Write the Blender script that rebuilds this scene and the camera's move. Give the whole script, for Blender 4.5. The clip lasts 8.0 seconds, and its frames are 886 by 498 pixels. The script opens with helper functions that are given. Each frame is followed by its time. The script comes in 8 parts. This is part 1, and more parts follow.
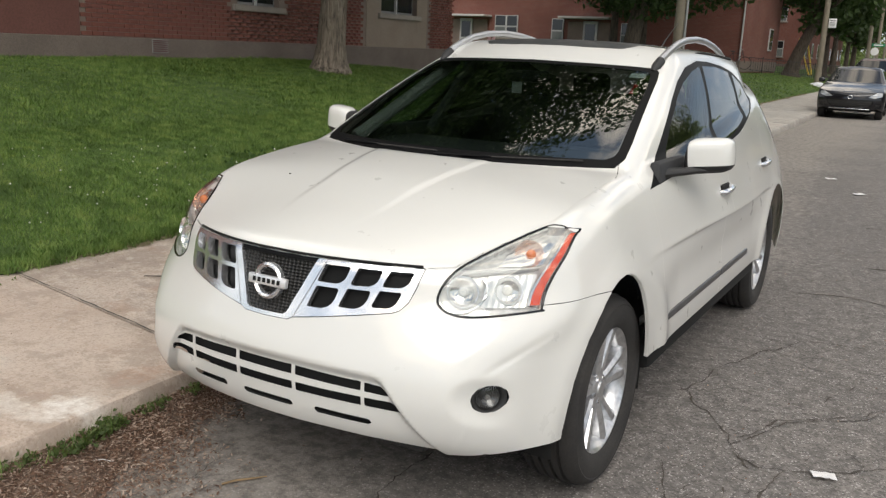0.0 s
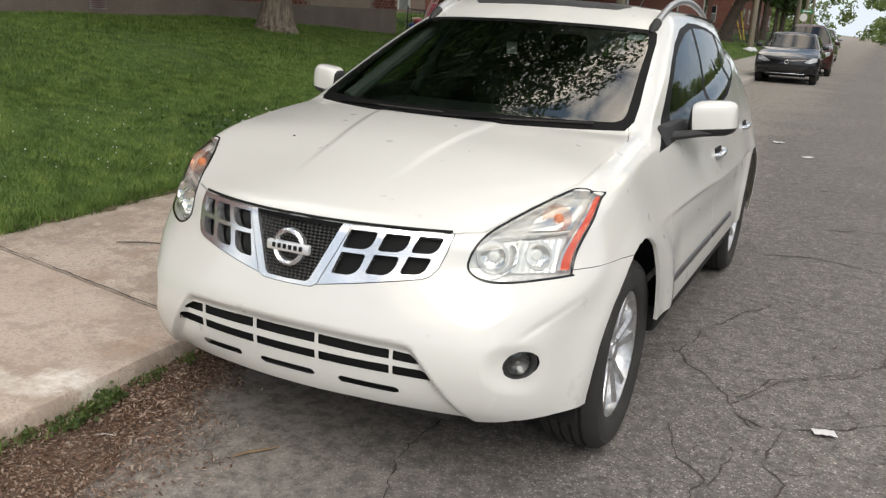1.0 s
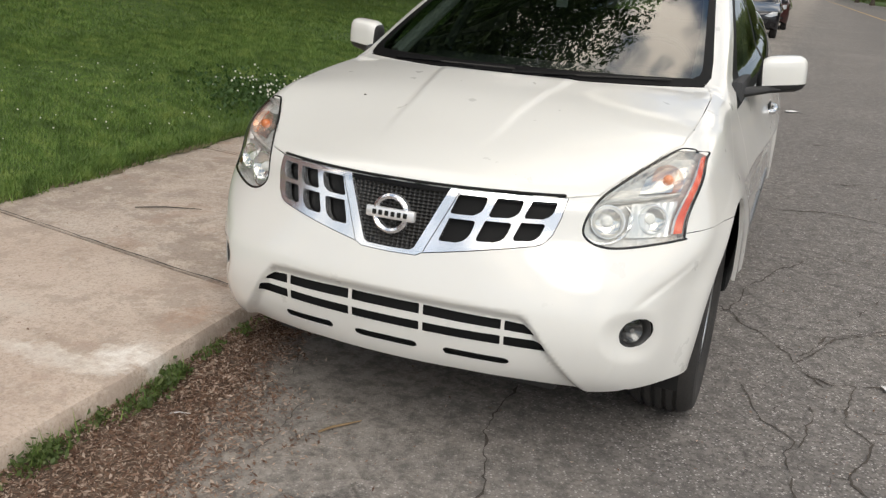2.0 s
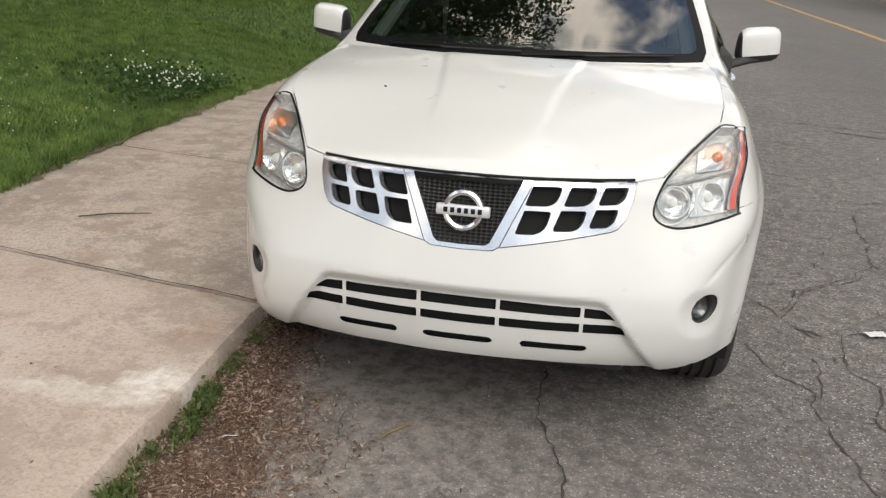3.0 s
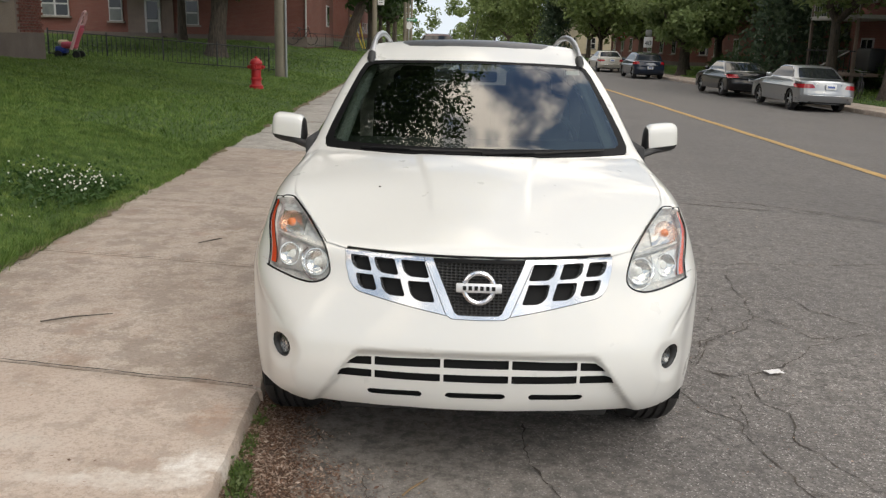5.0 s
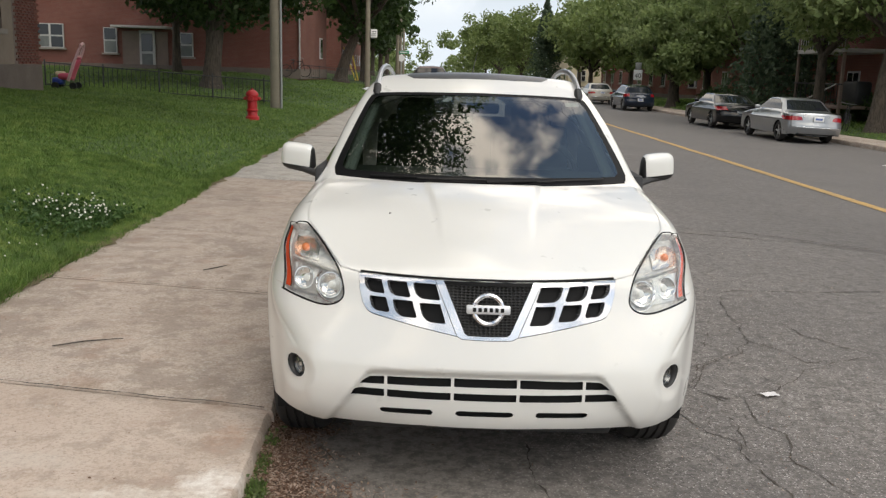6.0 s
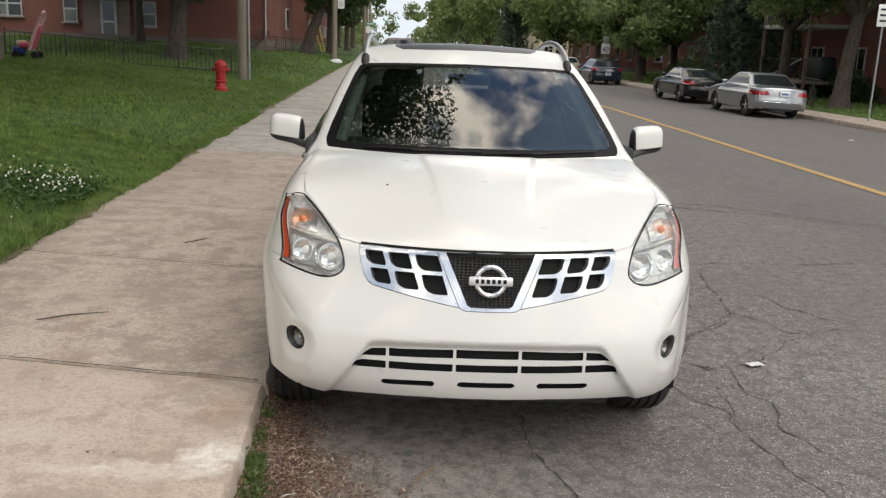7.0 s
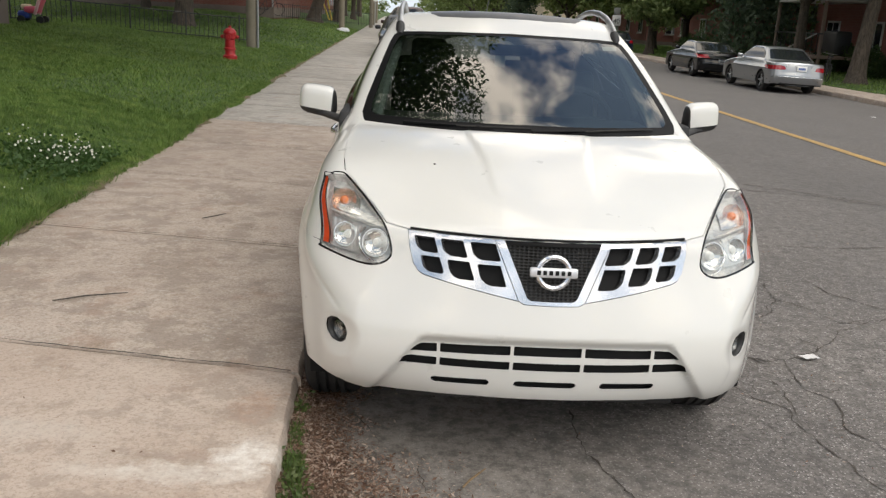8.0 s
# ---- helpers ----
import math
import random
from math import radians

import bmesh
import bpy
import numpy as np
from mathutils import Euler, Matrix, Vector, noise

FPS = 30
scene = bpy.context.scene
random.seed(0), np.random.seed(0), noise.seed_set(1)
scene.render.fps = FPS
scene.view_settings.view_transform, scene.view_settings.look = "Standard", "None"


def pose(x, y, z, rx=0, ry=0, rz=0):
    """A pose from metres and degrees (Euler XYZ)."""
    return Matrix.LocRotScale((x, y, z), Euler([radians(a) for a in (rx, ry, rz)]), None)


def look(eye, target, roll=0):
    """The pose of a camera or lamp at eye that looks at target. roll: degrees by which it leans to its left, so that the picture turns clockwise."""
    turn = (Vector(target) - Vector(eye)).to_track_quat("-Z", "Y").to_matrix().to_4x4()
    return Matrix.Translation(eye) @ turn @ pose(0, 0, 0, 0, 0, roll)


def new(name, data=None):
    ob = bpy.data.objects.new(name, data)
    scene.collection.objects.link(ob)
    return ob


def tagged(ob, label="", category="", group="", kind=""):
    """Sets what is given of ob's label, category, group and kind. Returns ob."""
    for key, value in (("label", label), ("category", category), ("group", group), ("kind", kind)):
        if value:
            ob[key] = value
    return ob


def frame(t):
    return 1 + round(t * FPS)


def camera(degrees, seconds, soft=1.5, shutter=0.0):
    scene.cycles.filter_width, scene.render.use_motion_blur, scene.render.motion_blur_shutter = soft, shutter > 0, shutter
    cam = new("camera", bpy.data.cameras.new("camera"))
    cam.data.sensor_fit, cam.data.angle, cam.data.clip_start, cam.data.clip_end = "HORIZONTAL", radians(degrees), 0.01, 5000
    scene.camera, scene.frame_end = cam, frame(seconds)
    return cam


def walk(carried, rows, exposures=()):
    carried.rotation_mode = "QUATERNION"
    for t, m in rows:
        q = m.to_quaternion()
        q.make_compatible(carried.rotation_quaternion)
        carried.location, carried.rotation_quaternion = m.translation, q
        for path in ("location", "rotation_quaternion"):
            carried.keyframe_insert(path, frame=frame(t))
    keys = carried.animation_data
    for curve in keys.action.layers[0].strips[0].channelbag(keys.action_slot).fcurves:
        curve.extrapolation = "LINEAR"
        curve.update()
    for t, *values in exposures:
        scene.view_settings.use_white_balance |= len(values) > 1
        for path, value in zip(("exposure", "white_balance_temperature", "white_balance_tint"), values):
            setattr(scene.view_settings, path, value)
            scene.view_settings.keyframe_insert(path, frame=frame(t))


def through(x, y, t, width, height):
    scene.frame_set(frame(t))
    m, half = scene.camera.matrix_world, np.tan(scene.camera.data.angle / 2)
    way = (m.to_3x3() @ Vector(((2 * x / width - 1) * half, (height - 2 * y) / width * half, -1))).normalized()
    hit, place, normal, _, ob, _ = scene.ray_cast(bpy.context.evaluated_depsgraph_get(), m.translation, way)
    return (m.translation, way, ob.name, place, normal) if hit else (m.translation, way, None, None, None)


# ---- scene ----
cam = camera(54.2, 8.0, 1.3)
PATH = [
    (0, (1.744, -1.815, 1.502), (0.764, -0.132, 1.047), 2.5),
    (0.5, (1.669, -1.818, 1.484), (0.761, -0.107, 0.987), 3.3),
    (1, (1.475, -1.893, 1.478), (0.639, -0.155, 0.948), 3.3),
    (1.5, (1.27, -1.951, 1.45), (0.439, -0.23, 0.863), 3.7),
    (1.7, (1.176, -1.953, 1.44), (0.378, -0.223, 0.83), 3.8),
    (2.8, (0.518, -2.085, 1.478), (0.084, -0.241, 0.835), 2.2),
    (3, (0.399, -2.097, 1.466), (0.024, -0.249, 0.8), 2.3),
    (3.5, (0.134, -2.073, 1.46), (-0.042, -0.206, 0.765), 2.2),
    (4, (-0.062, -2.231, 1.504), (-0.077, -0.342, 0.848), 1.0),
    (4.5, (-0.113, -2.426, 1.559), (-0.105, -0.504, 1.006), 0.8),
    (5, (-0.078, -2.585, 1.57), (-0.109, -0.642, 1.097), 1.6),
    (6.5, (-0.202, -2.715, 1.573), (-0.181, -0.755, 1.176), 1.8),
    (7, (-0.265, -2.704, 1.56), (-0.198, -0.759, 1.1), 2.2),
    (7.5, (-0.333, -2.579, 1.541), (-0.248, -0.65, 1.018), 3.0),
    (8, (-0.431, -2.442, 1.542), (-0.369, -0.513, 1.018), 2.9),
]
walk(cam, [(t, look(eye, target, roll)) for t, eye, target, roll in PATH], [(0, 0.0), (8, 0.0)])

# ---- sky and sun ----
SUN_ELEV, SUN_AZ = radians(48), radians(150)   # azimuth clockwise from +y
world = bpy.data.worlds.new("world")
scene.world = world
world.use_nodes = True
wt = world.node_tree
wt.nodes.clear()


def wnode(kind, **kw):
    n = wt.nodes.new(kind)
    for k, v in kw.items():
        n.inputs[k].default_value = v
    return n


sky = wt.nodes.new("ShaderNodeTexSky")
sky.sky_type = "NISHITA"
sky.sun_disc = False
sky.sun_elevation, sky.sun_rotation = SUN_ELEV, SUN_AZ
sky.air_density, sky.dust_density = 1.0, 2.0
bg_sky = wnode("ShaderNodeBackground", Strength=0.15)
wt.links.new(sky.outputs[0], bg_sky.inputs[0])
# broken cloud deck over the whole sky, grey bellies and cream edges
wco = wt.nodes.new("ShaderNodeTexCoord")
wmap = wt.nodes.new("ShaderNodeMapping")
wmap.inputs["Scale"].default_value = (1.5, 1.5, 1.5)
wmap.inputs["Location"].default_value = (0.9, 0.3, 0.2)
wt.links.new(wco.outputs["Generated"], wmap.inputs[0])
cl1 = wnode("ShaderNodeTexNoise", Scale=2.4, Detail=7.0, Roughness=0.55)
wt.links.new(wmap.outputs[0], cl1.inputs["Vector"])
cl2 = wnode("ShaderNodeTexNoise", Scale=3.0, Detail=6.0, Roughness=0.52, Distortion=0.4)
wt.links.new(wmap.outputs[0], cl2.inputs["Vector"])
cover = wt.nodes.new("ShaderNodeValToRGB")
cover.color_ramp.elements[0].position, cover.color_ramp.elements[1].position = 0.36, 0.50
wt.links.new(cl1.outputs[0], cover.inputs[0])
shade = wt.nodes.new("ShaderNodeValToRGB")
for e, p, c in zip(shade.color_ramp.elements, (0.46, 0.57), ((0.13, 0.180, 0.250, 1), (1.24, 1.11, 0.94, 1))):
    e.position, e.color = p, c
wt.links.new(cl2.outputs[0], shade.inputs[0])
# pale haze all round the horizon
wsep = wt.nodes.new("ShaderNodeSeparateXYZ")
wt.links.new(wco.outputs["Generated"], wsep.inputs[0])
hz = wt.nodes.new("ShaderNodeValToRGB")
for e, p, c in zip(hz.color_ramp.elements, (0.05, 0.34), ((1, 1, 1, 1), (0, 0, 0, 1))):
    e.position, e.color = p, c
wt.links.new(wsep.outputs[2], hz.inputs[0])
haze = wt.nodes.new("ShaderNodeMix")
haze.data_type = "RGBA"
haze.inputs[7].default_value = (0.42, 0.455, 0.49, 1)
wt.links.new(hz.outputs[0], haze.inputs[0])
wt.links.new(shade.outputs[0], haze.inputs[6])
full = wt.nodes.new("ShaderNodeMath")
full.operation = "MAXIMUM"
wt.links.new(hz.outputs[0], full.inputs[0])
wt.links.new(cover.outputs[0], full.inputs[1])
bg_cl = wnode("ShaderNodeBackground", Strength=2.0)
wt.links.new(haze.outputs[2], bg_cl.inputs[0])
wmix = wt.nodes.new("ShaderNodeMixShader")
wt.links.new(full.outputs[0], wmix.inputs[0])
wt.links.new(bg_sky.outputs[0], wmix.inputs[1])
wt.links.new(bg_cl.outputs[0], wmix.inputs[2])
wout = wt.nodes.new("ShaderNodeOutputWorld")
wt.links.new(wmix.outputs[0], wout.inputs[0])

sun = new("sun", bpy.data.lights.new("sun", "SUN"))
sun.data.energy, sun.data.angle, sun.data.color = 1.75, radians(42), (1.0, 0.95, 0.875)
sun.matrix_basis = look((0, 0, 0), (-math.sin(SUN_AZ) * math.cos(SUN_ELEV), -math.cos(SUN_AZ) * math.cos(SUN_ELEV), -math.sin(SUN_ELEV)))

# ---- materials ----
def mat(name, base, rough=0.5, metal=0.0, **kw):
    m = bpy.data.materials.new(name)
    m.use_nodes = True
    b = m.node_tree.nodes["Principled BSDF"]
    b.inputs["Base Color"].default_value = (*base, 1)
    b.inputs["Roughness"].default_value = rough
    b.inputs["Metallic"].default_value = metal
    for k, v in kw.items():
        b.inputs[k.replace("_", " ")].default_value = v
    return m


def nodes(m):
    return m.node_tree, m.node_tree.nodes["Principled BSDF"]


def node(nt, kind, **kw):
    n = nt.nodes.new(kind)
    for k, v in kw.items():
        n.inputs[k.replace("_", " ")].default_value = v
    return n


def coords(nt, scale=(1, 1, 1), turn=0.0, kind="Object"):
    tc = nt.nodes.new("ShaderNodeTexCoord")
    mp = node(nt, "ShaderNodeMapping")
    mp.inputs["Scale"].default_value = scale
    mp.inputs["Rotation"].default_value = (0, 0, turn)
    nt.links.new(tc.outputs[kind], mp.inputs[0])
    return mp.outputs[0]


def ramp(nt, src, stops):
    r = nt.nodes.new("ShaderNodeValToRGB")
    while len(r.color_ramp.elements) < len(stops):
        r.color_ramp.elements.new(0.5)
    for e, (p, c) in zip(r.color_ramp.elements, stops):
        e.position = p
        e.color = (*c, 1) if len(c) == 3 else c
    nt.links.new(src, r.inputs[0])
    return r.outputs[0]


def mixc(nt, fac, a, b, mode="MIX"):
    n = nt.nodes.new("ShaderNodeMix")
    n.data_type, n.blend_type = "RGBA", mode
    for i, v in ((0, fac), (6, a), (7, b)):
        if hasattr(v, "links"):
            nt.links.new(v, n.inputs[i])
        else:
            n.inputs[i].default_value = v if i == 0 else (*v, 1)
    return n.outputs[2]


def noise_tex(nt, vec, scale, detail=4, rough=0.55, out=0, distortion=0.0):
    n = node(nt, "ShaderNodeTexNoise", Scale=scale, Detail=detail, Roughness=rough, Distortion=distortion)
    nt.links.new(vec, n.inputs["Vector"])
    return n.outputs[out]


def bump(nt, b, height, dist=0.01, strength=1.0):
    n = node(nt, "ShaderNodeBump", Strength=strength, Distance=dist)
    nt.links.new(height, n.inputs["Height"])
    nt.links.new(n.outputs[0], b.inputs["Normal"])


def speckled(name, c1, c2, rough=0.8, scale=6.0, fine=60.0, bump_d=0.004, metal=0.0, kind="Object", coarse_mix=0.6):
    """Two scales of variation in colour and a fine relief."""
    m = mat(name, c1, rough, metal)
    nt, b = nodes(m)
    v = coords(nt, kind=kind)
    big, small = noise_tex(nt, v, scale, 5), noise_tex(nt, v, fine, 3)
    col = mixc(nt, ramp(nt, big, ((0.3, (0, 0, 0)), (0.7, (1, 1, 1)))), c1, c2)
    dark = tuple(0.62 * a for a in c1)
    col = mixc(nt, ramp(nt, small, ((0.35, (1 - coarse_mix,) * 3), (0.6, (0, 0, 0)))), col, dark)
    nt.links.new(col, b.inputs["Base Color"])
    bump(nt, b, small, bump_d, 0.7)
    return m


def car_paint(name, base, dirt=(0.35, 0.31, 0.26)):
    m = mat(name, base, 0.28, 0.0, Coat_Weight=1.0, Coat_Roughness=0.035)
    nt, b = nodes(m)
    v = coords(nt)
    n = noise_tex(nt, v, 2.2, 6, 0.6)
    col = mixc(nt, ramp(nt, n, ((0.45, (0, 0, 0)), (0.85, (0.05, 0.05, 0.05)))), base, dirt)
    nt.links.new(col, b.inputs["Base Color"])
    rr = ramp(nt, noise_tex(nt, v, 9, 5), ((0.3, (0.27,) * 3), (0.8, (0.33,) * 3)))
    nt.links.new(rr, b.inputs["Roughness"])
    cr = ramp(nt, n, ((0.35, (0.05,) * 3), (0.8, (0.08,) * 3)))
    nt.links.new(cr, b.inputs["Coat Roughness"])
    return m


def glass(name, tint=(0.9, 0.95, 0.93), rough=0.0, power=5.0, face=0.08):
    m = bpy.data.materials.new(name)
    m.use_nodes = True
    nt = m.node_tree
    nt.nodes.clear()
    tr = node(nt, "ShaderNodeBsdfTransparent")
    tr.inputs[0].default_value = (*tint, 1)
    gl = node(nt, "ShaderNodeBsdfGlossy", Roughness=rough)
    lw = node(nt, "ShaderNodeLayerWeight")
    pw = nt.nodes.new("ShaderNodeMath")
    pw.operation = "POWER"
    pw.inputs[1].default_value = power
    nt.links.new(lw.outputs["Facing"], pw.inputs[0])
    fr = nt.nodes.new("ShaderNodeMath")
    fr.operation = "MULTIPLY_ADD"
    fr.inputs[1].default_value, fr.inputs[2].default_value = 1.0 - face, face
    nt.links.new(pw.outputs[0], fr.inputs[0])
    mx = node(nt, "ShaderNodeMixShader")
    out = node(nt, "ShaderNodeOutputMaterial")
    nt.links.new(fr.outputs[0], mx.inputs[0])
    nt.links.new(tr.outputs[0], mx.inputs[1])
    nt.links.new(gl.outputs[0], mx.inputs[2])
    nt.links.new(mx.outputs[0], out.inputs[0])
    return m


M = dict(
    white=car_paint("white_paint", (0.745, 0.74, 0.705)),
    black_plastic=speckled("black_plastic", (0.018, 0.018, 0.019), (0.03, 0.03, 0.03), 0.5, 8, 300, 0.0008),
    gloss_black=mat("gloss_black", (0.01, 0.01, 0.011), 0.12),
    trim_black=mat("trim_black", (0.005, 0.005, 0.0055), 0.5, 0.0, Specular_IOR_Level=0.12),
    seam=mat("seam_dark", (0.006, 0.006, 0.006), 0.9),
    chrome=mat("chrome", (0.90, 0.91, 0.93), 0.20, 0.9),
    mirror=mat("mirror_glass", (0.85, 0.87, 0.88), 0.02, 1.0),
    satin=mat("satin_silver", (0.62, 0.63, 0.65), 0.24, 1.0),
    alloy=speckled("alloy", (0.74, 0.75, 0.77), (0.66, 0.66, 0.67), 0.28, 5, 40, 0.0004, 0.85, coarse_mix=0.3),
    rubber=speckled("rubber", (0.022, 0.021, 0.021), (0.04, 0.037, 0.034), 0.82, 7, 120, 0.001),
    cloth=speckled("seat_cloth", (0.016, 0.017, 0.018), (0.012, 0.012, 0.013), 0.95, 6, 400, 0.001),
    dash=speckled("dash_plastic", (0.03, 0.031, 0.033), (0.04, 0.04, 0.042), 0.75, 5, 300, 0.0008),
    lining=speckled("headliner", (0.36, 0.36, 0.34), (0.31, 0.31, 0.29), 0.95, 5, 300, 0.0008),
    windscreen=glass("windscreen_glass", (0.40, 0.47, 0.44), 0.0, 4.0, 0.19),
    side_glass=glass("side_glass", (0.50, 0.60, 0.55), 0.0, 4.0, 0.08),
    dark_glass=glass("privacy_glass", (0.12, 0.13, 0.13), 0.0, 4.0, 0.16),
    moulding=speckled("dark_moulding", (0.10, 0.10, 0.105), (0.16, 0.16, 0.165), 0.35, 8, 100, 0.0005, 0.5),
    rail=speckled("rail_silver", (0.66, 0.67, 0.69), (0.6, 0.6, 0.62), 0.32, 8, 150, 0.0004, 0.8, coarse_mix=0.2),
    lens=glass("clear_lens", (0.93, 0.94, 0.92), 0.03),
    amber=mat("amber_lens", (0.70, 0.20, 0.06), 0.15, 0.0, Coat_Weight=1.0),
    amber_red=mat("amber_red_lens", (0.75, 0.08, 0.02), 0.12, 0.0, Coat_Weight=1.0),
    red_lens=mat("red_lens", (0.30, 0.008, 0.014), 0.1, 0.0, Coat_Weight=1.0),
    reflector=mat("reflector", (0.86, 0.86, 0.86), 0.15, 0.85),
    lamp_white=mat("bulb_glass", (0.85, 0.85, 0.83), 0.1, 0.0, Coat_Weight=1.0),
    tag=speckled("faded_card", (0.34, 0.35, 0.33), (0.28, 0.29, 0.28), 0.9, 20, 100, 0.002),
    paper=speckled("paper", (0.82, 0.81, 0.80), (0.7, 0.69, 0.69), 0.9, 20, 100, 0.002),
    twig=speckled("dry_twig", (0.36, 0.25, 0.14), (0.22, 0.15, 0.08), 0.9, 20, 120, 0.002),
)


# ---- building helpers ----
def link_mesh(name, bm, material, parent=None, label="", smooth=True):
    bm.normal_update()
    me = bpy.data.meshes.new(name)
    bm.to_mesh(me)
    bm.free()
    me.materials.append(material)
    if smooth:
        me.shade_smooth()
        me.set_sharp_from_angle(angle=radians(38))
    ob = new(name, me)
    ob.parent = parent
    if label:
        tagged(ob, label)
    return ob


def part(name, bm, material, parent, label="", smooth=True):
    return link_mesh(name, bm, material, parent, label, smooth)


def thing(name, label, category, m=None, group="", kind=""):
    ob = new(name)
    ob.empty_display_size = 0.1
    if m is not None:
        ob.matrix_basis = m
    return tagged(ob, label, category, group, kind)


def fast_mesh(name, verts, faces, material, parent=None, smooth=False):
    """A mesh from numpy arrays; faces is (n, 3) or (n, 4)."""
    verts, faces = np.asarray(verts, np.float32), np.asarray(faces, np.int32)
    k = faces.shape[1]
    me = bpy.data.meshes.new(name)
    me.vertices.add(len(verts))
    me.vertices.foreach_set("co", verts.ravel())
    me.loops.add(faces.size)
    me.loops.foreach_set("vertex_index", faces.ravel())
    me.polygons.add(len(faces))
    me.polygons.foreach_set("loop_start", np.arange(0, faces.size, k, dtype=np.int32))
    me.update(calc_edges=True)
    me.materials.append(material)
    if smooth:
        me.shade_smooth()
    ob = new(name, me)
    ob.parent = parent
    return ob


def box(bm, c, s, bevel=0.0, m=None, segs=2):
    mm = Matrix.Translation(c) @ Matrix.Diagonal((*s, 1))
    if m is not None:
        mm = m @ mm
    g = bmesh.ops.create_cube(bm, size=1, matrix=mm)
    if bevel:
        es = list({e for v in g["verts"] for e in v.link_edges})
        bmesh.ops.bevel(bm, geom=es, offset=bevel, segments=segs, affect="EDGES", profile=0.5)
    return bm


def bx(c, s, bevel=0.0, m=None, segs=2):
    return box(bmesh.new(), c, s, bevel, m, segs)


def cyl(bm, p0, p1, r0, r1=None, n=16, caps=True):
    p0, p1 = Vector(p0), Vector(p1)
    d = p1 - p0
    m = Matrix.Translation((p0 + p1) / 2) @ d.to_track_quat("Z", "Y").to_matrix().to_4x4()
    bmesh.ops.create_cone(bm, cap_ends=caps, segments=n, radius1=r0, radius2=r0 if r1 is None else r1, depth=d.length, matrix=m)
    return bm


def tube(bm, pts, r, n=8):
    """A round tube along points; r is a number or one per point."""
    pts = [Vector(p) for p in pts]
    rs = r if hasattr(r, "__len__") else [r] * len(pts)
    rings, up = [], Vector((0.3, 0.2, 1)).normalized()
    for i, p in enumerate(pts):
        d = (pts[min(i + 1, len(pts) - 1)] - pts[max(i - 1, 0)]).normalized()
        u = d.cross(up)
        u = u.normalized() if u.length > 1e-4 else d.orthogonal().normalized()
        w = d.cross(u)
        rings.append([bm.verts.new(p + rs[i] * (math.cos(a) * u + math.sin(a) * w)) for a in np.linspace(0, 2 * math.pi, n, endpoint=False)])
    for a, b in zip(rings, rings[1:]):
        for i in range(n):
            bm.faces.new((a[i], a[(i + 1) % n], b[(i + 1) % n], b[i]))
    for ring in (rings[0], rings[-1]):
        bm.faces.new(ring)
    bmesh.ops.recalc_face_normals(bm, faces=bm.faces)
    return bm


def lathe(bm, prof, n=48, m=None):
    """Turn (radius, height) pairs round z; m then sets the place."""
    rings = []
    for r, h in prof:
        rings.append([bm.verts.new((r * math.cos(a), r * math.sin(a), h)) for a in np.linspace(0, 2 * math.pi, n, endpoint=False)])
    for a, b in zip(rings, rings[1:]):
        for i in range(n):
            bm.faces.new((a[i], a[(i + 1) % n], b[(i + 1) % n], b[i]))
    bmesh.ops.remove_doubles(bm, verts=bm.verts, dist=1e-5)
    bmesh.ops.recalc_face_normals(bm, faces=bm.faces)
    if m is not None:
        bmesh.ops.transform(bm, matrix=m, verts=bm.verts)
    return bm


def prism(bm, outline, y0, y1, axis="y"):
    """Extrude a flat outline along an axis (outline in the two other axes)."""
    def at(a, b, h):
        return {"y": (a, h, b), "x": (h, a, b), "z": (a, b, h)}[axis]
    lo = [bm.verts.new(at(a, b, y0)) for a, b in outline]
    hi = [bm.verts.new(at(a, b, y1)) for a, b in outline]
    n = len(outline)
    for i in range(n):
        bm.faces.new((lo[i], lo[(i + 1) % n], hi[(i + 1) % n], hi[i]))
    bm.faces.new(lo), bm.faces.new(hi)
    bmesh.ops.recalc_face_normals(bm, faces=bm.faces)
    return bm


def mirrored(bm):
    """The same mesh on the other side of x = 0."""
    b = bm.copy()
    bmesh.ops.transform(b, matrix=Matrix.Diagonal((-1, 1, 1, 1)), verts=b.verts)
    bmesh.ops.reverse_faces(b, faces=b.faces)
    return b


def both(bm, dist=0.0006):
    """The mesh joined with its mirror image across x = 0."""
    g = bmesh.ops.duplicate(bm, geom=bm.verts[:] + bm.edges[:] + bm.faces[:])["geom"]
    vs, fs = [e for e in g if isinstance(e, bmesh.types.BMVert)], [e for e in g if isinstance(e, bmesh.types.BMFace)]
    for v in vs:
        v.co.x = -v.co.x
    bmesh.ops.reverse_faces(bm, faces=fs)
    bmesh.ops.remove_doubles(bm, verts=[v for v in bm.verts if abs(v.co.x) < 0.003], dist=dist)
    return bm


# ---- the street: X across it, Y along it ----
STREET = radians(2.2)


def S(x, y, z=0.0):
    return Vector((x * math.cos(STREET) - y * math.sin(STREET), x * math.sin(STREET) + y * math.cos(STREET), z))


STREET_M = pose(0, 0, 0, 0, 0, math.degrees(STREET))
KERB_L, LAWN_L, KERB_R, LAWN_R = -0.85, -2.74, 13.2, 14.6


def road_z(X):
    """The road falls away towards the far kerb."""
    t = min(max((X - 3.0) / 9.0, 0.0), 1.0)
    return -0.35 * t * t * (3 - 2 * t)



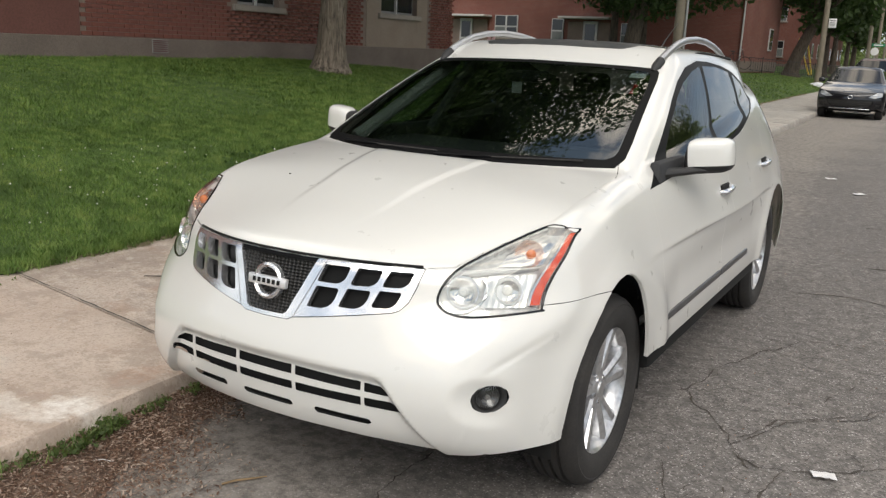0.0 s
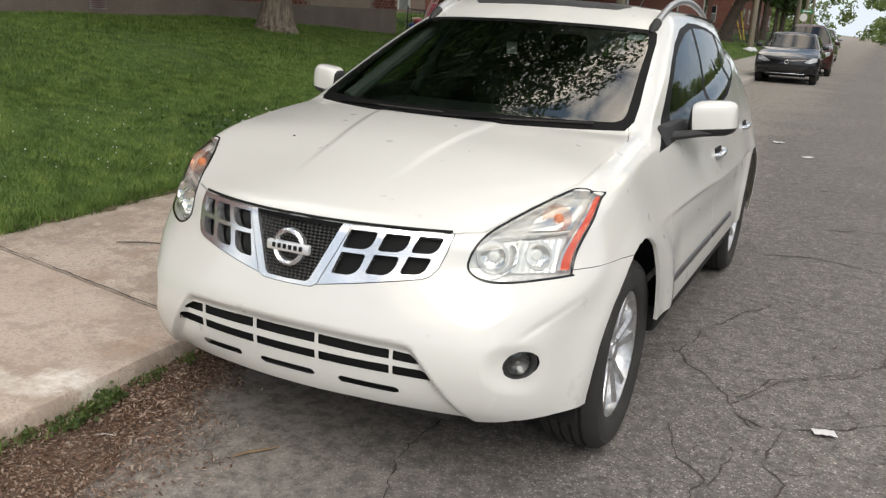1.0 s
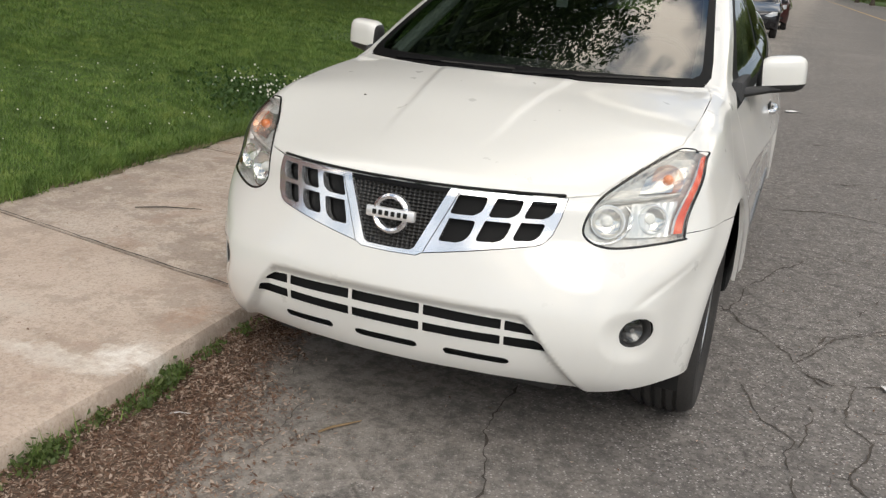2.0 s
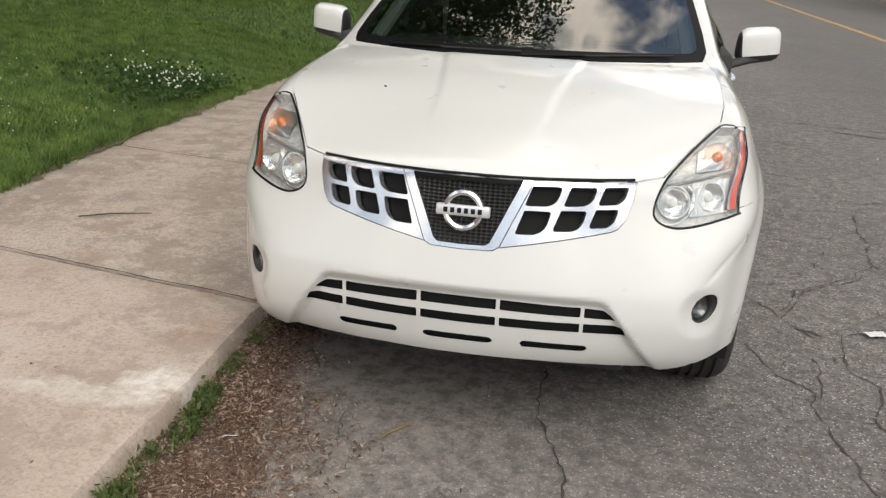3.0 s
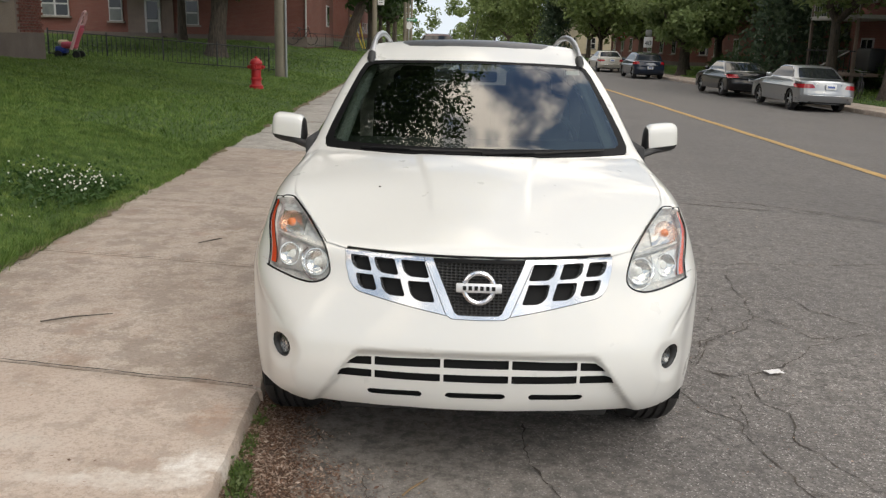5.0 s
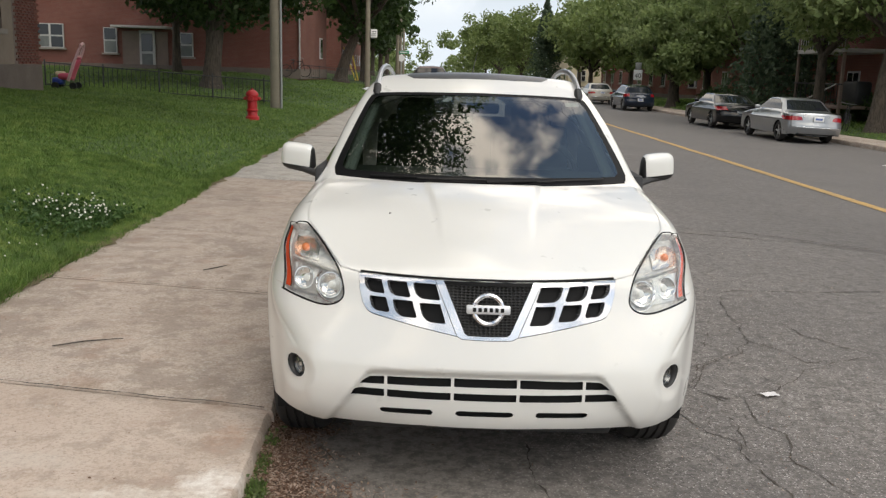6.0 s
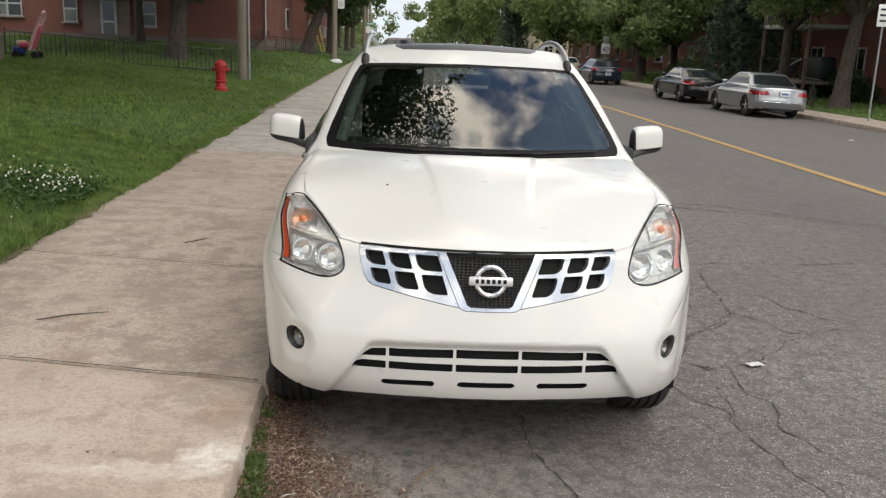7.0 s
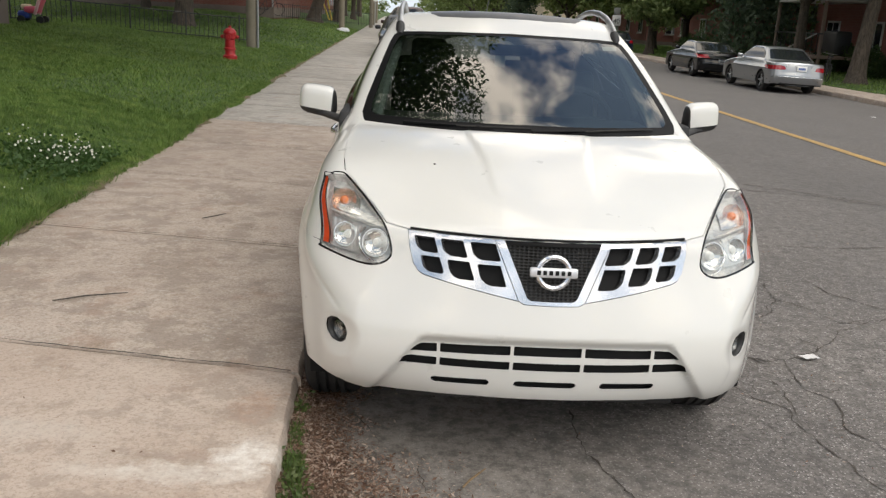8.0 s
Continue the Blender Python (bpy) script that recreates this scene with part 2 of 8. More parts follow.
def lawn_height(X, Y=0.0):
    """The lawn's rise away from the walk, with a dip past the near house."""
    X = np.asarray(X, float)
    left = np.interp(-X, [2.74, 2.95, 4.0, 5.6, 8.0, 9.4, 20, 60], [0.15, 0.19, 0.42, 0.62, 0.98, 1.12, 1.2, 1.3])
    right = np.interp(X, [14.6, 15.5, 24, 60], [-0.20, -0.16, -0.05, 0.2])
    left = 0.15 + (left - 0.15) * np.interp(Y, [12.5, 18, 27, 44], [1.0, 0.67, 0.67, 1.0])
    return np.where(X < 0, left, right)


M["lawn"] = speckled("lawn_soil", (0.050, 0.095, 0.020), (0.080, 0.130, 0.030), 0.95, 1.3, 40, 0.02)


def asphalt(name, base, light, crack=True):
    m = mat(name, base, 0.88)
    nt, b = nodes(m)
    v = coords(nt)
    col = mixc(nt, ramp(nt, noise_tex(nt, v, 0.55, 6, 0.62), ((0.38, (0, 0, 0)), (0.62, (1, 1, 1)))), base, light)
    fine = noise_tex(nt, v, 52, 4, 0.7)
    col = mixc(nt, ramp(nt, fine, ((0.38, (0.85,) * 3), (0.52, (0, 0, 0)))), col, tuple(0.38 * c for c in base))
    st = node(nt, "ShaderNodeTexVoronoi", Scale=95.0)
    nt.links.new(v, st.inputs["Vector"])
    pick = ramp(nt, st.outputs["Color"], ((0.46, (0, 0, 0)), (0.66, (0.9,) * 3)))
    near = ramp(nt, st.outputs["Distance"], ((0.28, (1, 1, 1)), (0.42, (0, 0, 0))))
    stone = mixc(nt, 1.0, pick, near, "MULTIPLY")
    col = mixc(nt, stone, col, (0.50, 0.475, 0.455))
    # the traffic lanes are smoother and greyer than the old parking lane
    sx = nt.nodes.new("ShaderNodeSeparateXYZ")
    nt.links.new(v, sx.inputs[0])
    lane = nt.nodes.new("ShaderNodeMath")
    lane.operation = "MULTIPLY_ADD"
    nt.links.new(noise_tex(nt, v, 0.7, 5, 0.6), lane.inputs[0])
    lane.inputs[1].default_value = 2.6
    nt.links.new(sx.outputs[0], lane.inputs[2])
    mr = node(nt, "ShaderNodeMapRange", From_Min=3.2, From_Max=5.0)
    nt.links.new(lane.outputs[0], mr.inputs[0])
    fl_ = nt.nodes.new("ShaderNodeMath")
    fl_.operation = "MULTIPLY"
    fl_.inputs[1].default_value = 0.60
    nt.links.new(mr.outputs[0], fl_.inputs[0])
    col = mixc(nt, fl_.outputs[0], col, (0.118, 0.113, 0.110))
    # pale dust washed along the gutter
    dust = node(nt, "ShaderNodeMapRange", From_Min=2.0, From_Max=0.9)
    nt.links.new(lane.outputs[0], dust.inputs[0])
    dk = nt.nodes.new("ShaderNodeMath")
    dk.operation = "MULTIPLY"
    dk.inputs[1].default_value = 0.75
    nt.links.new(dust.outputs[0], dk.inputs[0])
    col = mixc(nt, dk.outputs[0], col, (0.36, 0.325, 0.285))
    mott = noise_tex(nt, v, 14, 6, 0.75)
    col = mixc(nt, ramp(nt, mott, ((0.40, (0.7,) * 3), (0.56, (0, 0, 0)))), col, tuple(0.52 * c for c in base))
    stain = noise_tex(nt, v, 1.9, 5, 0.6)
    col = mixc(nt, ramp(nt, stain, ((0.60, (0, 0, 0)), (0.78, (0.5,) * 3))), col, tuple(0.5 * c for c in base))
    h = fine
    if crack:
        vein = node(nt, "ShaderNodeTexVoronoi", Scale=4.2)
        vein.feature = "DISTANCE_TO_EDGE"
        nt.links.new(mixc(nt, 0.10, v, noise_tex(nt, v, 5, 5, 0.6, out=1)), vein.inputs["Vector"])
        fine_l = mixc(nt, 1.0, ramp(nt, vein.outputs["Distance"], ((0.004, (1, 1, 1)), (0.045, (0, 0, 0)))), ramp(nt, noise_tex(nt, v, 45, 3, 0.7), ((0.42, (1, 1, 1)), (0.58, (0, 0, 0)))), "MULTIPLY")
        gate2 = mixc(nt, mr.outputs[0], ramp(nt, noise_tex(nt, v, 1.1, 4), ((0.45, (0, 0, 0)), (0.58, (0.75,) * 3))), (0, 0, 0))
        col = mixc(nt, mixc(nt, 1.0, fine_l, gate2, "MULTIPLY"), col, (0.055, 0.050, 0.046))
    nt.links.new(col, b.inputs["Base Color"])
    bump(nt, b, mixc(nt, 0.5, h, noise_tex(nt, v, 190, 3, 0.7)), 0.006, 0.9)
    return m


M["asphalt"] = asphalt("asphalt", (0.184, 0.169, 0.158), (0.252, 0.232, 0.215))
M["crack"] = speckled("crack_shadow", (0.055, 0.048, 0.042), (0.095, 0.080, 0.066), 0.95, 12, 200, 0.002)


def concrete(name, c1, c2, stain_at=None):
    m = mat(name, c1, 0.86)
    nt, b = nodes(m)
    v = coords(nt)
    big, mid, fine = noise_tex(nt, v, 1.3, 6, 0.65), noise_tex(nt, v, 6.0, 6, 0.7), noise_tex(nt, v, 110, 3)
    col = mixc(nt, ramp(nt, big, ((0.32, (0, 0, 0)), (0.66, (1, 1, 1)))), c1, c2)
    col = mixc(nt, ramp(nt, mid, ((0.52, (0, 0, 0)), (0.70, (0.65,) * 3))), col, (0.25, 0.18, 0.125))
    col = mixc(nt, ramp(nt, mid, ((0.26, (0.7,) * 3), (0.42, (0, 0, 0)))), col, (0.58, 0.53, 0.46))
    pit = node(nt, "ShaderNodeTexVoronoi", Scale=38.0)
    nt.links.new(v, pit.inputs["Vector"])
    dots = mixc(nt, 1.0, ramp(nt, pit.outputs["Distance"], ((0.05, (1, 1, 1)), (0.12, (0, 0, 0)))), ramp(nt, pit.outputs["Color"], ((0.80, (0, 0, 0)), (0.84, (0.7,) * 3))), "MULTIPLY")
    col = mixc(nt, dots, col, (0.12, 0.10, 0.085))
    grit = noise_tex(nt, v, 75, 5, 0.75)
    col = mixc(nt, ramp(nt, grit, ((0.36, (0.65,) * 3), (0.50, (0, 0, 0)))), col, tuple(0.52 * c for c in c1))
    col = mixc(nt, ramp(nt, grit, ((0.54, (0, 0, 0)), (0.70, (0.6,) * 3))), col, (0.62, 0.58, 0.52))
    # spalled patches where the skin has worn off, and rusty blotches
    spall = noise_tex(nt, v, 3.4, 8, 0.78)
    col = mixc(nt, ramp(nt, spall, ((0.50, (0, 0, 0)), (0.56, (0.55,) * 3))), col, tuple(0.66 * c for c in c1))
    col = mixc(nt, ramp(nt, noise_tex(nt, v, 11, 7, 0.8), ((0.56, (0, 0, 0)), (0.66, (0.5,) * 3))), col, (0.66, 0.61, 0.54))
    col = mixc(nt, ramp(nt, noise_tex(nt, v, 2.3, 5, 0.7), ((0.58, (0, 0, 0)), (0.70, (0.35,) * 3))), col, (0.36, 0.22, 0.15))
    oi = nt.nodes.new("ShaderNodeObjectInfo")
    col = mixc(nt, ramp(nt, oi.outputs["Random"], ((0.0, (0.0,) * 3), (1.0, (0.30,) * 3))), col, tuple(0.72 * c for c in c1))
    for at, size, tint, amount in (stain_at or ()):
        d = nt.nodes.new("ShaderNodeVectorMath")
        sh = nt.nodes.new("ShaderNodeVectorMath")
        sh.operation = "MULTIPLY_ADD"
        nt.links.new(noise_tex(nt, v, 9, 7, 0.75, out=1), sh.inputs[0])
        sh.inputs[1].default_value = (0.34, 0.24, 0.0)
        nt.links.new(v, sh.inputs[2])
        fl = nt.nodes.new("ShaderNodeVectorMath")
        fl.operation = "MULTIPLY"
        nt.links.new(sh.outputs[0], fl.inputs[0])
        fl.inputs[1].default_value = (1.0 / size[0], 1.0 / size[1], 0.0)
        nt.links.new(fl.outputs[0], d.inputs[0])
        d.operation = "DISTANCE"
        d.inputs[1].default_value = ((at[0] + 0.17) / size[0], (at[1] + 0.12) / size[1], 0.0)
        spot = ramp(nt, d.outputs["Value"], ((0.50, (amount,) * 3), (1.0, (0, 0, 0))))
        col = mixc(nt, mixc(nt, 1.0, spot, ramp(nt, noise_tex(nt, v, 22, 6, 0.75), ((0.36, (1, 1, 1)), (0.62, (0.25,) * 3))), "MULTIPLY"), col, tint)
    nt.links.new(col, b.inputs["Base Color"])
    bump(nt, b, mixc(nt, 0.4, mixc(nt, 0.5, fine, mid), spall), 0.007, 0.9)
    return m


M["walk"] = concrete("concrete_walk", (0.385, 0.312, 0.258), (0.515, 0.436, 0.370))
M["walk_far"] = concrete("concrete_walk_grey", (0.40, 0.375, 0.335), (0.52, 0.49, 0.45))
M["walk_near"] = concrete("concrete_walk_pale", (0.495, 0.395, 0.322), (0.655, 0.56, 0.478),
                           (((-0.94, 0.08), (0.13, 0.15), (0.78, 0.75, 0.70), 0.95), ((-1.20, -0.04), (0.36, 0.07), (0.70, 0.66, 0.60), 0.75), ((-1.00, 0.48), (0.10, 0.20), (0.42, 0.24, 0.15), 0.45), ((-1.9, 0.2), (0.5, 0.10), (0.60, 0.56, 0.50), 0.5)))


def ground_sheet():
    xs = np.concatenate([[-700, -300, -120, -60, -35], np.arange(-25, -9, 2.0), np.arange(-9, -2.9, 0.35), [-2.9, -2.74, -2.7, 0, 5, 13.3, 14.55, 14.6, 14.8, 15.5, 17, 20, 25, 40, 80, 200, 700]])
    ys = np.concatenate([[-700, -200, -60, -30], np.arange(-20, 60, 1.0), [65, 75, 90, 120, 200, 400, 900]])
    vs = []
    for y in ys:
        for x in xs:
            z = float(lawn_height(x, y)) if x <= LAWN_L or x >= LAWN_R else (-0.12 if x < 4 else -0.6)
            if -40 < x < -3 and -20 < y < 60:
                z += 0.035 * noise.noise(Vector((x * 0.4, y * 0.4, 0)))
            vs.append(S(x, y, z))
    nx = len(xs)
    fs = [(j * nx + i, j * nx + i + 1, (j + 1) * nx + i + 1, (j + 1) * nx + i) for j in range(len(ys) - 1) for i in range(nx - 1)]
    return tagged(fast_mesh("ground", vs, fs, M["lawn"], smooth=True), "mown green lawn rising from the walk", "ground", kind="structure")


def road_sheet():
    xs = np.concatenate([np.arange(KERB_L - 0.05, 3, 0.3), np.linspace(3, KERB_R + 0.05, 30)])
    ys = np.concatenate([[-300, -80, -30], np.arange(-12, 40, 0.6), [50, 70, 100, 150, 300, 700]])
    vs = []
    for y in ys:
        for x in xs:
            vs.append(S(x, y, road_z(x) + (0.006 * noise.noise(Vector((x * 0.7, y * 0.7, 3))) if -12 < y < 40 else 0)))
    nx = len(xs)
    fs = [(j * nx + i, j * nx + i + 1, (j + 1) * nx + i + 1, (j + 1) * nx + i) for j in range(len(ys) - 1) for i in range(nx - 1)]
    return tagged(fast_mesh("road", vs, fs, M["asphalt"], smooth=True), "worn grey asphalt street with many cracks", "road", kind="structure")


ground_sheet()
road_sheet()


# ---- walk, kerb, centre line ----
def slab(y0, y1, xl=LAWN_L, xr=KERB_L, z=0.14, seed=0, skew=0.0):
    """One cast slab whose outer edge is the worn, rounded kerb."""
    rnd = random.Random(seed)
    tilt, lift = rnd.uniform(-0.006, 0.006), rnd.uniform(-0.004, 0.004)
    ny = max(4, min(28, int((y1 - y0) / 0.09)))
    prof = [(xl, -0.1), (xl, z), (xl + 0.02, z + 0.006)] + [(xl + (xr - xl) * f, z + 0.008 - 0.012 * f) for f in (0.25, 0.5, 0.75, 0.9)] + [(xr - 0.026, z - 0.004), (xr - 0.008, z - 0.010), (xr + 0.001, z - 0.026), (xr + 0.008, 0.05), (xr + 0.012, -0.1)]
    bm = bmesh.new()
    rows = []
    for j in range(ny + 1):
        y = y0 + (y1 - y0) * j / ny
        drop = 0.010 if j in (0, ny) else 0.0
        row = []
        for i, (x, h) in enumerate(prof):
            w = 0.0
            if i >= 7:
                w = 0.016 * noise.noise(Vector((x * 3, y * 5.0, seed))) + 0.010 * noise.noise(Vector((x * 9, y * 19.0, seed)))
            hh = h + lift + tilt * (y - y0) - (drop if i > 0 and h > 0 else 0) + (0.004 * noise.noise(Vector((x * 2, y * 2, 7))) if h > 0 else 0)
            row.append(bm.verts.new(S(x + w, y + skew * (xr - x), hh + w * 0.4 * (i >= 7))))
        rows.append(row)
    for a, b in zip(rows, rows[1:]):
        for i in range(len(prof) - 1):
            bm.faces.new((a[i], a[i + 1], b[i + 1], b[i]))
    for r in (rows[0], rows[-1]):
        bm.faces.new(r)
    bmesh.ops.recalc_face_normals(bm, faces=bm.faces)
    return bm


walk_l = thing("pavement", "stained concrete walk with a worn kerb edge", "pavement", kind="structure")
SKEW = 0.20
joints = [-2.89 - 1.85 * k for k in range(8)][::-1] + [-1.04 + 1.85 * k for k in range(26)]
for n, (a, b) in enumerate(zip(joints, joints[1:])):
    part("slab", slab(a + 0.003, b - 0.003, seed=n, skew=SKEW), M["walk_near"] if b < 0.95 else M["walk"] if b < 10 else M["walk_far"], walk_l)
part("slab", slab(joints[-1] + 0.01, 400, seed=99, skew=SKEW), M["walk_far"], walk_l)
part("slab", slab(-200, joints[0] - 0.01, seed=98, skew=SKEW), M["walk"], walk_l)
walk_r = thing("pavement_far", "pale concrete walk along the far kerb", "pavement", kind="structure")
for n in range(14):
    b = slab(4 + 4 * n + 0.01, 8 + 4 * n - 0.01, -LAWN_R, -KERB_R, seed=50 + n)
    bmesh.ops.transform(b, matrix=Matrix.Translation((0, 0, -0.35)) @ STREET_M @ Matrix.Diagonal((-1, 1, 1, 1)) @ STREET_M.inverted(), verts=b.verts)
    bmesh.ops.reverse_faces(b, faces=b.faces)
    part("slab", b, M["walk"], walk_r)
for y0, y1 in ((-200, 4), (60, 400)):
    b = slab(y0, y1, -LAWN_R, -KERB_R, seed=97)
    bmesh.ops.transform(b, matrix=Matrix.Translation((0, 0, -0.35)) @ STREET_M @ Matrix.Diagonal((-1, 1, 1, 1)) @ STREET_M.inverted(), verts=b.verts)
    bmesh.ops.reverse_faces(b, faces=b.faces)
    part("slab", b, M["walk"], walk_r)


M["yellow"] = speckled("road_yellow", (0.54, 0.34, 0.11), (0.33, 0.235, 0.115), 0.8, 7, 60, 0.002)
line_v = []
for j in range(481):
    y = -40 + 0.5 * j
    x = 5.83 + 0.021 * min(max(y, 0), 40)
    for dx in (-0.10, 0.10):
        line_v.append(S(x + dx, y, road_z(x + dx) + 0.007 + 0.006 * noise.noise(Vector((x * 0.7, y * 0.7, 3)))))
tagged(fast_mesh("centre_line", line_v, [(2 * j, 2 * j + 1, 2 * j + 3, 2 * j + 2) for j in range(480)], M["yellow"]), "worn yellow painted centre line", "road marking", kind="structure")


def crack_lines():
    """Courses of the open cracks on the ground: under the bumper, beside the wheel, out in the lane."""
    bumper_side = [[(0.20, 0.79), (0.23, 0.58), (0.24, 0.44), (0.29, 0.27), (0.33, 0.16), (0.35, -0.03), (0.38, -0.4)], [(-0.63, 0.69), (-0.59, 0.57), (-0.55, 0.43)], [(-0.39, 0.33), (-0.36, 0.1), (-0.35, -0.07)]]
    wheel_side = [[(0.98, 1.23), (1.02, 1.07), (1.1, 0.95), (1.16, 0.87), (1.16, 0.66), (1.19, 0.54), (1.2, 0.36), (1.28, 0.1)], [(1.16, 1.49), (1.28, 1.43), (1.36, 1.44), (1.33, 1.09), (1.41, 0.98), (1.35, 0.68), (1.5, 0.3)],
                  [(1.2, 1.18), (1.22, 1.05), (1.17, 0.82)], [(1.16, 1.61), (1.29, 1.92), (1.44, 2.07), (1.62, 2.24), (1.72, 2.41), (1.79, 3.02), (1.84, 3.46)], [(1.36, 1.44), (1.6, 1.57), (1.87, 1.89), (2.12, 2.05)], [(1.41, 2.27), (1.51, 2.56), (1.62, 2.62)],
                  [(0.85, 2.04), (1.02, 1.78), (1.15, 1.54), (1.27, 1.39)], [(0.68, 1.91), (0.85, 2.04), (0.94, 2.57), (1.04, 2.8), (1.21, 3.16), (1.59, 3.22)], [(1.15, 1.54), (1.32, 1.92), (1.66, 2.24)]]
    lane_side = [[(1.72, 2.41), (1.87, 2.21), (1.93, 2.03), (2.39, 2.17)], [(1.72, 3.61), (2.12, 3.69), (2.75, 3.71), (3.12, 3.79), (4.3, 3.9)], [(2.17, 6.16), (2.83, 5.91), (3.39, 5.77), (3.62, 5.67), (4.4, 5.2)], [(1.9, 6.45), (2.39, 6.36), (2.98, 6.2), (3.53, 5.84), (3.98, 5.53), (5.2, 5.1)],
                 [(2.08, 2.8), (2.14, 2.53), (2.4, 2.2)], [(1.25, 5.3), (1.6, 5.45), (2.1, 5.4)], [(1.15, 7.1), (1.5, 7.3), (1.9, 7.2)], [(0.95, 4.2), (1.3, 4.3), (1.75, 4.15)]]
    return bumper_side + wheel_side + lane_side


def crack_strips():
    """Open cracks in the old parking lane, as dark ragged furrows with short side branches."""
    rnd = random.Random(4)
    runs = [(ln, 0.4 if ln[0][0] < 0 else 1.0) for ln in crack_lines()]
    for ln, _ in list(runs):
        for (ax, ay), (bx_, by) in zip(ln, ln[1:]):
            for _k in range(1 if ay < 4 and ax > 0.6 else 0):
                f, a, d = rnd.random(), rnd.uniform(0, 2 * math.pi), rnd.uniform(0.06, 0.28)
                x, y = ax + (bx_ - ax) * f, ay + (by - ay) * f
                runs.append(([(x, y), (x + 0.5 * d * math.cos(a), y + 0.5 * d * math.sin(a)), (x + d * math.cos(a + 0.5), y + d * math.sin(a + 0.5))], 0.35))
    vs, fs = [], []
    for ln, wide in runs:
        pts = []
        for (ax, ay), (bx_, by) in zip(ln, ln[1:]):
            n = max(3, int(math.hypot(bx_ - ax, by - ay) / 0.022))
            pts += [(ax + (bx_ - ax) * i / n, ay + (by - ay) * i / n) for i in range(n)]
        pts.append(ln[-1])
        wob = [(x + 0.035 * noise.noise(Vector((x * 6, y * 6, 9))) + 0.014 * noise.noise(Vector((x * 26, y * 26, 9))), y + 0.035 * noise.noise(Vector((x * 6, y * 6, 19))) + 0.014 * noise.noise(Vector((x * 26, y * 26, 19)))) for x, y in pts]
        base = len(vs)
        for i, (x, y) in enumerate(wob):
            xa, ya = wob[max(i - 1, 0)]
            xb, yb = wob[min(i + 1, len(wob) - 1)]
            d = Vector((xb - xa, yb - ya)).normalized()
            w = wide * (0.0056 if y < 3 else 0.0056 + 0.004 * min(y - 3, 3)) * max(0.12, 0.50 + 1.2 * noise.noise(Vector((x * 14, y * 14, 4)))) * rnd.uniform(0.5, 1.25) * (0.25 if i in (0, len(wob) - 1) else 1)
            z = 0.0035 + max(0.006 * noise.noise(Vector((x * 0.7, y * 0.7, 3))), -0.001)
            vs += [(x - d.y * w, y + d.x * w, z), (x + d.y * w, y - d.x * w, z)]
        fs += [(base + 2 * i, base + 2 * i + 1, base + 2 * i + 3, base + 2 * i + 2) for i in range(len(wob) - 1)]
    return tagged(fast_mesh("road_cracks", vs, fs, M["crack"]), "dark open cracks running through the asphalt", "cracks", kind="stuff")


crack_strips()


def joint_dirt():
    """Dark soil and moss in the walk's open joints, and the worn strip between lawn and walk."""
    rnd = random.Random(8)
    vs, fs = [], []
    for Y in joints:
        if not -1.5 < Y < 30:
            continue
        base, n = len(vs), 110
        big = 0.0028 if abs(Y - 0.81) < 0.05 else 0.0014
        for i in range(n + 1):
            X = LAWN_L + (KERB_L - 0.03 - LAWN_L) * i / n
            c = Y + SKEW * (KERB_L - X) + 0.010 * noise.noise(Vector((X * 4, Y, 2))) + 0.006 * noise.noise(Vector((X * 17, Y, 5)))
            w = big * max(0.15, 0.9 + 2.0 * noise.noise(Vector((X * 9, Y, 9)))) + 0.0014
            z = 0.150 - 0.012 * i / n
            vs += [S(X, c - w, z), S(X, c + w, z)]
        fs += [(base + 2 * i, base + 2 * i + 1, base + 2 * i + 3, base + 2 * i + 2) for i in range(n)]
    tagged(fast_mesh("joint_soil", vs, fs, M["crack"]), "dark soil and moss in the joints of the walk", "soil", kind="stuff")
    vs, fs = [], []
    n = 900
    for i in range(n + 1):
        Y = -2.0 + 42.0 * i / n
        w = 0.03 + 0.13 * noise.noise(Vector((Y * 1.3, 3, 1))) + 0.08 * noise.noise(Vector((Y * 5, 4, 1))) + 0.03 * noise.noise(Vector((Y * 23, 4, 1)))
        w = max(w, 0.008)
        vs += [S(LAWN_L - 0.12, Y, 0.160), S(LAWN_L, Y, 0.160), S(LAWN_L + w * 0.6, Y, 0.1545), S(LAWN_L + w, Y, 0.1495)]
    fs = [(4 * i + k, 4 * i + k + 1, 4 * i + 5 + k, 4 * i + 4 + k) for i in range(n) for k in range(3)]
    tagged(fast_mesh("verge_soil", vs, fs, M["verge_soil"], smooth=True), "bare brown soil spilling from the lawn's edge", "soil", kind="stuff")


M["verge_soil"] = speckled("verge_soil", (0.120, 0.100, 0.055), (0.24, 0.190, 0.115), 0.95, 5, 70, 0.01)
joint_dirt()


# ---- the white car: a smooth solid, cut into panels ----
def smax(a, b, k):
    h = np.clip(0.5 + 0.5 * (a - b) / k, 0, 1)
    return b + (a - b) * h + k * h * (1 - h)


def smin(a, b, k):
    return -smax(-a, -b, k)


def step(a, b, v):
    t = np.clip((v - a) / (b - a), 0, 1)
    return t * t * (3 - 2 * t)


WHEEL_R, HUB_F, HUB_R, HUB_Z = 0.345, 0.955, 3.64, 0.348


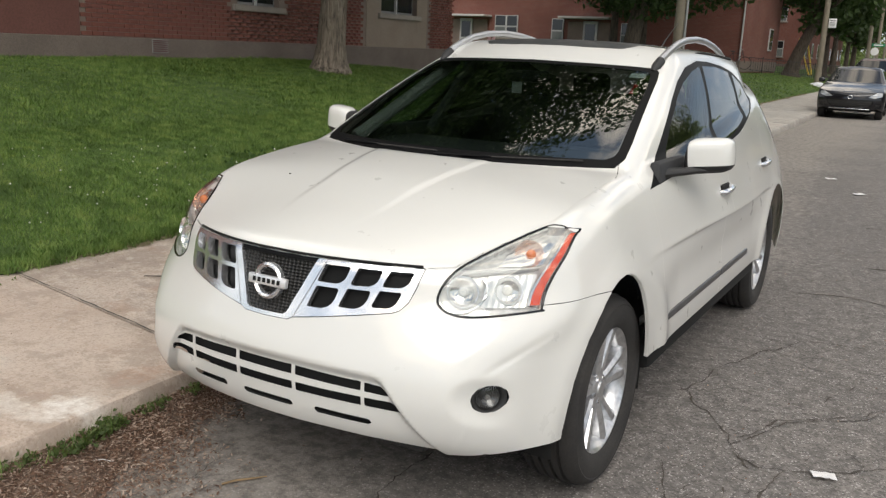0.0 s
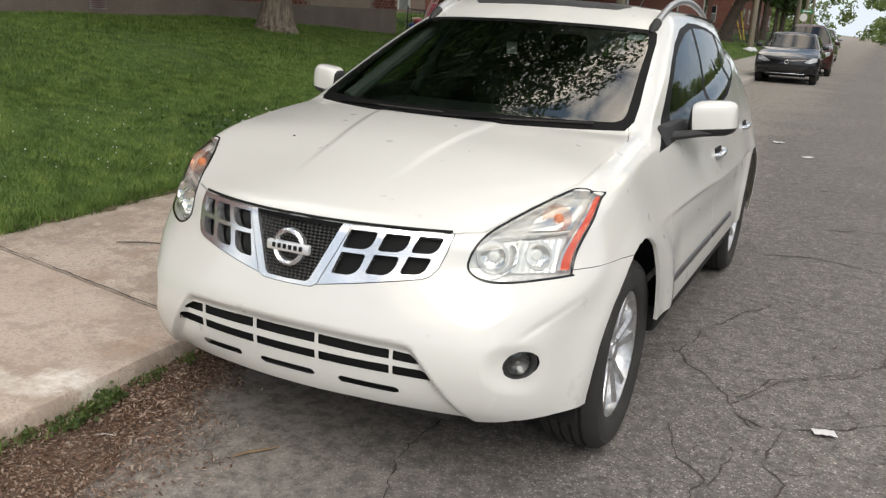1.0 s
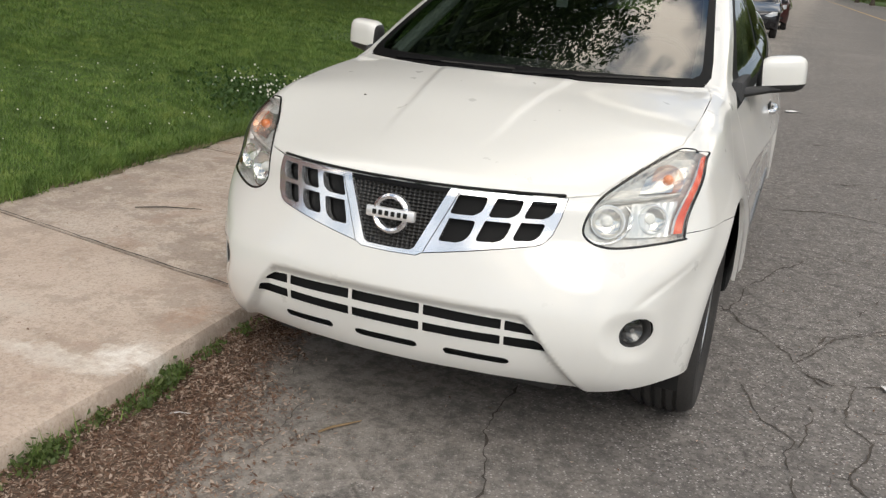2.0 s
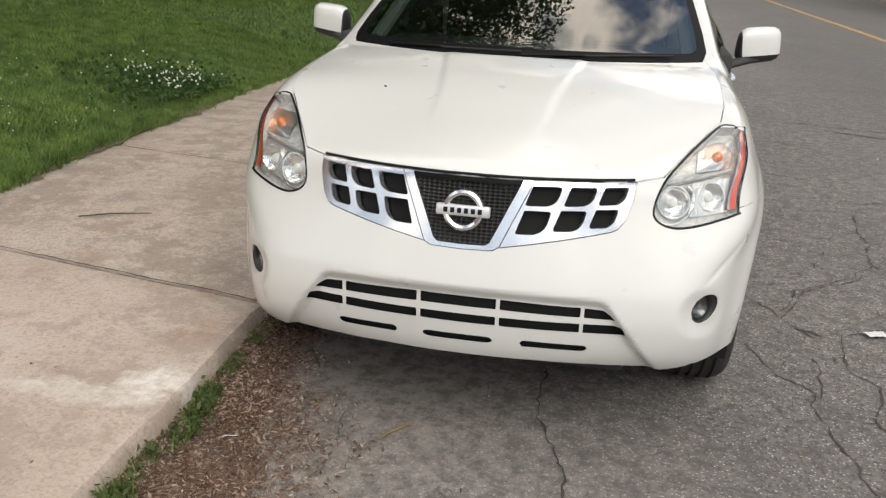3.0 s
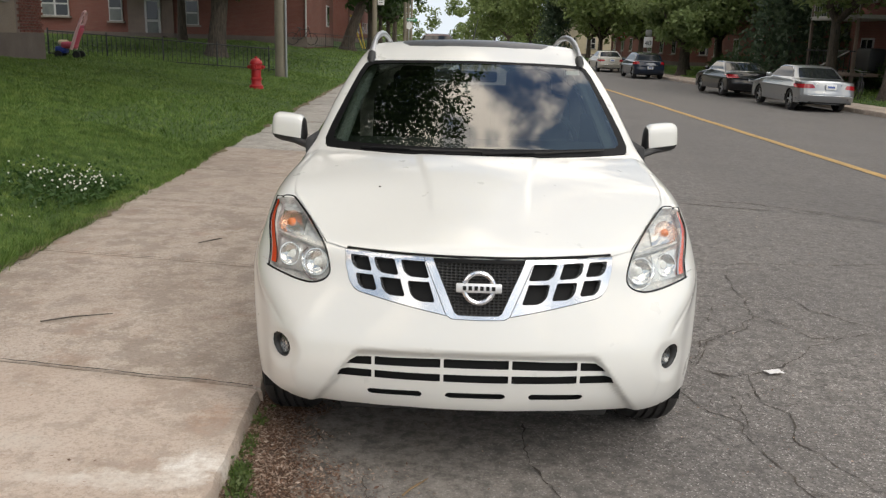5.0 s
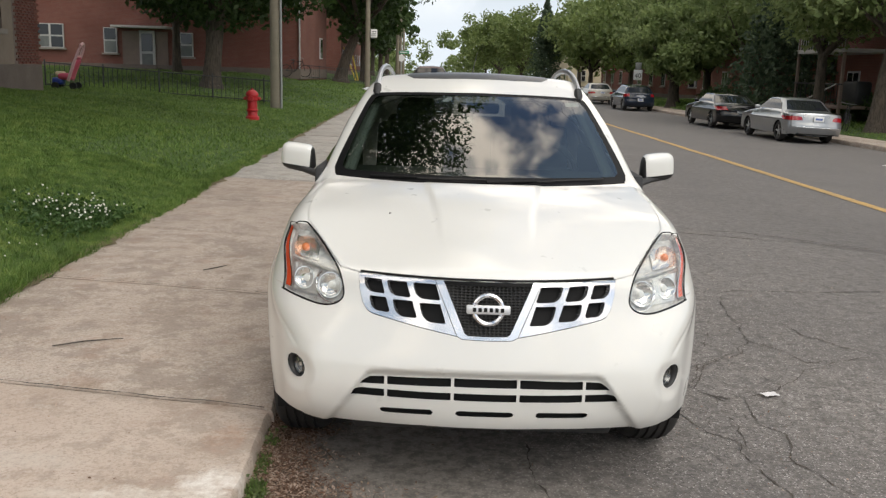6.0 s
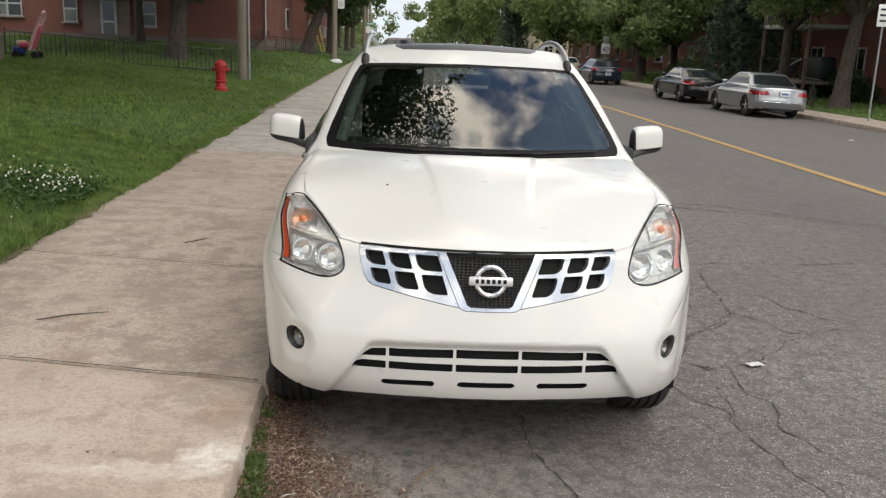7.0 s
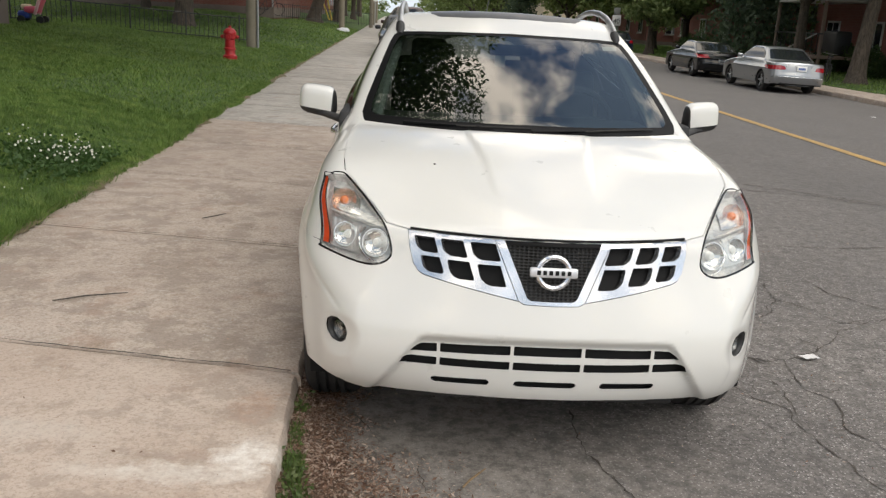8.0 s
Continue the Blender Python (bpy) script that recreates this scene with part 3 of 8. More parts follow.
def curve(v, xs, ys):
    """A smooth line through a few points."""
    xs, ys = np.asarray(xs, float), np.asarray(ys, float)
    m = np.gradient(ys, xs)
    v = np.clip(v, xs[0], xs[-1])
    i = np.clip(np.searchsorted(xs, v) - 1, 0, len(xs) - 2)
    h = xs[i + 1] - xs[i]
    t = (v - xs[i]) / h
    return (1 + 2 * t) * (1 - t) ** 2 * ys[i] + t * (1 - t) ** 2 * h * m[i] + t * t * (3 - 2 * t) * ys[i + 1] + t * t * (t - 1) * h * m[i + 1]


def nose(x, z):
    """How far forward the front face lies at a width and height."""
    mid = curve(z, [0.20, 0.28, 0.34, 0.45, 0.56, 0.66, 0.78, 0.88, 1.0], [0.24, 0.17, 0.120, 0.083, 0.080, 0.104, 0.138, 0.165, 0.21])
    y = mid + curve(z, [0.2, 0.5, 0.62, 0.78, 1.0], [0.39, 0.350, 0.405, 0.56, 0.59]) * x ** 2 + curve(z, [0.2, 0.5, 0.8, 1.0], [1.1, 1.1, 0.5, 0.5]) * np.clip(x - 0.55, 0, None) ** 2
    # the lower intake lies in a shallow trapezoid recess, the fog lamp in a scoop
    edge = x - (0.553 - 0.68 * (z - 0.33))
    y = y + 0.026 * (1 - step(-0.022, 0.014, edge)) * (1 - step(0.540 - 0.1 * x ** 2, 0.578 - 0.1 * x ** 2, z))
    fx, fz = (x - 0.692) / 0.088, (z - 0.490) / 0.078
    y = y + 0.026 * (1 - step(0.45, 1.1, np.hypot(fx, fz + 0.25 * fx)))
    y = y + 0.010 * np.exp(-((z - (0.60 + 0.75 * (x - 0.70))) / 0.012) ** 2) * step(0.66, 0.72, x)
    return y


def belt(y):
    """Height of the window line."""
    return 1.020 + 0.085 * (y - 1.4) + 0.05 * np.clip(y - 2.8, 0, None) ** 2


def flank(y, z):
    """Half width of the body at a length and height."""
    c = curve(y, [0, 0.6, 0.9, 1.2, 1.5, 1.8, 3.4, 4.6], [0.62, 0.58, 0.53, 0.53, 0.44, 0.33, 0.35, 0.62])
    w = 0.890 - (0.30 + 0.15 * (1 - step(0.60, 0.78, z))) * np.clip(0.95 - y, 0, 0.7) ** 2 - c * np.clip(z - 0.56, 0, None) ** 2 - 0.5 * np.clip(0.48 - z, 0, None) ** 2
    w = w - 0.014 * np.exp(-((z - 0.64) / 0.09) ** 2) * step(1.3, 1.6, y) * (1 - step(3.0, 3.3, y))
    for hub in (HUB_F, HUB_R):
        d = np.hypot(y - hub, z - HUB_Z)
        w = w + 0.012 * np.exp(-((d - 0.43) / 0.06) ** 2)
    return w - 0.16 * np.clip(y - 3.6, 0, None) ** 2


def bonnet(x, y):
    mid = curve(y, [0.0, 0.16, 0.30, 0.5, 0.8, 1.1, 1.4, 2.0, 4.7], [0.82, 0.888, 0.934, 0.985, 1.055, 1.098, 1.117, 1.16, 1.45])
    drop = curve(y, [0.1, 0.3, 0.48, 0.7, 0.95, 1.15, 1.4, 4.7], [0.36, 0.30, 0.175, 0.085, 0.080, 0.075, 0.062, 0.02]) * x ** 2
    crease = 0.0065 * (1 - step(-0.012, 0.020, np.abs(x) - curve(y, [0.3, 0.45, 0.65, 0.95, 1.2], [0.135, 0.165, 0.183, 0.228, 0.265]))) * step(0.28, 0.75, y) * (1 - step(1.0, 1.15, y))
    return mid - drop + crease


def body(x, y, z):
    x = np.abs(x)
    low = smax(nose(x, z) - y, x - flank(y, z), 0.06)
    low = smax(low, z - bonnet(x, y), curve(y, [0.1, 0.5, 1.3, 4.6], [0.035, 0.06, 0.06, 0.06]))
    low = smax(low, y - 4.54 - 0.12 * (0.55 - np.abs(z - 0.55)) + 0.3 * x ** 2, 0.12)
    screen = 1.08 + (z - 1.10) * 2.40 + 0.52 * x ** 2 - 0.80 * np.clip((z - 1.09) * (1.45 - z), 0, None) - y
    zb = belt(y)
    side = x - (flank(y, zb) - 0.022 - 0.045 * np.clip(y - 2.9, 0, None) ** 2 - 0.40 * (z - zb) - 0.42 * np.clip(z - zb - 0.08, 0, None) ** 2)
    roof = z - (1.566 - 0.035 * np.clip(2.6 - y, 0, None) ** 2 - 0.024 * np.clip(y - 2.6, 0, None) ** 2 - 0.10 * x ** 2)
    tail = y - (4.46 - 0.75 * (z - 1.1) - 0.4 * x ** 2)
    top = smax(smax(screen, roof * 0.95, 0.05), smax(side, tail, 0.1), 0.06)
    top = smax(top, 0.8 - z, 0.01)
    return smin(low, top, 0.03)


FIELD = [body]


def shoot(origin, way):
    """Where rays from inside leave the body."""
    t = np.full(len(origin), 0.1)
    hi = np.full(len(origin), 4.0)
    found = np.zeros(len(origin), bool)
    for s in np.arange(0.1, 2.5, 0.04):
        p = origin + s * way
        out = (FIELD[0](*p.T) > 0) & ~found
        hi[out], t[out] = s, s - 0.04
        found |= out
    for _ in range(24):
        mid = (t + hi) / 2
        p = origin + mid[:, None] * way
        out = FIELD[0](*p.T) > 0
        hi, t = np.where(out, mid, hi), np.where(out, t, mid)
    return origin + t[:, None] * way


def car_shell(nz=70, nx=72, nk=64, dy=0.026, end=4.5):
    """Half of the body as one even sheet, x >= 0."""
    zs, xs = np.linspace(0.20, 1.05, nz), np.linspace(0, 0.95, nx)
    rim = [(0.95, z) for z in zs] + [(x, 1.05) for x in xs[::-1][1:]]
    n = len(rim)
    rx, rz = np.array(rim).T
    vs, fs = [], []
    # front face
    pts = np.array([(x, 0.05, z) for z in zs for x in xs])
    o = np.tile((0.0, 1.0, 0.6), (len(pts), 1))
    d = pts - o
    vs.append(shoot(o, d / np.linalg.norm(d, axis=1)[:, None]))
    fs += [(j * nx + i, j * nx + i + 1, (j + 1) * nx + i + 1, (j + 1) * nx + i) for j in range(len(zs) - 1) for i in range(nx - 1)]
    edge = [j * nx + nx - 1 for j in range(len(zs))] + [(len(zs) - 1) * nx + i for i in range(nx - 2, -1, -1)]
    base = len(pts)
    rings = [("k", k) for k in np.linspace(0.95, 0, nk)[1:]] + [("y", y) for y in np.arange(1.0 + dy, end, dy)]
    for kind, v in rings:
        o = np.tile((0.0, 1.0 if kind == "k" else v, 0.6), (n, 1))
        d = np.stack([rx, np.full(n, -v if kind == "k" else 0.0), rz - 0.6], 1)
        vs.append(shoot(o, d / np.linalg.norm(d, axis=1)[:, None]))
        ring = list(range(base, base + n))
        fs += [(edge[i], ring[i], ring[i + 1], edge[i + 1]) for i in range(n - 1)]
        edge, base = ring, base + n
    bm = bmesh.new()
    bv = [bm.verts.new(p) for p in np.concatenate(vs)]
    for v in bv:
        if abs(v.co.x) < 0.002:
            v.co.x = 0.0
    bm.verts.index_update()
    for f in fs:
        bm.faces.new([bv[i] for i in f])
    bmesh.ops.recalc_face_normals(bm, faces=bm.faces)
    if sum(f.normal.y for f in bm.faces if f.calc_center_median().y < 0.3) > 0:
        bmesh.ops.reverse_faces(bm, faces=bm.faces)
    return bm


def cut(bm, faces, outline, axis, keep=None):
    """Cuts a set of faces along a convex outline seen along an axis; returns the inner and the outer faces."""
    pick = {"y": (0, 2), "x": (1, 2), "z": (0, 1)}[axis]
    a = sum(outline[i][0] * outline[(i + 1) % len(outline)][1] - outline[(i + 1) % len(outline)][0] * outline[i][1] for i in range(len(outline)))
    pts = outline if a > 0 else outline[::-1]
    lo, hi = np.min(pts, 0) - 0.05, np.max(pts, 0) + 0.05
    inner, outer = [], []
    for f in faces:
        c = f.calc_center_median()
        ok = all(lo[k] < c[pick[k]] < hi[k] for k in (0, 1)) and (keep is None or keep(f, c))
        (inner if ok else outer).append(f)
    for i in range(len(pts)):
        (u0, v0), (u1, v1) = pts[i], pts[(i + 1) % len(pts)]
        co, no = [0.0] * 3, [0.0] * 3
        co[pick[0]], co[pick[1]] = u0, v0
        no[pick[0]], no[pick[1]] = v1 - v0, u0 - u1
        es, ws = {e for f in inner for e in f.edges}, {v for f in inner for v in f.verts}
        old = set(inner)
        res = bmesh.ops.bisect_plane(bm, geom=inner + list(es) + list(ws), dist=1e-5, plane_co=co, plane_no=no)
        now = [g for g in res["geom"] if isinstance(g, bmesh.types.BMFace)]
        inner = []
        nv = Vector(no).normalized()
        for f in now:
            (outer if (f.calc_center_median() - Vector(co)).dot(nv) > 0 else inner).append(f)
    outer = [f for f in set(outer) if f.is_valid]
    return inner, outer


def facing(pts):
    """Outward directions of the body's surface at some points."""
    p = np.asarray(pts, float).reshape(-1, 3)
    e = 0.004
    fn = FIELD[0]
    g = np.stack([fn(*(p + e * np.eye(3)[i]).T) - fn(*(p - e * np.eye(3)[i]).T) for i in range(3)], 1)
    return g / np.maximum(np.linalg.norm(g, axis=1), 1e-9)[:, None]


def mid_edge(e):
    return abs(e.verts[0].co.x) < 1e-4 and abs(e.verts[1].co.x) < 1e-4


def sheet(faces, gap=0.002, depth=0.012):
    """A panel from some faces of the shell: its rim drawn in for the shut line and turned inwards."""
    bm = bmesh.new()
    seen = {}
    for f in faces:
        vs = []
        for v in f.verts:
            if v not in seen:
                seen[v] = bm.verts.new(v.co)
            vs.append(seen[v])
        bm.faces.new(vs)
    bmesh.ops.remove_doubles(bm, verts=bm.verts, dist=0.0012)
    bmesh.ops.dissolve_degenerate(bm, dist=0.0004, edges=bm.edges)
    ns = {v: Vector(n) for v, n in zip(bm.verts, facing([v.co for v in bm.verts]))} if len(bm.verts) else {}
    rims = [e for e in bm.edges if e.is_boundary and not mid_edge(e)]
    if gap:
        move = {}
        for e in rims:
            lp = e.link_loops[0]
            a, b = lp.vert, lp.link_loop_next.vert
            n = (ns[a] + ns[b]).normalized()
            q = n.cross(b.co - a.co)
            for v in (a, b):
                move[v] = move.get(v, Vector()) + q
        for v, q in move.items():
            if abs(v.co.x) < 1e-4:
                q.x = 0
            if q.length > 1e-7:
                v.co += q.normalized() * gap
    if depth:
        old = {v: ns[v] for e in rims for v in e.verts}
        g = bmesh.ops.extrude_edge_only(bm, edges=rims)["geom"]
        for v in [v for v in g if isinstance(v, bmesh.types.BMVert)]:
            near = [u for e in v.link_edges for u in (e.other_vert(v),) if u in old]
            if near:
                u = min(near, key=lambda u: (u.co - v.co).length)
                v.co = u.co - depth * old[u]
    return bm


def panel(name, bm, material, parent, label=""):
    """A painted panel that takes its shading from the smooth body."""
    ob = part(name, bm, material, parent, label)
    me = ob.data
    co = np.empty(len(me.vertices) * 3, np.float32)
    me.vertices.foreach_get("co", co)
    me.normals_split_custom_set_from_vertices([tuple(n) for n in facing(co.reshape(-1, 3))])
    return ob


def circle(cu, cv, r, n=36, r2=None):
    return [(cu + r * math.cos(a), cv + (r2 or r) * math.sin(a)) for a in np.linspace(0, 2 * math.pi, n, endpoint=False)]


def arch(hub):
    """The opening of a wheel arch, steeper behind the wheel."""
    if hub > 2:
        return circle(hub, HUB_Z, 0.405, 32, 0.440)
    return [(hub - 0.055 + (0.335 if math.cos(a) < 0 else 0.300) * math.cos(a), HUB_Z + 0.440 * math.sin(a)) for a in np.linspace(0, 2 * math.pi, 36, endpoint=False)]


car = thing("car", "white five-door car parked beside the kerb", "car", pose(0, 0, 0, 0, 0, 0.25))
shell = car_shell()
rest = list(shell.faces)
# open underside and wheel arches
_, rest = cut(shell, rest, [(-1, -1), (6, -1), (6, 0.312), (-1, 0.312)], "x")
_, rest = cut(shell, rest, [(1.0, 0.2), (3.6, 0.2), (3.6, 0.415), (1.0, 0.415)], "x")
for hub in (HUB_F, HUB_R):
    _, rest = cut(shell, rest, arch(hub), "x", lambda f, c: c.x > 0.5)
up = lambda f, c: f.normal.z > 0.3
fwd = lambda f, c: f.normal.y < -0.05 and c.y < 0.85 and c.z < 1.0
flat_side = lambda f, c: c.x > 0.5


def two(name, bm, material, parent, label=""):
    """A part and its twin on the other side."""
    m = mirrored(bm)
    return part(name, bm, material, parent, label), part(name, m, material, parent, label)


def pushed(faces, d, gap=0.0):
    """A copy of some faces, moved inwards."""
    bm = sheet(faces, gap, 0.0)
    for v, n in zip(list(bm.verts), facing([v.co for v in bm.verts])):
        v.co -= d * Vector(n)
    return bm


def two_panels(name, bm, material, parent, label=""):
    m = mirrored(bm)
    return panel(name, bm, material, parent, label), panel(name, m, material, parent, label)


# windscreen with its black border, and the cowl below it
scr = lambda f, c: 1.0 < c.y < 2.4 and f.normal.y < -0.2
wind, rest = cut(shell, rest, [(-0.1, 1.094), (0.655, 1.089), (0.675, 1.096), (0.684, 1.115), (0.672, 1.168), (0.653, 1.228), (0.628, 1.300), (0.598, 1.390), (0.575, 1.432), (0.550, 1.446), (0.45, 1.452), (0.3, 1.457), (-0.1, 1.464)], "y", scr)
glass_f, band = cut(shell, wind, [(-0.1, 1.118), (0.622, 1.112), (0.643, 1.122), (0.646, 1.140), (0.634, 1.185), (0.608, 1.270), (0.575, 1.375), (0.552, 1.418), (0.530, 1.431), (0.45, 1.437), (0.3, 1.444), (-0.1, 1.451)], "y")
cowl, rest = cut(shell, rest, [(x, 1.026 + 0.56 * x * x) for x in np.linspace(-0.06, 0.67, 12)] + [(0.67, 1.42), (-0.06, 1.42)], "z", lambda f, c: c.y < 1.42 and 1.0 < c.z < 1.115)
w = panel("windscreen", both(sheet(glass_f, 0.0, 0.005)), M["windscreen"], car, "tinted laminated windscreen reflecting clouds and leaves")
panel("black_border", both(sheet(band, 0.0, 0.006)), M["trim_black"], w)
part("cowl", both(pushed(cowl, 0.004)), M["trim_black"], car)

# headlamps
def skin_x(y, z):
    """Half width of the body at a length and height."""
    lo, hi = np.full(np.shape(z), 0.3), np.full(np.shape(z), 1.0)
    for _ in range(26):
        m = (lo + hi) / 2
        out = FIELD[0](m, np.asarray(y), np.asarray(z)) > 0
        hi, lo = np.where(out, m, hi), np.where(out, lo, m)
    return lo


def skin_y(x, z):
    """How far forward the body reaches at a width and height."""
    lo, hi = np.full(np.shape(z), 1.0), np.full(np.shape(z), 0.0)
    for _ in range(26):
        m = (lo + hi) / 2
        out = FIELD[0](np.asarray(x), m, np.asarray(z)) > 0
        hi, lo = np.where(out, m, hi), np.where(out, lo, m)
    return lo


def sunk(pts, d):
    return [Vector(p) - d * Vector(n) for p, n in zip(pts, facing(pts))]


def round_line(pts, n=6):
    """A smooth line through a few flat points."""
    p = np.array(pts, float)
    t = np.arange(len(p))
    u = np.linspace(0, len(p) - 1, n * (len(p) - 1) + 1)
    return np.stack([curve(u, t, p[:, k]) for k in (0, 1)], 1)


LAMP_FRONT = [(0.742, 0.9672), (0.732, 0.9720), (0.704, 0.9735), (0.684, 0.967), (0.652, 0.948), (0.612, 0.922), (0.572, 0.893), (0.545, 0.870), (0.527, 0.845), (0.515, 0.815), (0.510, 0.788), (0.514, 0.769),
              (0.530, 0.753), (0.556, 0.741), (0.590, 0.735), (0.640, 0.736), (0.720, 0.744), (0.768, 0.7495)]
LAMP_REAR = [(0.470, 0.7495), (0.505, 0.810), (0.550, 0.865), (0.610, 0.912), (0.672, 0.947), (0.712, 0.9605)]
lamp, rest = cut(shell, rest, LAMP_FRONT[:17] + [(0.83, 0.7555), (0.83, 0.9645)], "y", lambda f, c: 0.2 < c.y < 0.80 and c.z > 0.7)
back, lamp = cut(shell, lamp, LAMP_REAR + [(0.98, 0.975), (0.98, 0.73), (0.458, 0.73)], "x")
rest = rest + back


def lamp_rim(d=0.0):
    f = round_line(LAMP_FRONT)
    front = np.stack([f[:, 0], skin_y(f[:, 0], f[:, 1]), f[:, 1]], 1)
    r = round_line(LAMP_REAR)
    rear = np.stack([skin_x(r[:, 0], r[:, 1]), r[:, 0], r[:, 1]], 1)
    pts = np.concatenate([front, rear])
    return sunk(pts, d)


def skin_grid(us, vs, at, d):
    """A sheet that follows the body at a depth; at(u, v) gives the points, d(u, v) the depth."""
    bm = bmesh.new()
    U, V = np.meshgrid(us, vs)
    pts = at(U.ravel(), V.ravel())
    dd = d(U.ravel(), V.ravel()) * np.ones(U.size)
    ns = facing(pts)
    vv = [bm.verts.new(p - q * n) for p, q, n in zip(pts, dd, ns)]
    n = len(us)
    for j in range(len(vs) - 1):
        for i in range(n - 1):
            bm.faces.new((vv[j * n + i], vv[j * n + i + 1], vv[(j + 1) * n + i + 1], vv[(j + 1) * n + i]))
    return bm


def closed_tube(pts, r, n=8):
    return tube(bmesh.new(), list(pts) + [pts[0]], r, n)


def at_front(x, z):
    return np.stack([x, skin_y(x, z), z], 1)


def aim(x, z, d, blend=0.55):
    """A place behind the lens, its z axis pointing out."""
    p = at_front(np.array([x]), np.array([z]))
    n = Vector(facing(p)[0]) * blend + Vector((0, -1, 0)) * (1 - blend)
    n.normalize()
    return Matrix.Translation(Vector(p[0]) - d * n) @ n.to_track_quat("Z", "Y").to_matrix().to_4x4()


def headlamp():
    rl = round_line(LAMP_REAR, 5)
    z_r, y_r = rl[:, 1], rl[:, 0]

    def on_rear(u, v):                     # u across the strip, v up it
        y = np.interp(v, z_r, y_r) - u
        return np.stack([skin_x(y, v), y, v], 1)
    for side in (1, -1):
        fl = (lambda b: b) if side > 0 else mirrored
        hl = new("headlamp")
        hl.parent = car
        tagged(hl, "clear headlamp with amber reflector strip")
        ln = panel("lens", fl(sheet(lamp, 0.002, 0.0)), M["lens"], hl)
        ln.visible_shadow = False
        part("gasket", fl(closed_tube(lamp_rim(0.002), 0.0042)), M["gloss_black"], hl)
        part("lens_edge", fl(tube(bmesh.new(), lamp_rim(0.010)[:-31], 0.0065, 6)), M["lamp_house"], hl)
        b = pushed(lamp, 0.030, 0.004)
        part("housing", fl(b), M["lamp_house"], hl)
        part("housing_wall", fl(rim_strip(lamp, 0.004, 0.030)), M["lamp_house"], hl)
        part("reflector_strip", fl(skin_grid(np.linspace(0.006, 0.030, 6), np.linspace(0.765, 0.956, 30), on_rear, lambda u, v: 0.005)), M["amber_red"], hl)
        part("strip_edge", fl(skin_grid(np.linspace(0.030, 0.037, 3), np.linspace(0.765, 0.952, 30), on_rear, lambda u, v: 0.004)), M["satin"], hl)
        # inner high beam: ring, dish and bulb cap
        fm = aim(0.568, 0.802, 0.026)
        b = bmesh.new()
        lathe(b, [(0.0, -0.002), (0.018, 0.0), (0.034, 0.006), (0.042, 0.014), (0.0445, 0.019), (0.0475, 0.019), (0.048, 0.010)], 36, fm)
        part("reflector_bowl", fl(b), M["reflector"], hl)
        b = bmesh.new()
        lathe(b, [(0.0, 0.016), (0.010, 0.014), (0.015, 0.008), (0.016, 0.0)], 20, fm)
        part("bulb_cap", fl(b), M["lamp_white"], hl)
        # low beam: fluted reflector
        part("fluted_reflector", fl(skin_grid(np.linspace(0.622, 0.735, 61), np.linspace(0.762, 0.852, 10), at_front, lambda u, v: 0.022 + 0.0006 * np.cos((u - 0.622) * 2 * math.pi / 0.0161) - 0.010 * ((u - 0.68) / 0.06) ** 2)), M["lamp_dish"], hl)
        b = bmesh.new()
        lathe(b, [(0.0, 0.020), (0.012, 0.018), (0.017, 0.010), (0.018, 0.0)], 20, aim(0.672, 0.806, 0.032))
        part("bulb_cap", fl(b), M["lamp_white"], hl)
        b = bmesh.new()
        lathe(b, [(0.012, 0.002), (0.024, 0.004), (0.034, 0.010), (0.039, 0.018), (0.042, 0.018), (0.043, 0.010)], 32, aim(0.676, 0.806, 0.024))
        part("low_beam_bowl", fl(b), M["reflector"], hl)
        arc = [(0.568 + 0.062 * math.cos(a), 0.802 + 0.054 * math.sin(a)) for a in np.linspace(-2.5, 0.9, 22)]
        part("bezel_ring", fl(tube(bmesh.new(), sunk(at_front(np.array([p[0] for p in arc]), np.array([p[1] for p in arc])), 0.014), 0.0042, 6)), M["chrome"], hl)
        # bright divider and the upper indicator chamber
        part("lamp_divider", fl(skin_grid(np.linspace(0.553, 0.736, 30), np.linspace(-1, 1, 7), lambda u, v: at_front(u, 0.857 + 0.085 * (u - 0.56) + 0.007 * v), lambda u, v: 0.008 + 0.012 * v * v)), M["lamp_house"], hl)
        part("indicator_reflector", fl(skin_grid(np.linspace(0.632, 0.742, 20), np.linspace(0.882, 0.945, 12), at_front, lambda u, v: 0.024 + 0.05 * np.maximum(0, 0.03 - np.hypot(u - 0.69, v - 0.91)))), M["reflector"], hl)
        b = bmesh.new()
        lathe(b, [(0.0, 0.012), (0.009, 0.010), (0.014, 0.004), (0.016, -0.006)], 22, aim(0.692, 0.911, 0.024))
        part("indicator_bulb", fl(b), M["amber"], hl)
        b = bmesh.new()
        lathe(b, [(0.018, -0.004), (0.030, 0.002), (0.040, 0.008), (0.044, 0.013)], 30, aim(0.690, 0.909, 0.026))
        part("indicator_dish", fl(b), M["amber_clear"], hl)


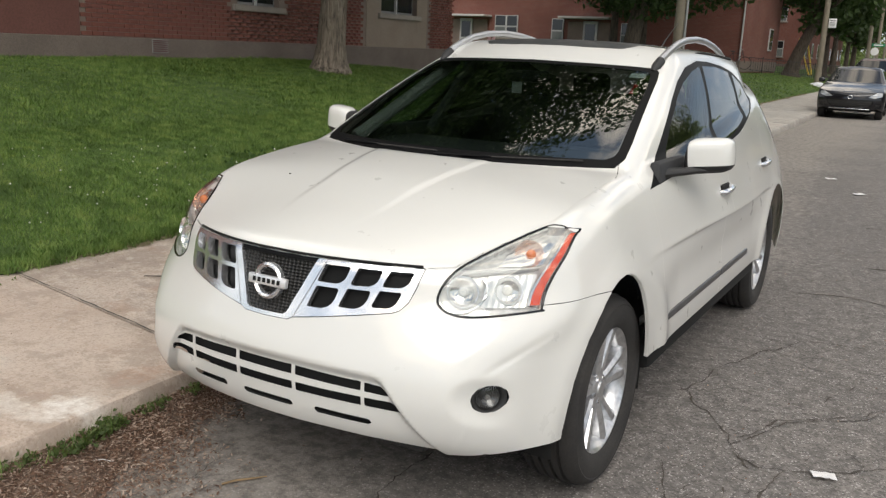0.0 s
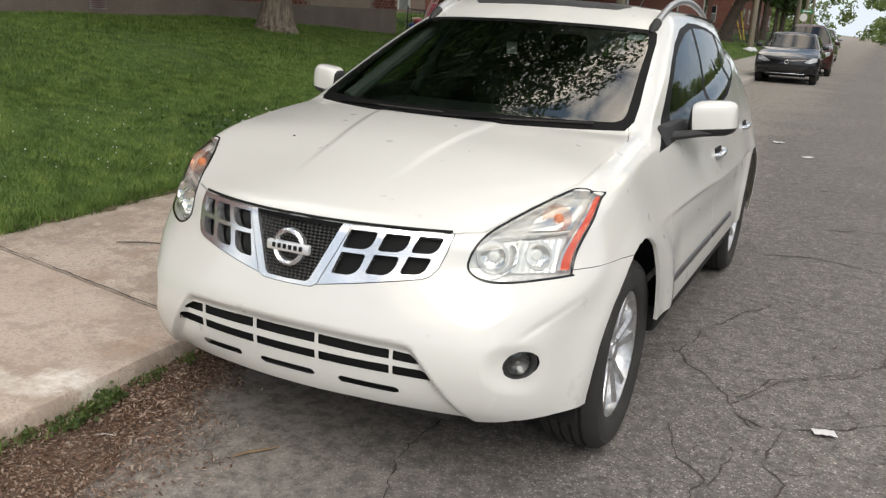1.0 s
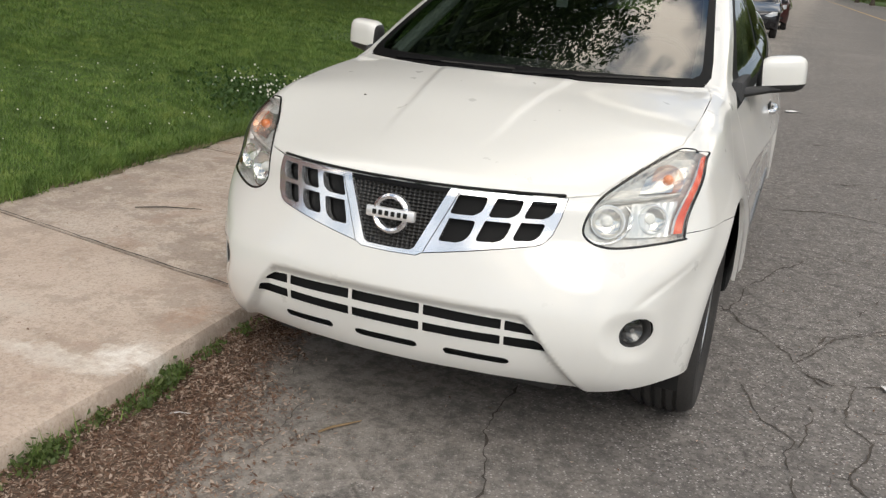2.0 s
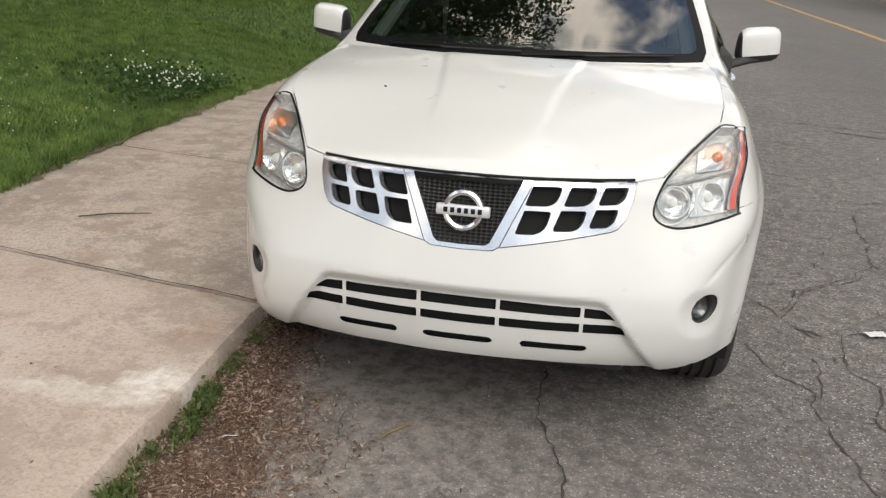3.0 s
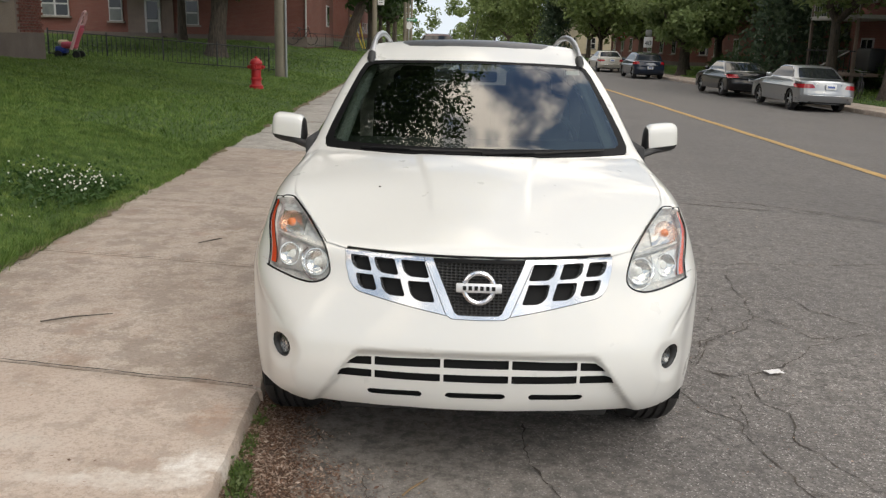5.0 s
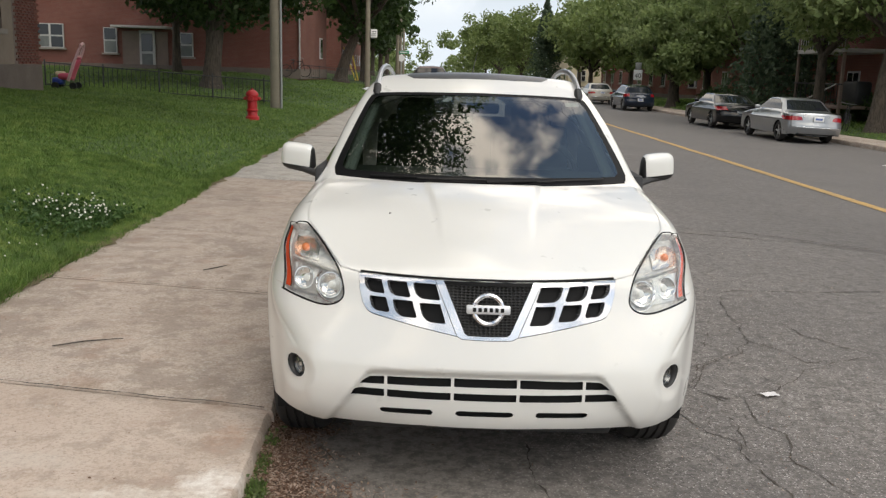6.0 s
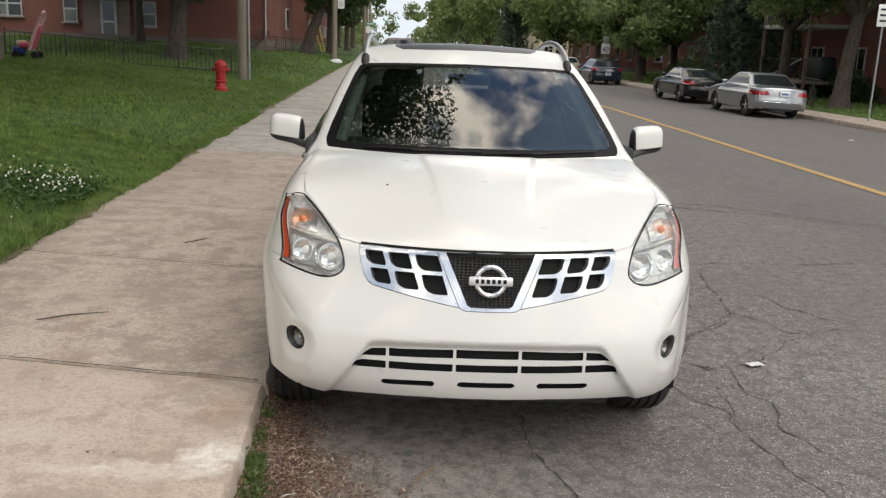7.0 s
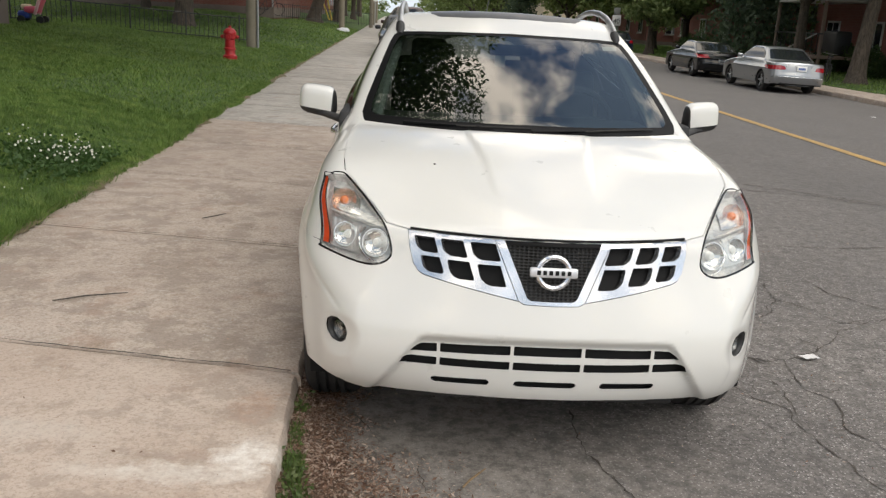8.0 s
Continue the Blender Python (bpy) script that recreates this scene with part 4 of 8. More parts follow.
def rim_strip(faces, width, depth=0.004):
    """A narrow band along the rim of some faces."""
    a, b = sheet(faces, 0.0, 0.0), sheet(faces, width, 0.0)
    bm = bmesh.new()
    va = [bm.verts.new(v.co) for v in a.verts]
    vb = [bm.verts.new(v.co - depth * Vector(n)) for v, n in zip(b.verts, facing([v.co for v in b.verts]))]
    a.verts.index_update()
    for e in a.edges:
        if e.is_boundary:
            i, j = e.verts[0].index, e.verts[1].index
            bm.faces.new((va[i], va[j], vb[j], vb[i]))
    a.free(), b.free()
    bmesh.ops.delete(bm, geom=[v for v in bm.verts if not v.link_faces], context="VERTS")
    bmesh.ops.recalc_face_normals(bm, faces=bm.faces)
    return bm


M["lamp_house"] = speckled("lamp_housing", (0.82, 0.82, 0.81), (0.72, 0.72, 0.71), 0.24, 14, 60, 0.001, 0.3, coarse_mix=0.1)
M["amber_clear"] = mat("amber_clear_lens", (0.80, 0.42, 0.26), 0.2, 0.6, Alpha=0.45)
M["lamp_dish"] = mat("lamp_dish", (0.82, 0.83, 0.83), 0.25, 0.55)
headlamp()

# upper grille: chrome wings with six dark cells, black mesh centre in a chrome U
centre, rest = cut(shell, rest, [(-0.05, 0.870), (0.184, 0.868), (0.104, 0.688), (0.085, 0.679), (-0.05, 0.676)], "y", fwd)
wing, rest = cut(shell, rest, [(0.184, 0.868), (0.30, 0.866), (0.458, 0.860), (0.452, 0.81), (0.438, 0.765), (0.420, 0.743), (0.40, 0.735), (0.104, 0.688)], "y", fwd)
cells = []
# each cell: inner top corner, width, top and bottom height; the outer bottom corner is rounded
for x, w, zt, zb in ((0.182, 0.076, 0.853, 0.803), (0.284, 0.067, 0.851, 0.804), (0.374, 0.061, 0.849, 0.806), (0.165, 0.069, 0.788, 0.728), (0.262, 0.066, 0.790, 0.738), (0.355, 0.058, 0.792, 0.747)):
    h = zt - zb
    sl = 0.32 * h
    q = [(x, zt), (x + w - 0.003, zt - 0.001), (x + w, zt - 0.004), (x + w - 0.12 * h, zb + 0.46 * h), (x + w - 0.22 * h, zb + 0.27 * h), (x + w - 0.40 * h, zb + 0.11 * h), (x + w - 0.62 * h, zb + 0.02 * h), (x + w - 0.78 * h, zb), (x - sl + 0.003, zb), (x - sl, zb + 0.003)]
    hole, wing = cut(shell, wing, q, "y")
    cells.append(hole)
M["cell_dark"] = mat("cell_black", (0.005, 0.005, 0.005), 0.55, 0.0, Specular_IOR_Level=0.2)
gr = new("grille")
gr.parent = car
tagged(gr, "chrome grille wings round a black mesh centre")
two("grille_wing", sheet(wing, 0.0015, 0.024), M["chrome"], gr, "chrome wing with six dark cells")
for h in cells:
    two("grille_cell", pushed(h, 0.030, -0.012), M["cell_dark"], gr)
inner, urim = cut(shell, centre, [(-0.05, 0.90), (0.168, 0.90), (0.078, 0.700), (0.066, 0.692), (-0.05, 0.690)], "y")
brow, inner = cut(shell, inner, [(-0.05, 0.858), (0.3, 0.856), (0.3, 0.92), (-0.05, 0.92)], "y")
part("chrome_frame", both(sheet(urim, 0.001, 0.02)), M["chrome"], gr)
M["mesh"] = mat("grille_mesh", (0.012, 0.012, 0.013), 0.4)
nt, b = nodes(M["mesh"])
vo = node(nt, "ShaderNodeTexVoronoi", Scale=70.0, Randomness=0.0)
nt.links.new(coords(nt, (1, 0.0, 1.5)), vo.inputs["Vector"])
nt.links.new(ramp(nt, vo.outputs["Distance"], ((0.25, (0.002,) * 3), (0.5, (0.022,) * 3))), b.inputs["Base Color"])
bump(nt, b, vo.outputs["Distance"], 0.01, 1.0)
part("mesh_panel", both(pushed(inner, 0.012)), M["mesh"], gr)
part("grille_brow", both(pushed(brow, 0.004)), M["trim_black"], gr)
gx = np.linspace(-0.450, 0.450, 60)
part("grille_gap", tube(bmesh.new(), sunk(at_front(gx, np.interp(np.abs(gx), [0, 0.184, 0.30, 0.46], [0.8755, 0.8735, 0.871, 0.8655])), 0.001), 0.0045, 6), M["seam"], gr)
bm = bmesh.new()
ang = np.linspace(0, 2 * math.pi, 48, endpoint=False)
bv = [[bm.verts.new((r * math.cos(a), h, r * math.sin(a))) for a in ang] for r, h in ((0.058, 0.006), (0.056, -0.008), (0.049, -0.013), (0.042, -0.008), (0.040, 0.006))]
for r0, r1 in zip(bv, bv[1:]):
    for i in range(48):
        bm.faces.new((r0[i], r0[(i + 1) % 48], r1[(i + 1) % 48], r1[i]))
bmesh.ops.recalc_face_normals(bm, faces=bm.faces)
M["badge"] = mat("badge_silver", (0.80, 0.80, 0.81), 0.3, 0.55)
BADGE = pose(0, 0.130, 0.782, -8, 0, 0)
bmesh.ops.transform(bm, matrix=BADGE, verts=bm.verts)
part("badge_ring", bm, M["chrome"], gr)
part("badge_bar", box(bmesh.new(), (0, -0.004, 0), (0.150, 0.018, 0.031), 0.005, BADGE), M["badge"], gr)
for k in range(6):
    part("badge_mark", box(bmesh.new(), (-0.0475 + 0.019 * k, -0.0135, 0), (0.0115, 0.003, 0.014), 0.001, BADGE), M["seam"], gr)

# lower intake slots, fog lamp hole
slots = []
for top, bot, kt, kb, tip in ((0.541, 0.511, 0.12, 0.10, ((0.402, 0.5205), (0.424, 0.508), (0.437, 0.4945))), (0.486, 0.459, 0.06, 0.065, ((0.452, 0.4745), (0.459, 0.470), (0.471, 0.4455)))):
    for xa, xb in ((-0.05, 0.107), (0.120, 0.340), (0.352, 0.0)):
        lo_hi = [(x, bot - kb * x * x) for x in ((xa, xb) if xb else (xa, tip[-1][0] - 0.004))]
        q = lo_hi + (list(tip)[::-1] if not xb else [(xb, top - kt * xb * xb)]) + [(xa, top - kt * xa * xa)]
        hole, rest = cut(shell, rest, q, "y", fwd)
        slots.append(hole)
for xa, xb in ((-0.05, 0.100), (0.180, 0.366)):
    za, zb = 0.418 - 0.085 * max(xa, 0) ** 2, 0.418 - 0.085 * xb ** 2
    q = [(xa + 0.006, za - 0.021), (xb - 0.012, zb - 0.021), (xb - 0.003, zb - 0.017), (xb, zb - 0.010), (xb - 0.004, zb - 0.003), (xb - 0.012, zb), (xa + 0.010, za), (xa + 0.002, za - 0.005), (xa, za - 0.012)]
    hole, rest = cut(shell, rest, q, "y", fwd)
    slots.append(hole)
_, rest = cut(shell, rest, [(-0.05, 0.346), (0.22, 0.343), (0.40, 0.331), (0.56, 0.315), (0.58, 0.28), (-0.05, 0.28)], "y", fwd)
fog, rest = cut(shell, rest, circle(0.688, 0.503, 0.040, 32, 0.042), "y", fwd)

# bonnet, side windows, doors, sunroof, bumper, wings
hood, rest = cut(shell, rest, [(-0.05, 0.160), (0.12, 0.172), (0.24, 0.199), (0.35, 0.243), (0.457, 0.297), (0.532, 0.351), (0.698, 0.67), (0.711, 0.77), (0.715, 0.97), (0.712, 1.18), (0.690, 1.27), (0.655, 1.36), (-0.05, 1.40)], "z", up)
panel("bonnet", both(sheet(hood, 0.0025, 0.014)), M["white"], car)
dlo, rest = cut(shell, rest, [(1.36, 1.012), (1.75, 1.226), (1.928, 1.322), (2.089, 1.394), (2.29, 1.455), (2.29, 1.10)], "x", flat_side)
dlo2, rest = cut(shell, rest, [(2.29, 1.455), (2.528, 1.486), (2.727, 1.483), (2.989, 1.464), (3.229, 1.432), (3.439, 1.377), (3.52, 1.325), (3.50, 1.285), (3.32, 1.235), (3.143, 1.197), (2.786, 1.139), (2.548, 1.118), (2.29, 1.10)], "x", flat_side)
dlo += dlo2
g1, dlo = cut(shell, dlo, [(1.60, 1.07), (1.68, 1.14), (1.80, 1.222), (2.023, 1.340), (2.157, 1.388), (2.352, 1.436), (2.525, 1.460), (2.425, 1.327), (2.225, 1.112)], "x")
g2, dlo = cut(shell, dlo, [(2.585, 1.463), (2.85, 1.458), (3.10, 1.432), (3.085, 1.338), (2.985, 1.205), (2.672, 1.152), (2.446, 1.128), (2.29, 1.120)], "x")
g3, dlo = cut(shell, dlo, [(3.20, 1.420), (3.40, 1.365), (3.48, 1.308), (3.40, 1.268), (3.203, 1.218), (3.07, 1.198)], "x")
two_panels("window_trim", sheet(dlo, 0.0, 0.01), M["trim_black"], car)
two_panels("front_window", sheet(g1, 0.0, 0.004), M["side_glass"], car)
two_panels("rear_window", sheet(g2, 0.0, 0.004), M["dark_glass"], car)
two_panels("quarter_window", sheet(g3, 0.0, 0.004), M["dark_glass"], car)
# Sunroof glass in mottled dark grey with a fairly rough finish.
M["roof_glass"] = speckled("grey_roof_glass", (0.05, 0.052, 0.055), (0.09, 0.09, 0.09), 0.32, 6, 60, 0.0005)
sunroof, rest = cut(shell, rest, [(-0.05, 2.115), (0.20, 2.13), (0.35, 2.17), (0.395, 2.24), (0.395, 3.2), (-0.05, 3.2)], "z", up)
panel("sunroof", both(sheet(sunroof, 0.003, 0.008)), M["roof_glass"], car, "dark glass sunroof panel")
d1, rest = cut(shell, rest, [(1.38, 0.415), (2.28, 0.415), (2.44, 1.50), (2.28, 1.468), (1.92, 1.335), (1.34, 1.02), (1.34, 0.6)], "x", flat_side)
d2, rest = cut(shell, rest, [(2.28, 0.415), (3.12, 0.415), (3.30, 0.8), (3.40, 1.25), (3.15, 1.47), (2.70, 1.50), (2.44, 1.50)], "x", flat_side)
door_f = two_panels("front_door", sheet(d1, 0.002, 0.012), M["white"], car)
door_r = two_panels("rear_door", sheet(d2, 0.002, 0.012), M["white"], car)
bum, rest = cut(shell, rest, [(-0.2, 0.2), (0.92, 0.2), (0.92, 0.752), (0.70, 0.764), (-0.2, 0.764)], "x", lambda f, c: c.y < 0.92)
bum2, rest = cut(shell, rest, [(-0.2, 0.764), (0.36, 0.764), (0.36, 0.90), (-0.2, 0.90)], "x", lambda f, c: c.x < 0.6)
bum += bum2
wingp, rest = cut(shell, rest, [(0.3, 0.3), (1.42, 0.3), (1.40, 0.7), (1.365, 1.03), (1.365, 1.094), (0.3, 1.094)], "x", lambda f, c: c.y < 1.42)
bumper = panel("front_bumper", both(sheet(bum, 0.0012, 0.004)), M["white"], car, "white bumper with slotted lower intake")
for h in slots:
    if min(v.co.x for f in h for v in f.verts) < 0.001:
        part("intake_void", both(pushed(h, 0.022, -0.012)), M["seam"], bumper)
    else:
        two("intake_void", pushed(h, 0.022, -0.012), M["seam"], bumper)
two_panels("front_wing", sheet(wingp, 0.0012, 0.014), M["white"], car)
panel("body_shell", both(sheet(rest, 0.0, 0.004)), M["white"], car)
shell.free()


M["fog_bowl"] = mat("fog_bowl", (0.16, 0.16, 0.165), 0.18, 0.9)


def fog_lamp(side):
    fl = (lambda b: b) if side > 0 else mirrored
    fm = aim(0.690, 0.501, 0.027, 0.92)
    b = bmesh.new()
    lathe(b, [(0.058, 0.010), (0.055, 0.016), (0.050, 0.018), (0.046, 0.016), (0.042, 0.012), (0.0395, 0.004), (0.038, -0.02), (0.0, -0.03)], 32, fm)
    o = part("fog_lamp", fl(b), M["black_plastic"], car)
    b = bmesh.new()
    lathe(b, [(0.0, -0.020), (0.014, -0.017), (0.028, -0.008), (0.037, 0.003)], 28, fm)
    part("reflector_bowl", fl(b), M["fog_bowl"], o)
    b = bmesh.new()
    lathe(b, [(0.0, 0.004), (0.008, 0.003), (0.011, -0.006), (0.011, -0.02)], 14, fm)
    part("bulb_cap", fl(b), M["satin"], o)
    b = bmesh.new()
    lathe(b, [(0.0, 0.010), (0.018, 0.009), (0.038, 0.004)], 24, fm)
    ln = part("lens", fl(b), M["lens"], o)
    ln.visible_shadow = False


for sd in (1, -1):
    fog_lamp(sd)


def door_mirror(side):
    fl = (lambda b: b) if side > 0 else mirrored
    b = bmesh.new()
    bmesh.ops.create_cube(b, size=1)
    bmesh.ops.subdivide_edges(b, edges=b.edges, cuts=5, use_grid_fill=True)
    for v in b.verts:                       # rounded housing, flat behind
        p = v.co * 2
        k = (abs(p.x) ** 5 + abs(p.z) ** 5 + abs(p.y) ** 3) ** (-0.24)
        q = p * k
        v.co = Vector((0.914 + 0.090 * q.x * (1 - 0.06 * q.z), 1.715 + 0.060 * q.y + 0.03 * q.x, 1.124 + 0.070 * q.z + 0.006 * q.x))
    cap = b.copy()
    bmesh.ops.bisect_plane(cap, geom=cap.verts[:] + cap.edges[:] + cap.faces[:], plane_co=(0.914, 1.7, 1.084), plane_no=(-0.10, 0.0, 1), clear_inner=True)
    bmesh.ops.bisect_plane(cap, geom=cap.verts[:] + cap.edges[:] + cap.faces[:], plane_co=(0.846, 1.7, 1.1), plane_no=(1, 0, 0.10), clear_inner=True)
    bmesh.ops.bisect_plane(cap, geom=cap.verts[:] + cap.edges[:] + cap.faces[:], plane_co=(0.914, 1.745, 1.1), plane_no=(-0.4, 1, 0), clear_outer=True)
    for v in cap.verts:
        v.co.y -= 0.002
    mo = part("door_mirror", fl(cap), M["white"], car, "white door mirror with black base")
    for v in b.verts:
        d = v.co - Vector((0.914, 1.715, 1.124))
        v.co = Vector((0.914, 1.715, 1.124)) + d * 0.985
    part("mirror_base", fl(b), M["black_plastic"], mo)
    arm = bmesh.new()
    tube(arm, [(0.745, 1.50, 1.046), (0.80, 1.57, 1.054), (0.875, 1.66, 1.066), (0.965, 1.715, 1.070)], [0.030, 0.026, 0.022, 0.012], 12)
    for v in arm.verts:
        v.co.z = 1.06 + (v.co.z - 1.06) * 0.7
    part("mirror_arm", fl(arm), M["black_plastic"], mo)
    part("mirror_glass", fl(box(bmesh.new(), (0, 0, 0), (0.145, 0.004, 0.10), 0.001, Matrix.Translation((0.921, 1.768, 1.124)) @ pose(0, 0, 0, 0, 0, 18))), M["mirror"], mo)


for sd in (1, -1):
    door_mirror(sd)


def wheel_parts(m):
    wh = new("wheel")
    wh.parent = car
    wh.matrix_basis = m
    w = 0.105
    prof = [(0.225, -w * 0.85), (0.245, -w), (0.285, -w * 1.06), (0.318, -w * 0.98), (0.334, -w * 0.80), (0.3395, -w * 0.55)]
    for g in (-0.5, -0.17, 0.17, 0.5):     # tread grooves
        prof += [(0.343, (g - 0.07) * w), (0.333, (g - 0.05) * w), (0.333, (g + 0.05) * w), (0.343, (g + 0.07) * w)]
    prof += [(0.3395, w * 0.55), (0.334, w * 0.80), (0.318, w * 0.98), (0.312, w * 1.02), (0.308, w * 1.0), (0.285, w * 1.06), (0.245, w), (0.225, w * 0.85)]
    part("tyre", lathe(bmesh.new(), prof, 64), M["rubber"], wh)
    part("rim", lathe(bmesh.new(), [(0.218, -0.09), (0.205, -0.06), (0.195, 0.0), (0.200, 0.06), (0.218, 0.080), (0.229, 0.090), (0.231, 0.083), (0.226, 0.06)], 56), M["alloy"], wh)
    part("brake_disc", lathe(bmesh.new(), [(0.0, 0.015), (0.06, 0.02), (0.07, -0.005), (0.14, -0.005), (0.14, -0.03), (0.0, -0.03)], 40), M["satin"], wh)
    part("wheel_liner", lathe(bmesh.new(), [(0.0, -0.06), (0.20, -0.06), (0.21, -0.02)], 32), M["seam"], wh)
    for k in range(5):
        b = bmesh.new()
        ring = []
        for r, w0, gap, z0, z1, gr_ in ((0.035, 0.030, 0.004, 0.025, 0.062, 0.060), (0.075, 0.036, 0.006, 0.028, 0.068, 0.062), (0.12, 0.046, 0.012, 0.034, 0.073, 0.058), (0.165, 0.060, 0.020, 0.040, 0.078, 0.052), (0.200, 0.073, 0.028, 0.046, 0.082, 0.050), (0.219, 0.080, 0.033, 0.050, 0.083, 0.052)):
            m0 = (w0 + gap) / 2
            ring.append([b.verts.new((r, y, z)) for y, z in ((-w0, z0), (-w0 * 0.96, z1 - 0.010), (-m0, z1), (-gap, z1 - 0.004), (-gap * 0.7, gr_), (gap * 0.7, gr_), (gap, z1 - 0.004), (m0, z1), (w0 * 0.96, z1 - 0.010), (w0, z0))])
        for r0, r1 in zip(ring, ring[1:]):
            for i in range(10):
                b.faces.new((r0[i], r0[(i + 1) % 10], r1[(i + 1) % 10], r1[i]))
        b.faces.new(ring[0]), b.faces.new(ring[-1])
        bmesh.ops.recalc_face_normals(b, faces=b.faces)
        bmesh.ops.transform(b, matrix=pose(0, 0, 0, 0, 0, 72 * k + 20), verts=b.verts)
        part("spoke", b, M["alloy"], wh)
        b = cyl(bmesh.new(), (0.045 * math.cos(radians(72 * k + 56)), 0.045 * math.sin(radians(72 * k + 56)), 0.03), (0.045 * math.cos(radians(72 * k + 56)), 0.045 * math.sin(radians(72 * k + 56)), 0.068), 0.009, 0.008, 6)
        part("wheel_nut", b, M["satin"], wh)
    part("hub", lathe(bmesh.new(), [(0.062, 0.02), (0.060, 0.060), (0.032, 0.068), (0.028, 0.074), (0.0, 0.076)], 28), M["alloy"], wh)
    return wh


for hub in (HUB_F, HUB_R):
    wheel_parts(pose(0.732, hub, HUB_Z, 0, 90, 0) @ pose(0, 0, 0, 0, 0, 10 if hub < 2 else 40))
    wheel_parts(pose(-0.732, hub, HUB_Z, 0, -90, 0))
    for sd in (1, -1):                      # wheel housing and mud flap
        b = bmesh.new()
        ring = [[b.verts.new((sd * x, hub + 0.425 * math.cos(a), HUB_Z + 0.425 * math.sin(a))) for a in np.linspace(-0.25, math.pi + 0.25, 24)] for x in (0.5, 0.80 if hub < 2 else 0.73)]
        for i in range(23):
            b.faces.new((ring[0][i], ring[0][i + 1], ring[1][i + 1], ring[1][i]))
        b.faces.new([v for v in ring[0]])
        part("wheel_housing", b, M["seam"], car)
        part("mud_flap", box(bmesh.new(), (sd * (0.755 if hub < 2 else 0.70), hub + 0.395, 0.350), (0.13, 0.012, 0.26), 0.005), M["seam"], car)

# underbody, sills, side mouldings, handles
part("underbody", box(bmesh.new(), (0, 2.45, 0.33), (1.05, 3.5, 0.14), 0.04), M["seam"], car)
part("lower_lip", box(bmesh.new(), (0, 0.50, 0.295), (0.96, 0.42, 0.05), 0.02), M["black_plastic"], car)
for sd in (1, -1):
    # Near-black box stands in for the shade below the white sill.
    part("sill", box(bmesh.new(), (sd * 0.80, 2.3, 0.37), (0.12, 1.95, 0.12), 0.03), M["seam"], car)
    for y0, y1 in ((1.30, 2.27), (2.295, 2.86)):
        part("side_moulding", box(bmesh.new(), (sd * (float(skin_x((y0 + y1) / 2, np.array([0.518]))[0]) - 0.004), (y0 + y1) / 2, 0.518), (0.024, y1 - y0, 0.032), 0.007), M["moulding"], car)
    for y, z in ((2.267, 0.916), (3.312, 0.944)):
        hx = float(skin_x(y, np.array([z]))[0])
        b = bmesh.new()
        tube(b, [(sd * (hx + dx), y + dy, z + 0.05 * dy) for dx, dy in ((-0.004, -0.10), (0.020, -0.072), (0.025, 0.0), (0.018, 0.072), (-0.008, 0.10))], [0.010, 0.013, 0.014, 0.013, 0.010], 10)
        part("door_handle", b, M["chrome"], car, "chrome door handle")
        part("handle_cup", box(bmesh.new(), (sd * (hx - 0.008), y, z), (0.018, 0.15, 0.050), 0.006), M["seam"], car)

# roof rails, aerial, wipers
for sd in (1, -1):
    b = bmesh.new()
    tube(b, [(sd * x, y - 0.06, z) for x, y, z in ((0.548, 2.14, 1.455), (0.551, 2.21, 1.490), (0.552, 2.30, 1.524), (0.551, 2.42, 1.557), (0.549, 2.58, 1.580), (0.546, 2.78, 1.590), (0.543, 2.98, 1.584), (0.540, 3.18, 1.562), (0.537, 3.34, 1.532), (0.534, 3.44, 1.502), (0.532, 3.50, 1.482))], [0.021, 0.020, 0.019, 0.018, 0.017, 0.0165, 0.0165, 0.017, 0.018, 0.020, 0.022], 14)
    for v in b.verts:                       # slimmer across than high
        v.co.x += 0.25 * (sd * (0.551 - 0.016 * min(max((v.co.y - 2.2) / 1.2, 0), 1)) - v.co.x)
    part("roof_rail", b, M["rail"], car, "brushed silver roof rail")
    part("rail_foot", tube(bmesh.new(), [(sd * 0.546, 2.04, 1.434), (sd * 0.548, 2.08, 1.455), (sd * 0.550, 2.13, 1.480)], [0.010, 0.0225, 0.0215], 12), M["black_plastic"], car)
    part("roof_ditch", tube(bmesh.new(), [(sd * x, y, z) for x, y, z in ((0.535, 2.25, 1.478), (0.55, 2.40, 1.506), (0.565, 2.8, 1.524), (0.57, 3.4, 1.502))], 0.008, 6), M["seam"], car)
part("aerial", tube(bmesh.new(), [(0.0, 3.85, 1.50), (0.02, 3.95, 1.60), (0.05, 4.1, 1.72)], [0.008, 0.004, 0.002], 6), M["black_plastic"], car)


def wiper(x0, x1):
    b = bmesh.new()
    def on(x, z):
        return (x, 1.08 + (z - 1.10) * 2.40 + 0.52 * x * x - 0.016, z + 0.004)
    tube(b, [on(x0, 1.094), on(x0 * 0.7 + x1 * 0.3, 1.099), on(x0 * 0.4 + x1 * 0.6, 1.102)], [0.008, 0.005, 0.001], 8)
    o = part("wiper", b, M["trim_black"], car)
    part("wiper_blade", tube(bmesh.new(), [on(x0 * 0.85 + x1 * 0.15, 1.098), on((x0 + x1) / 2, 1.101), on(x1, 1.104)], 0.004, 6), M["rubber"], o)


wiper(-0.50, 0.02)
wiper(0.02, 0.56)

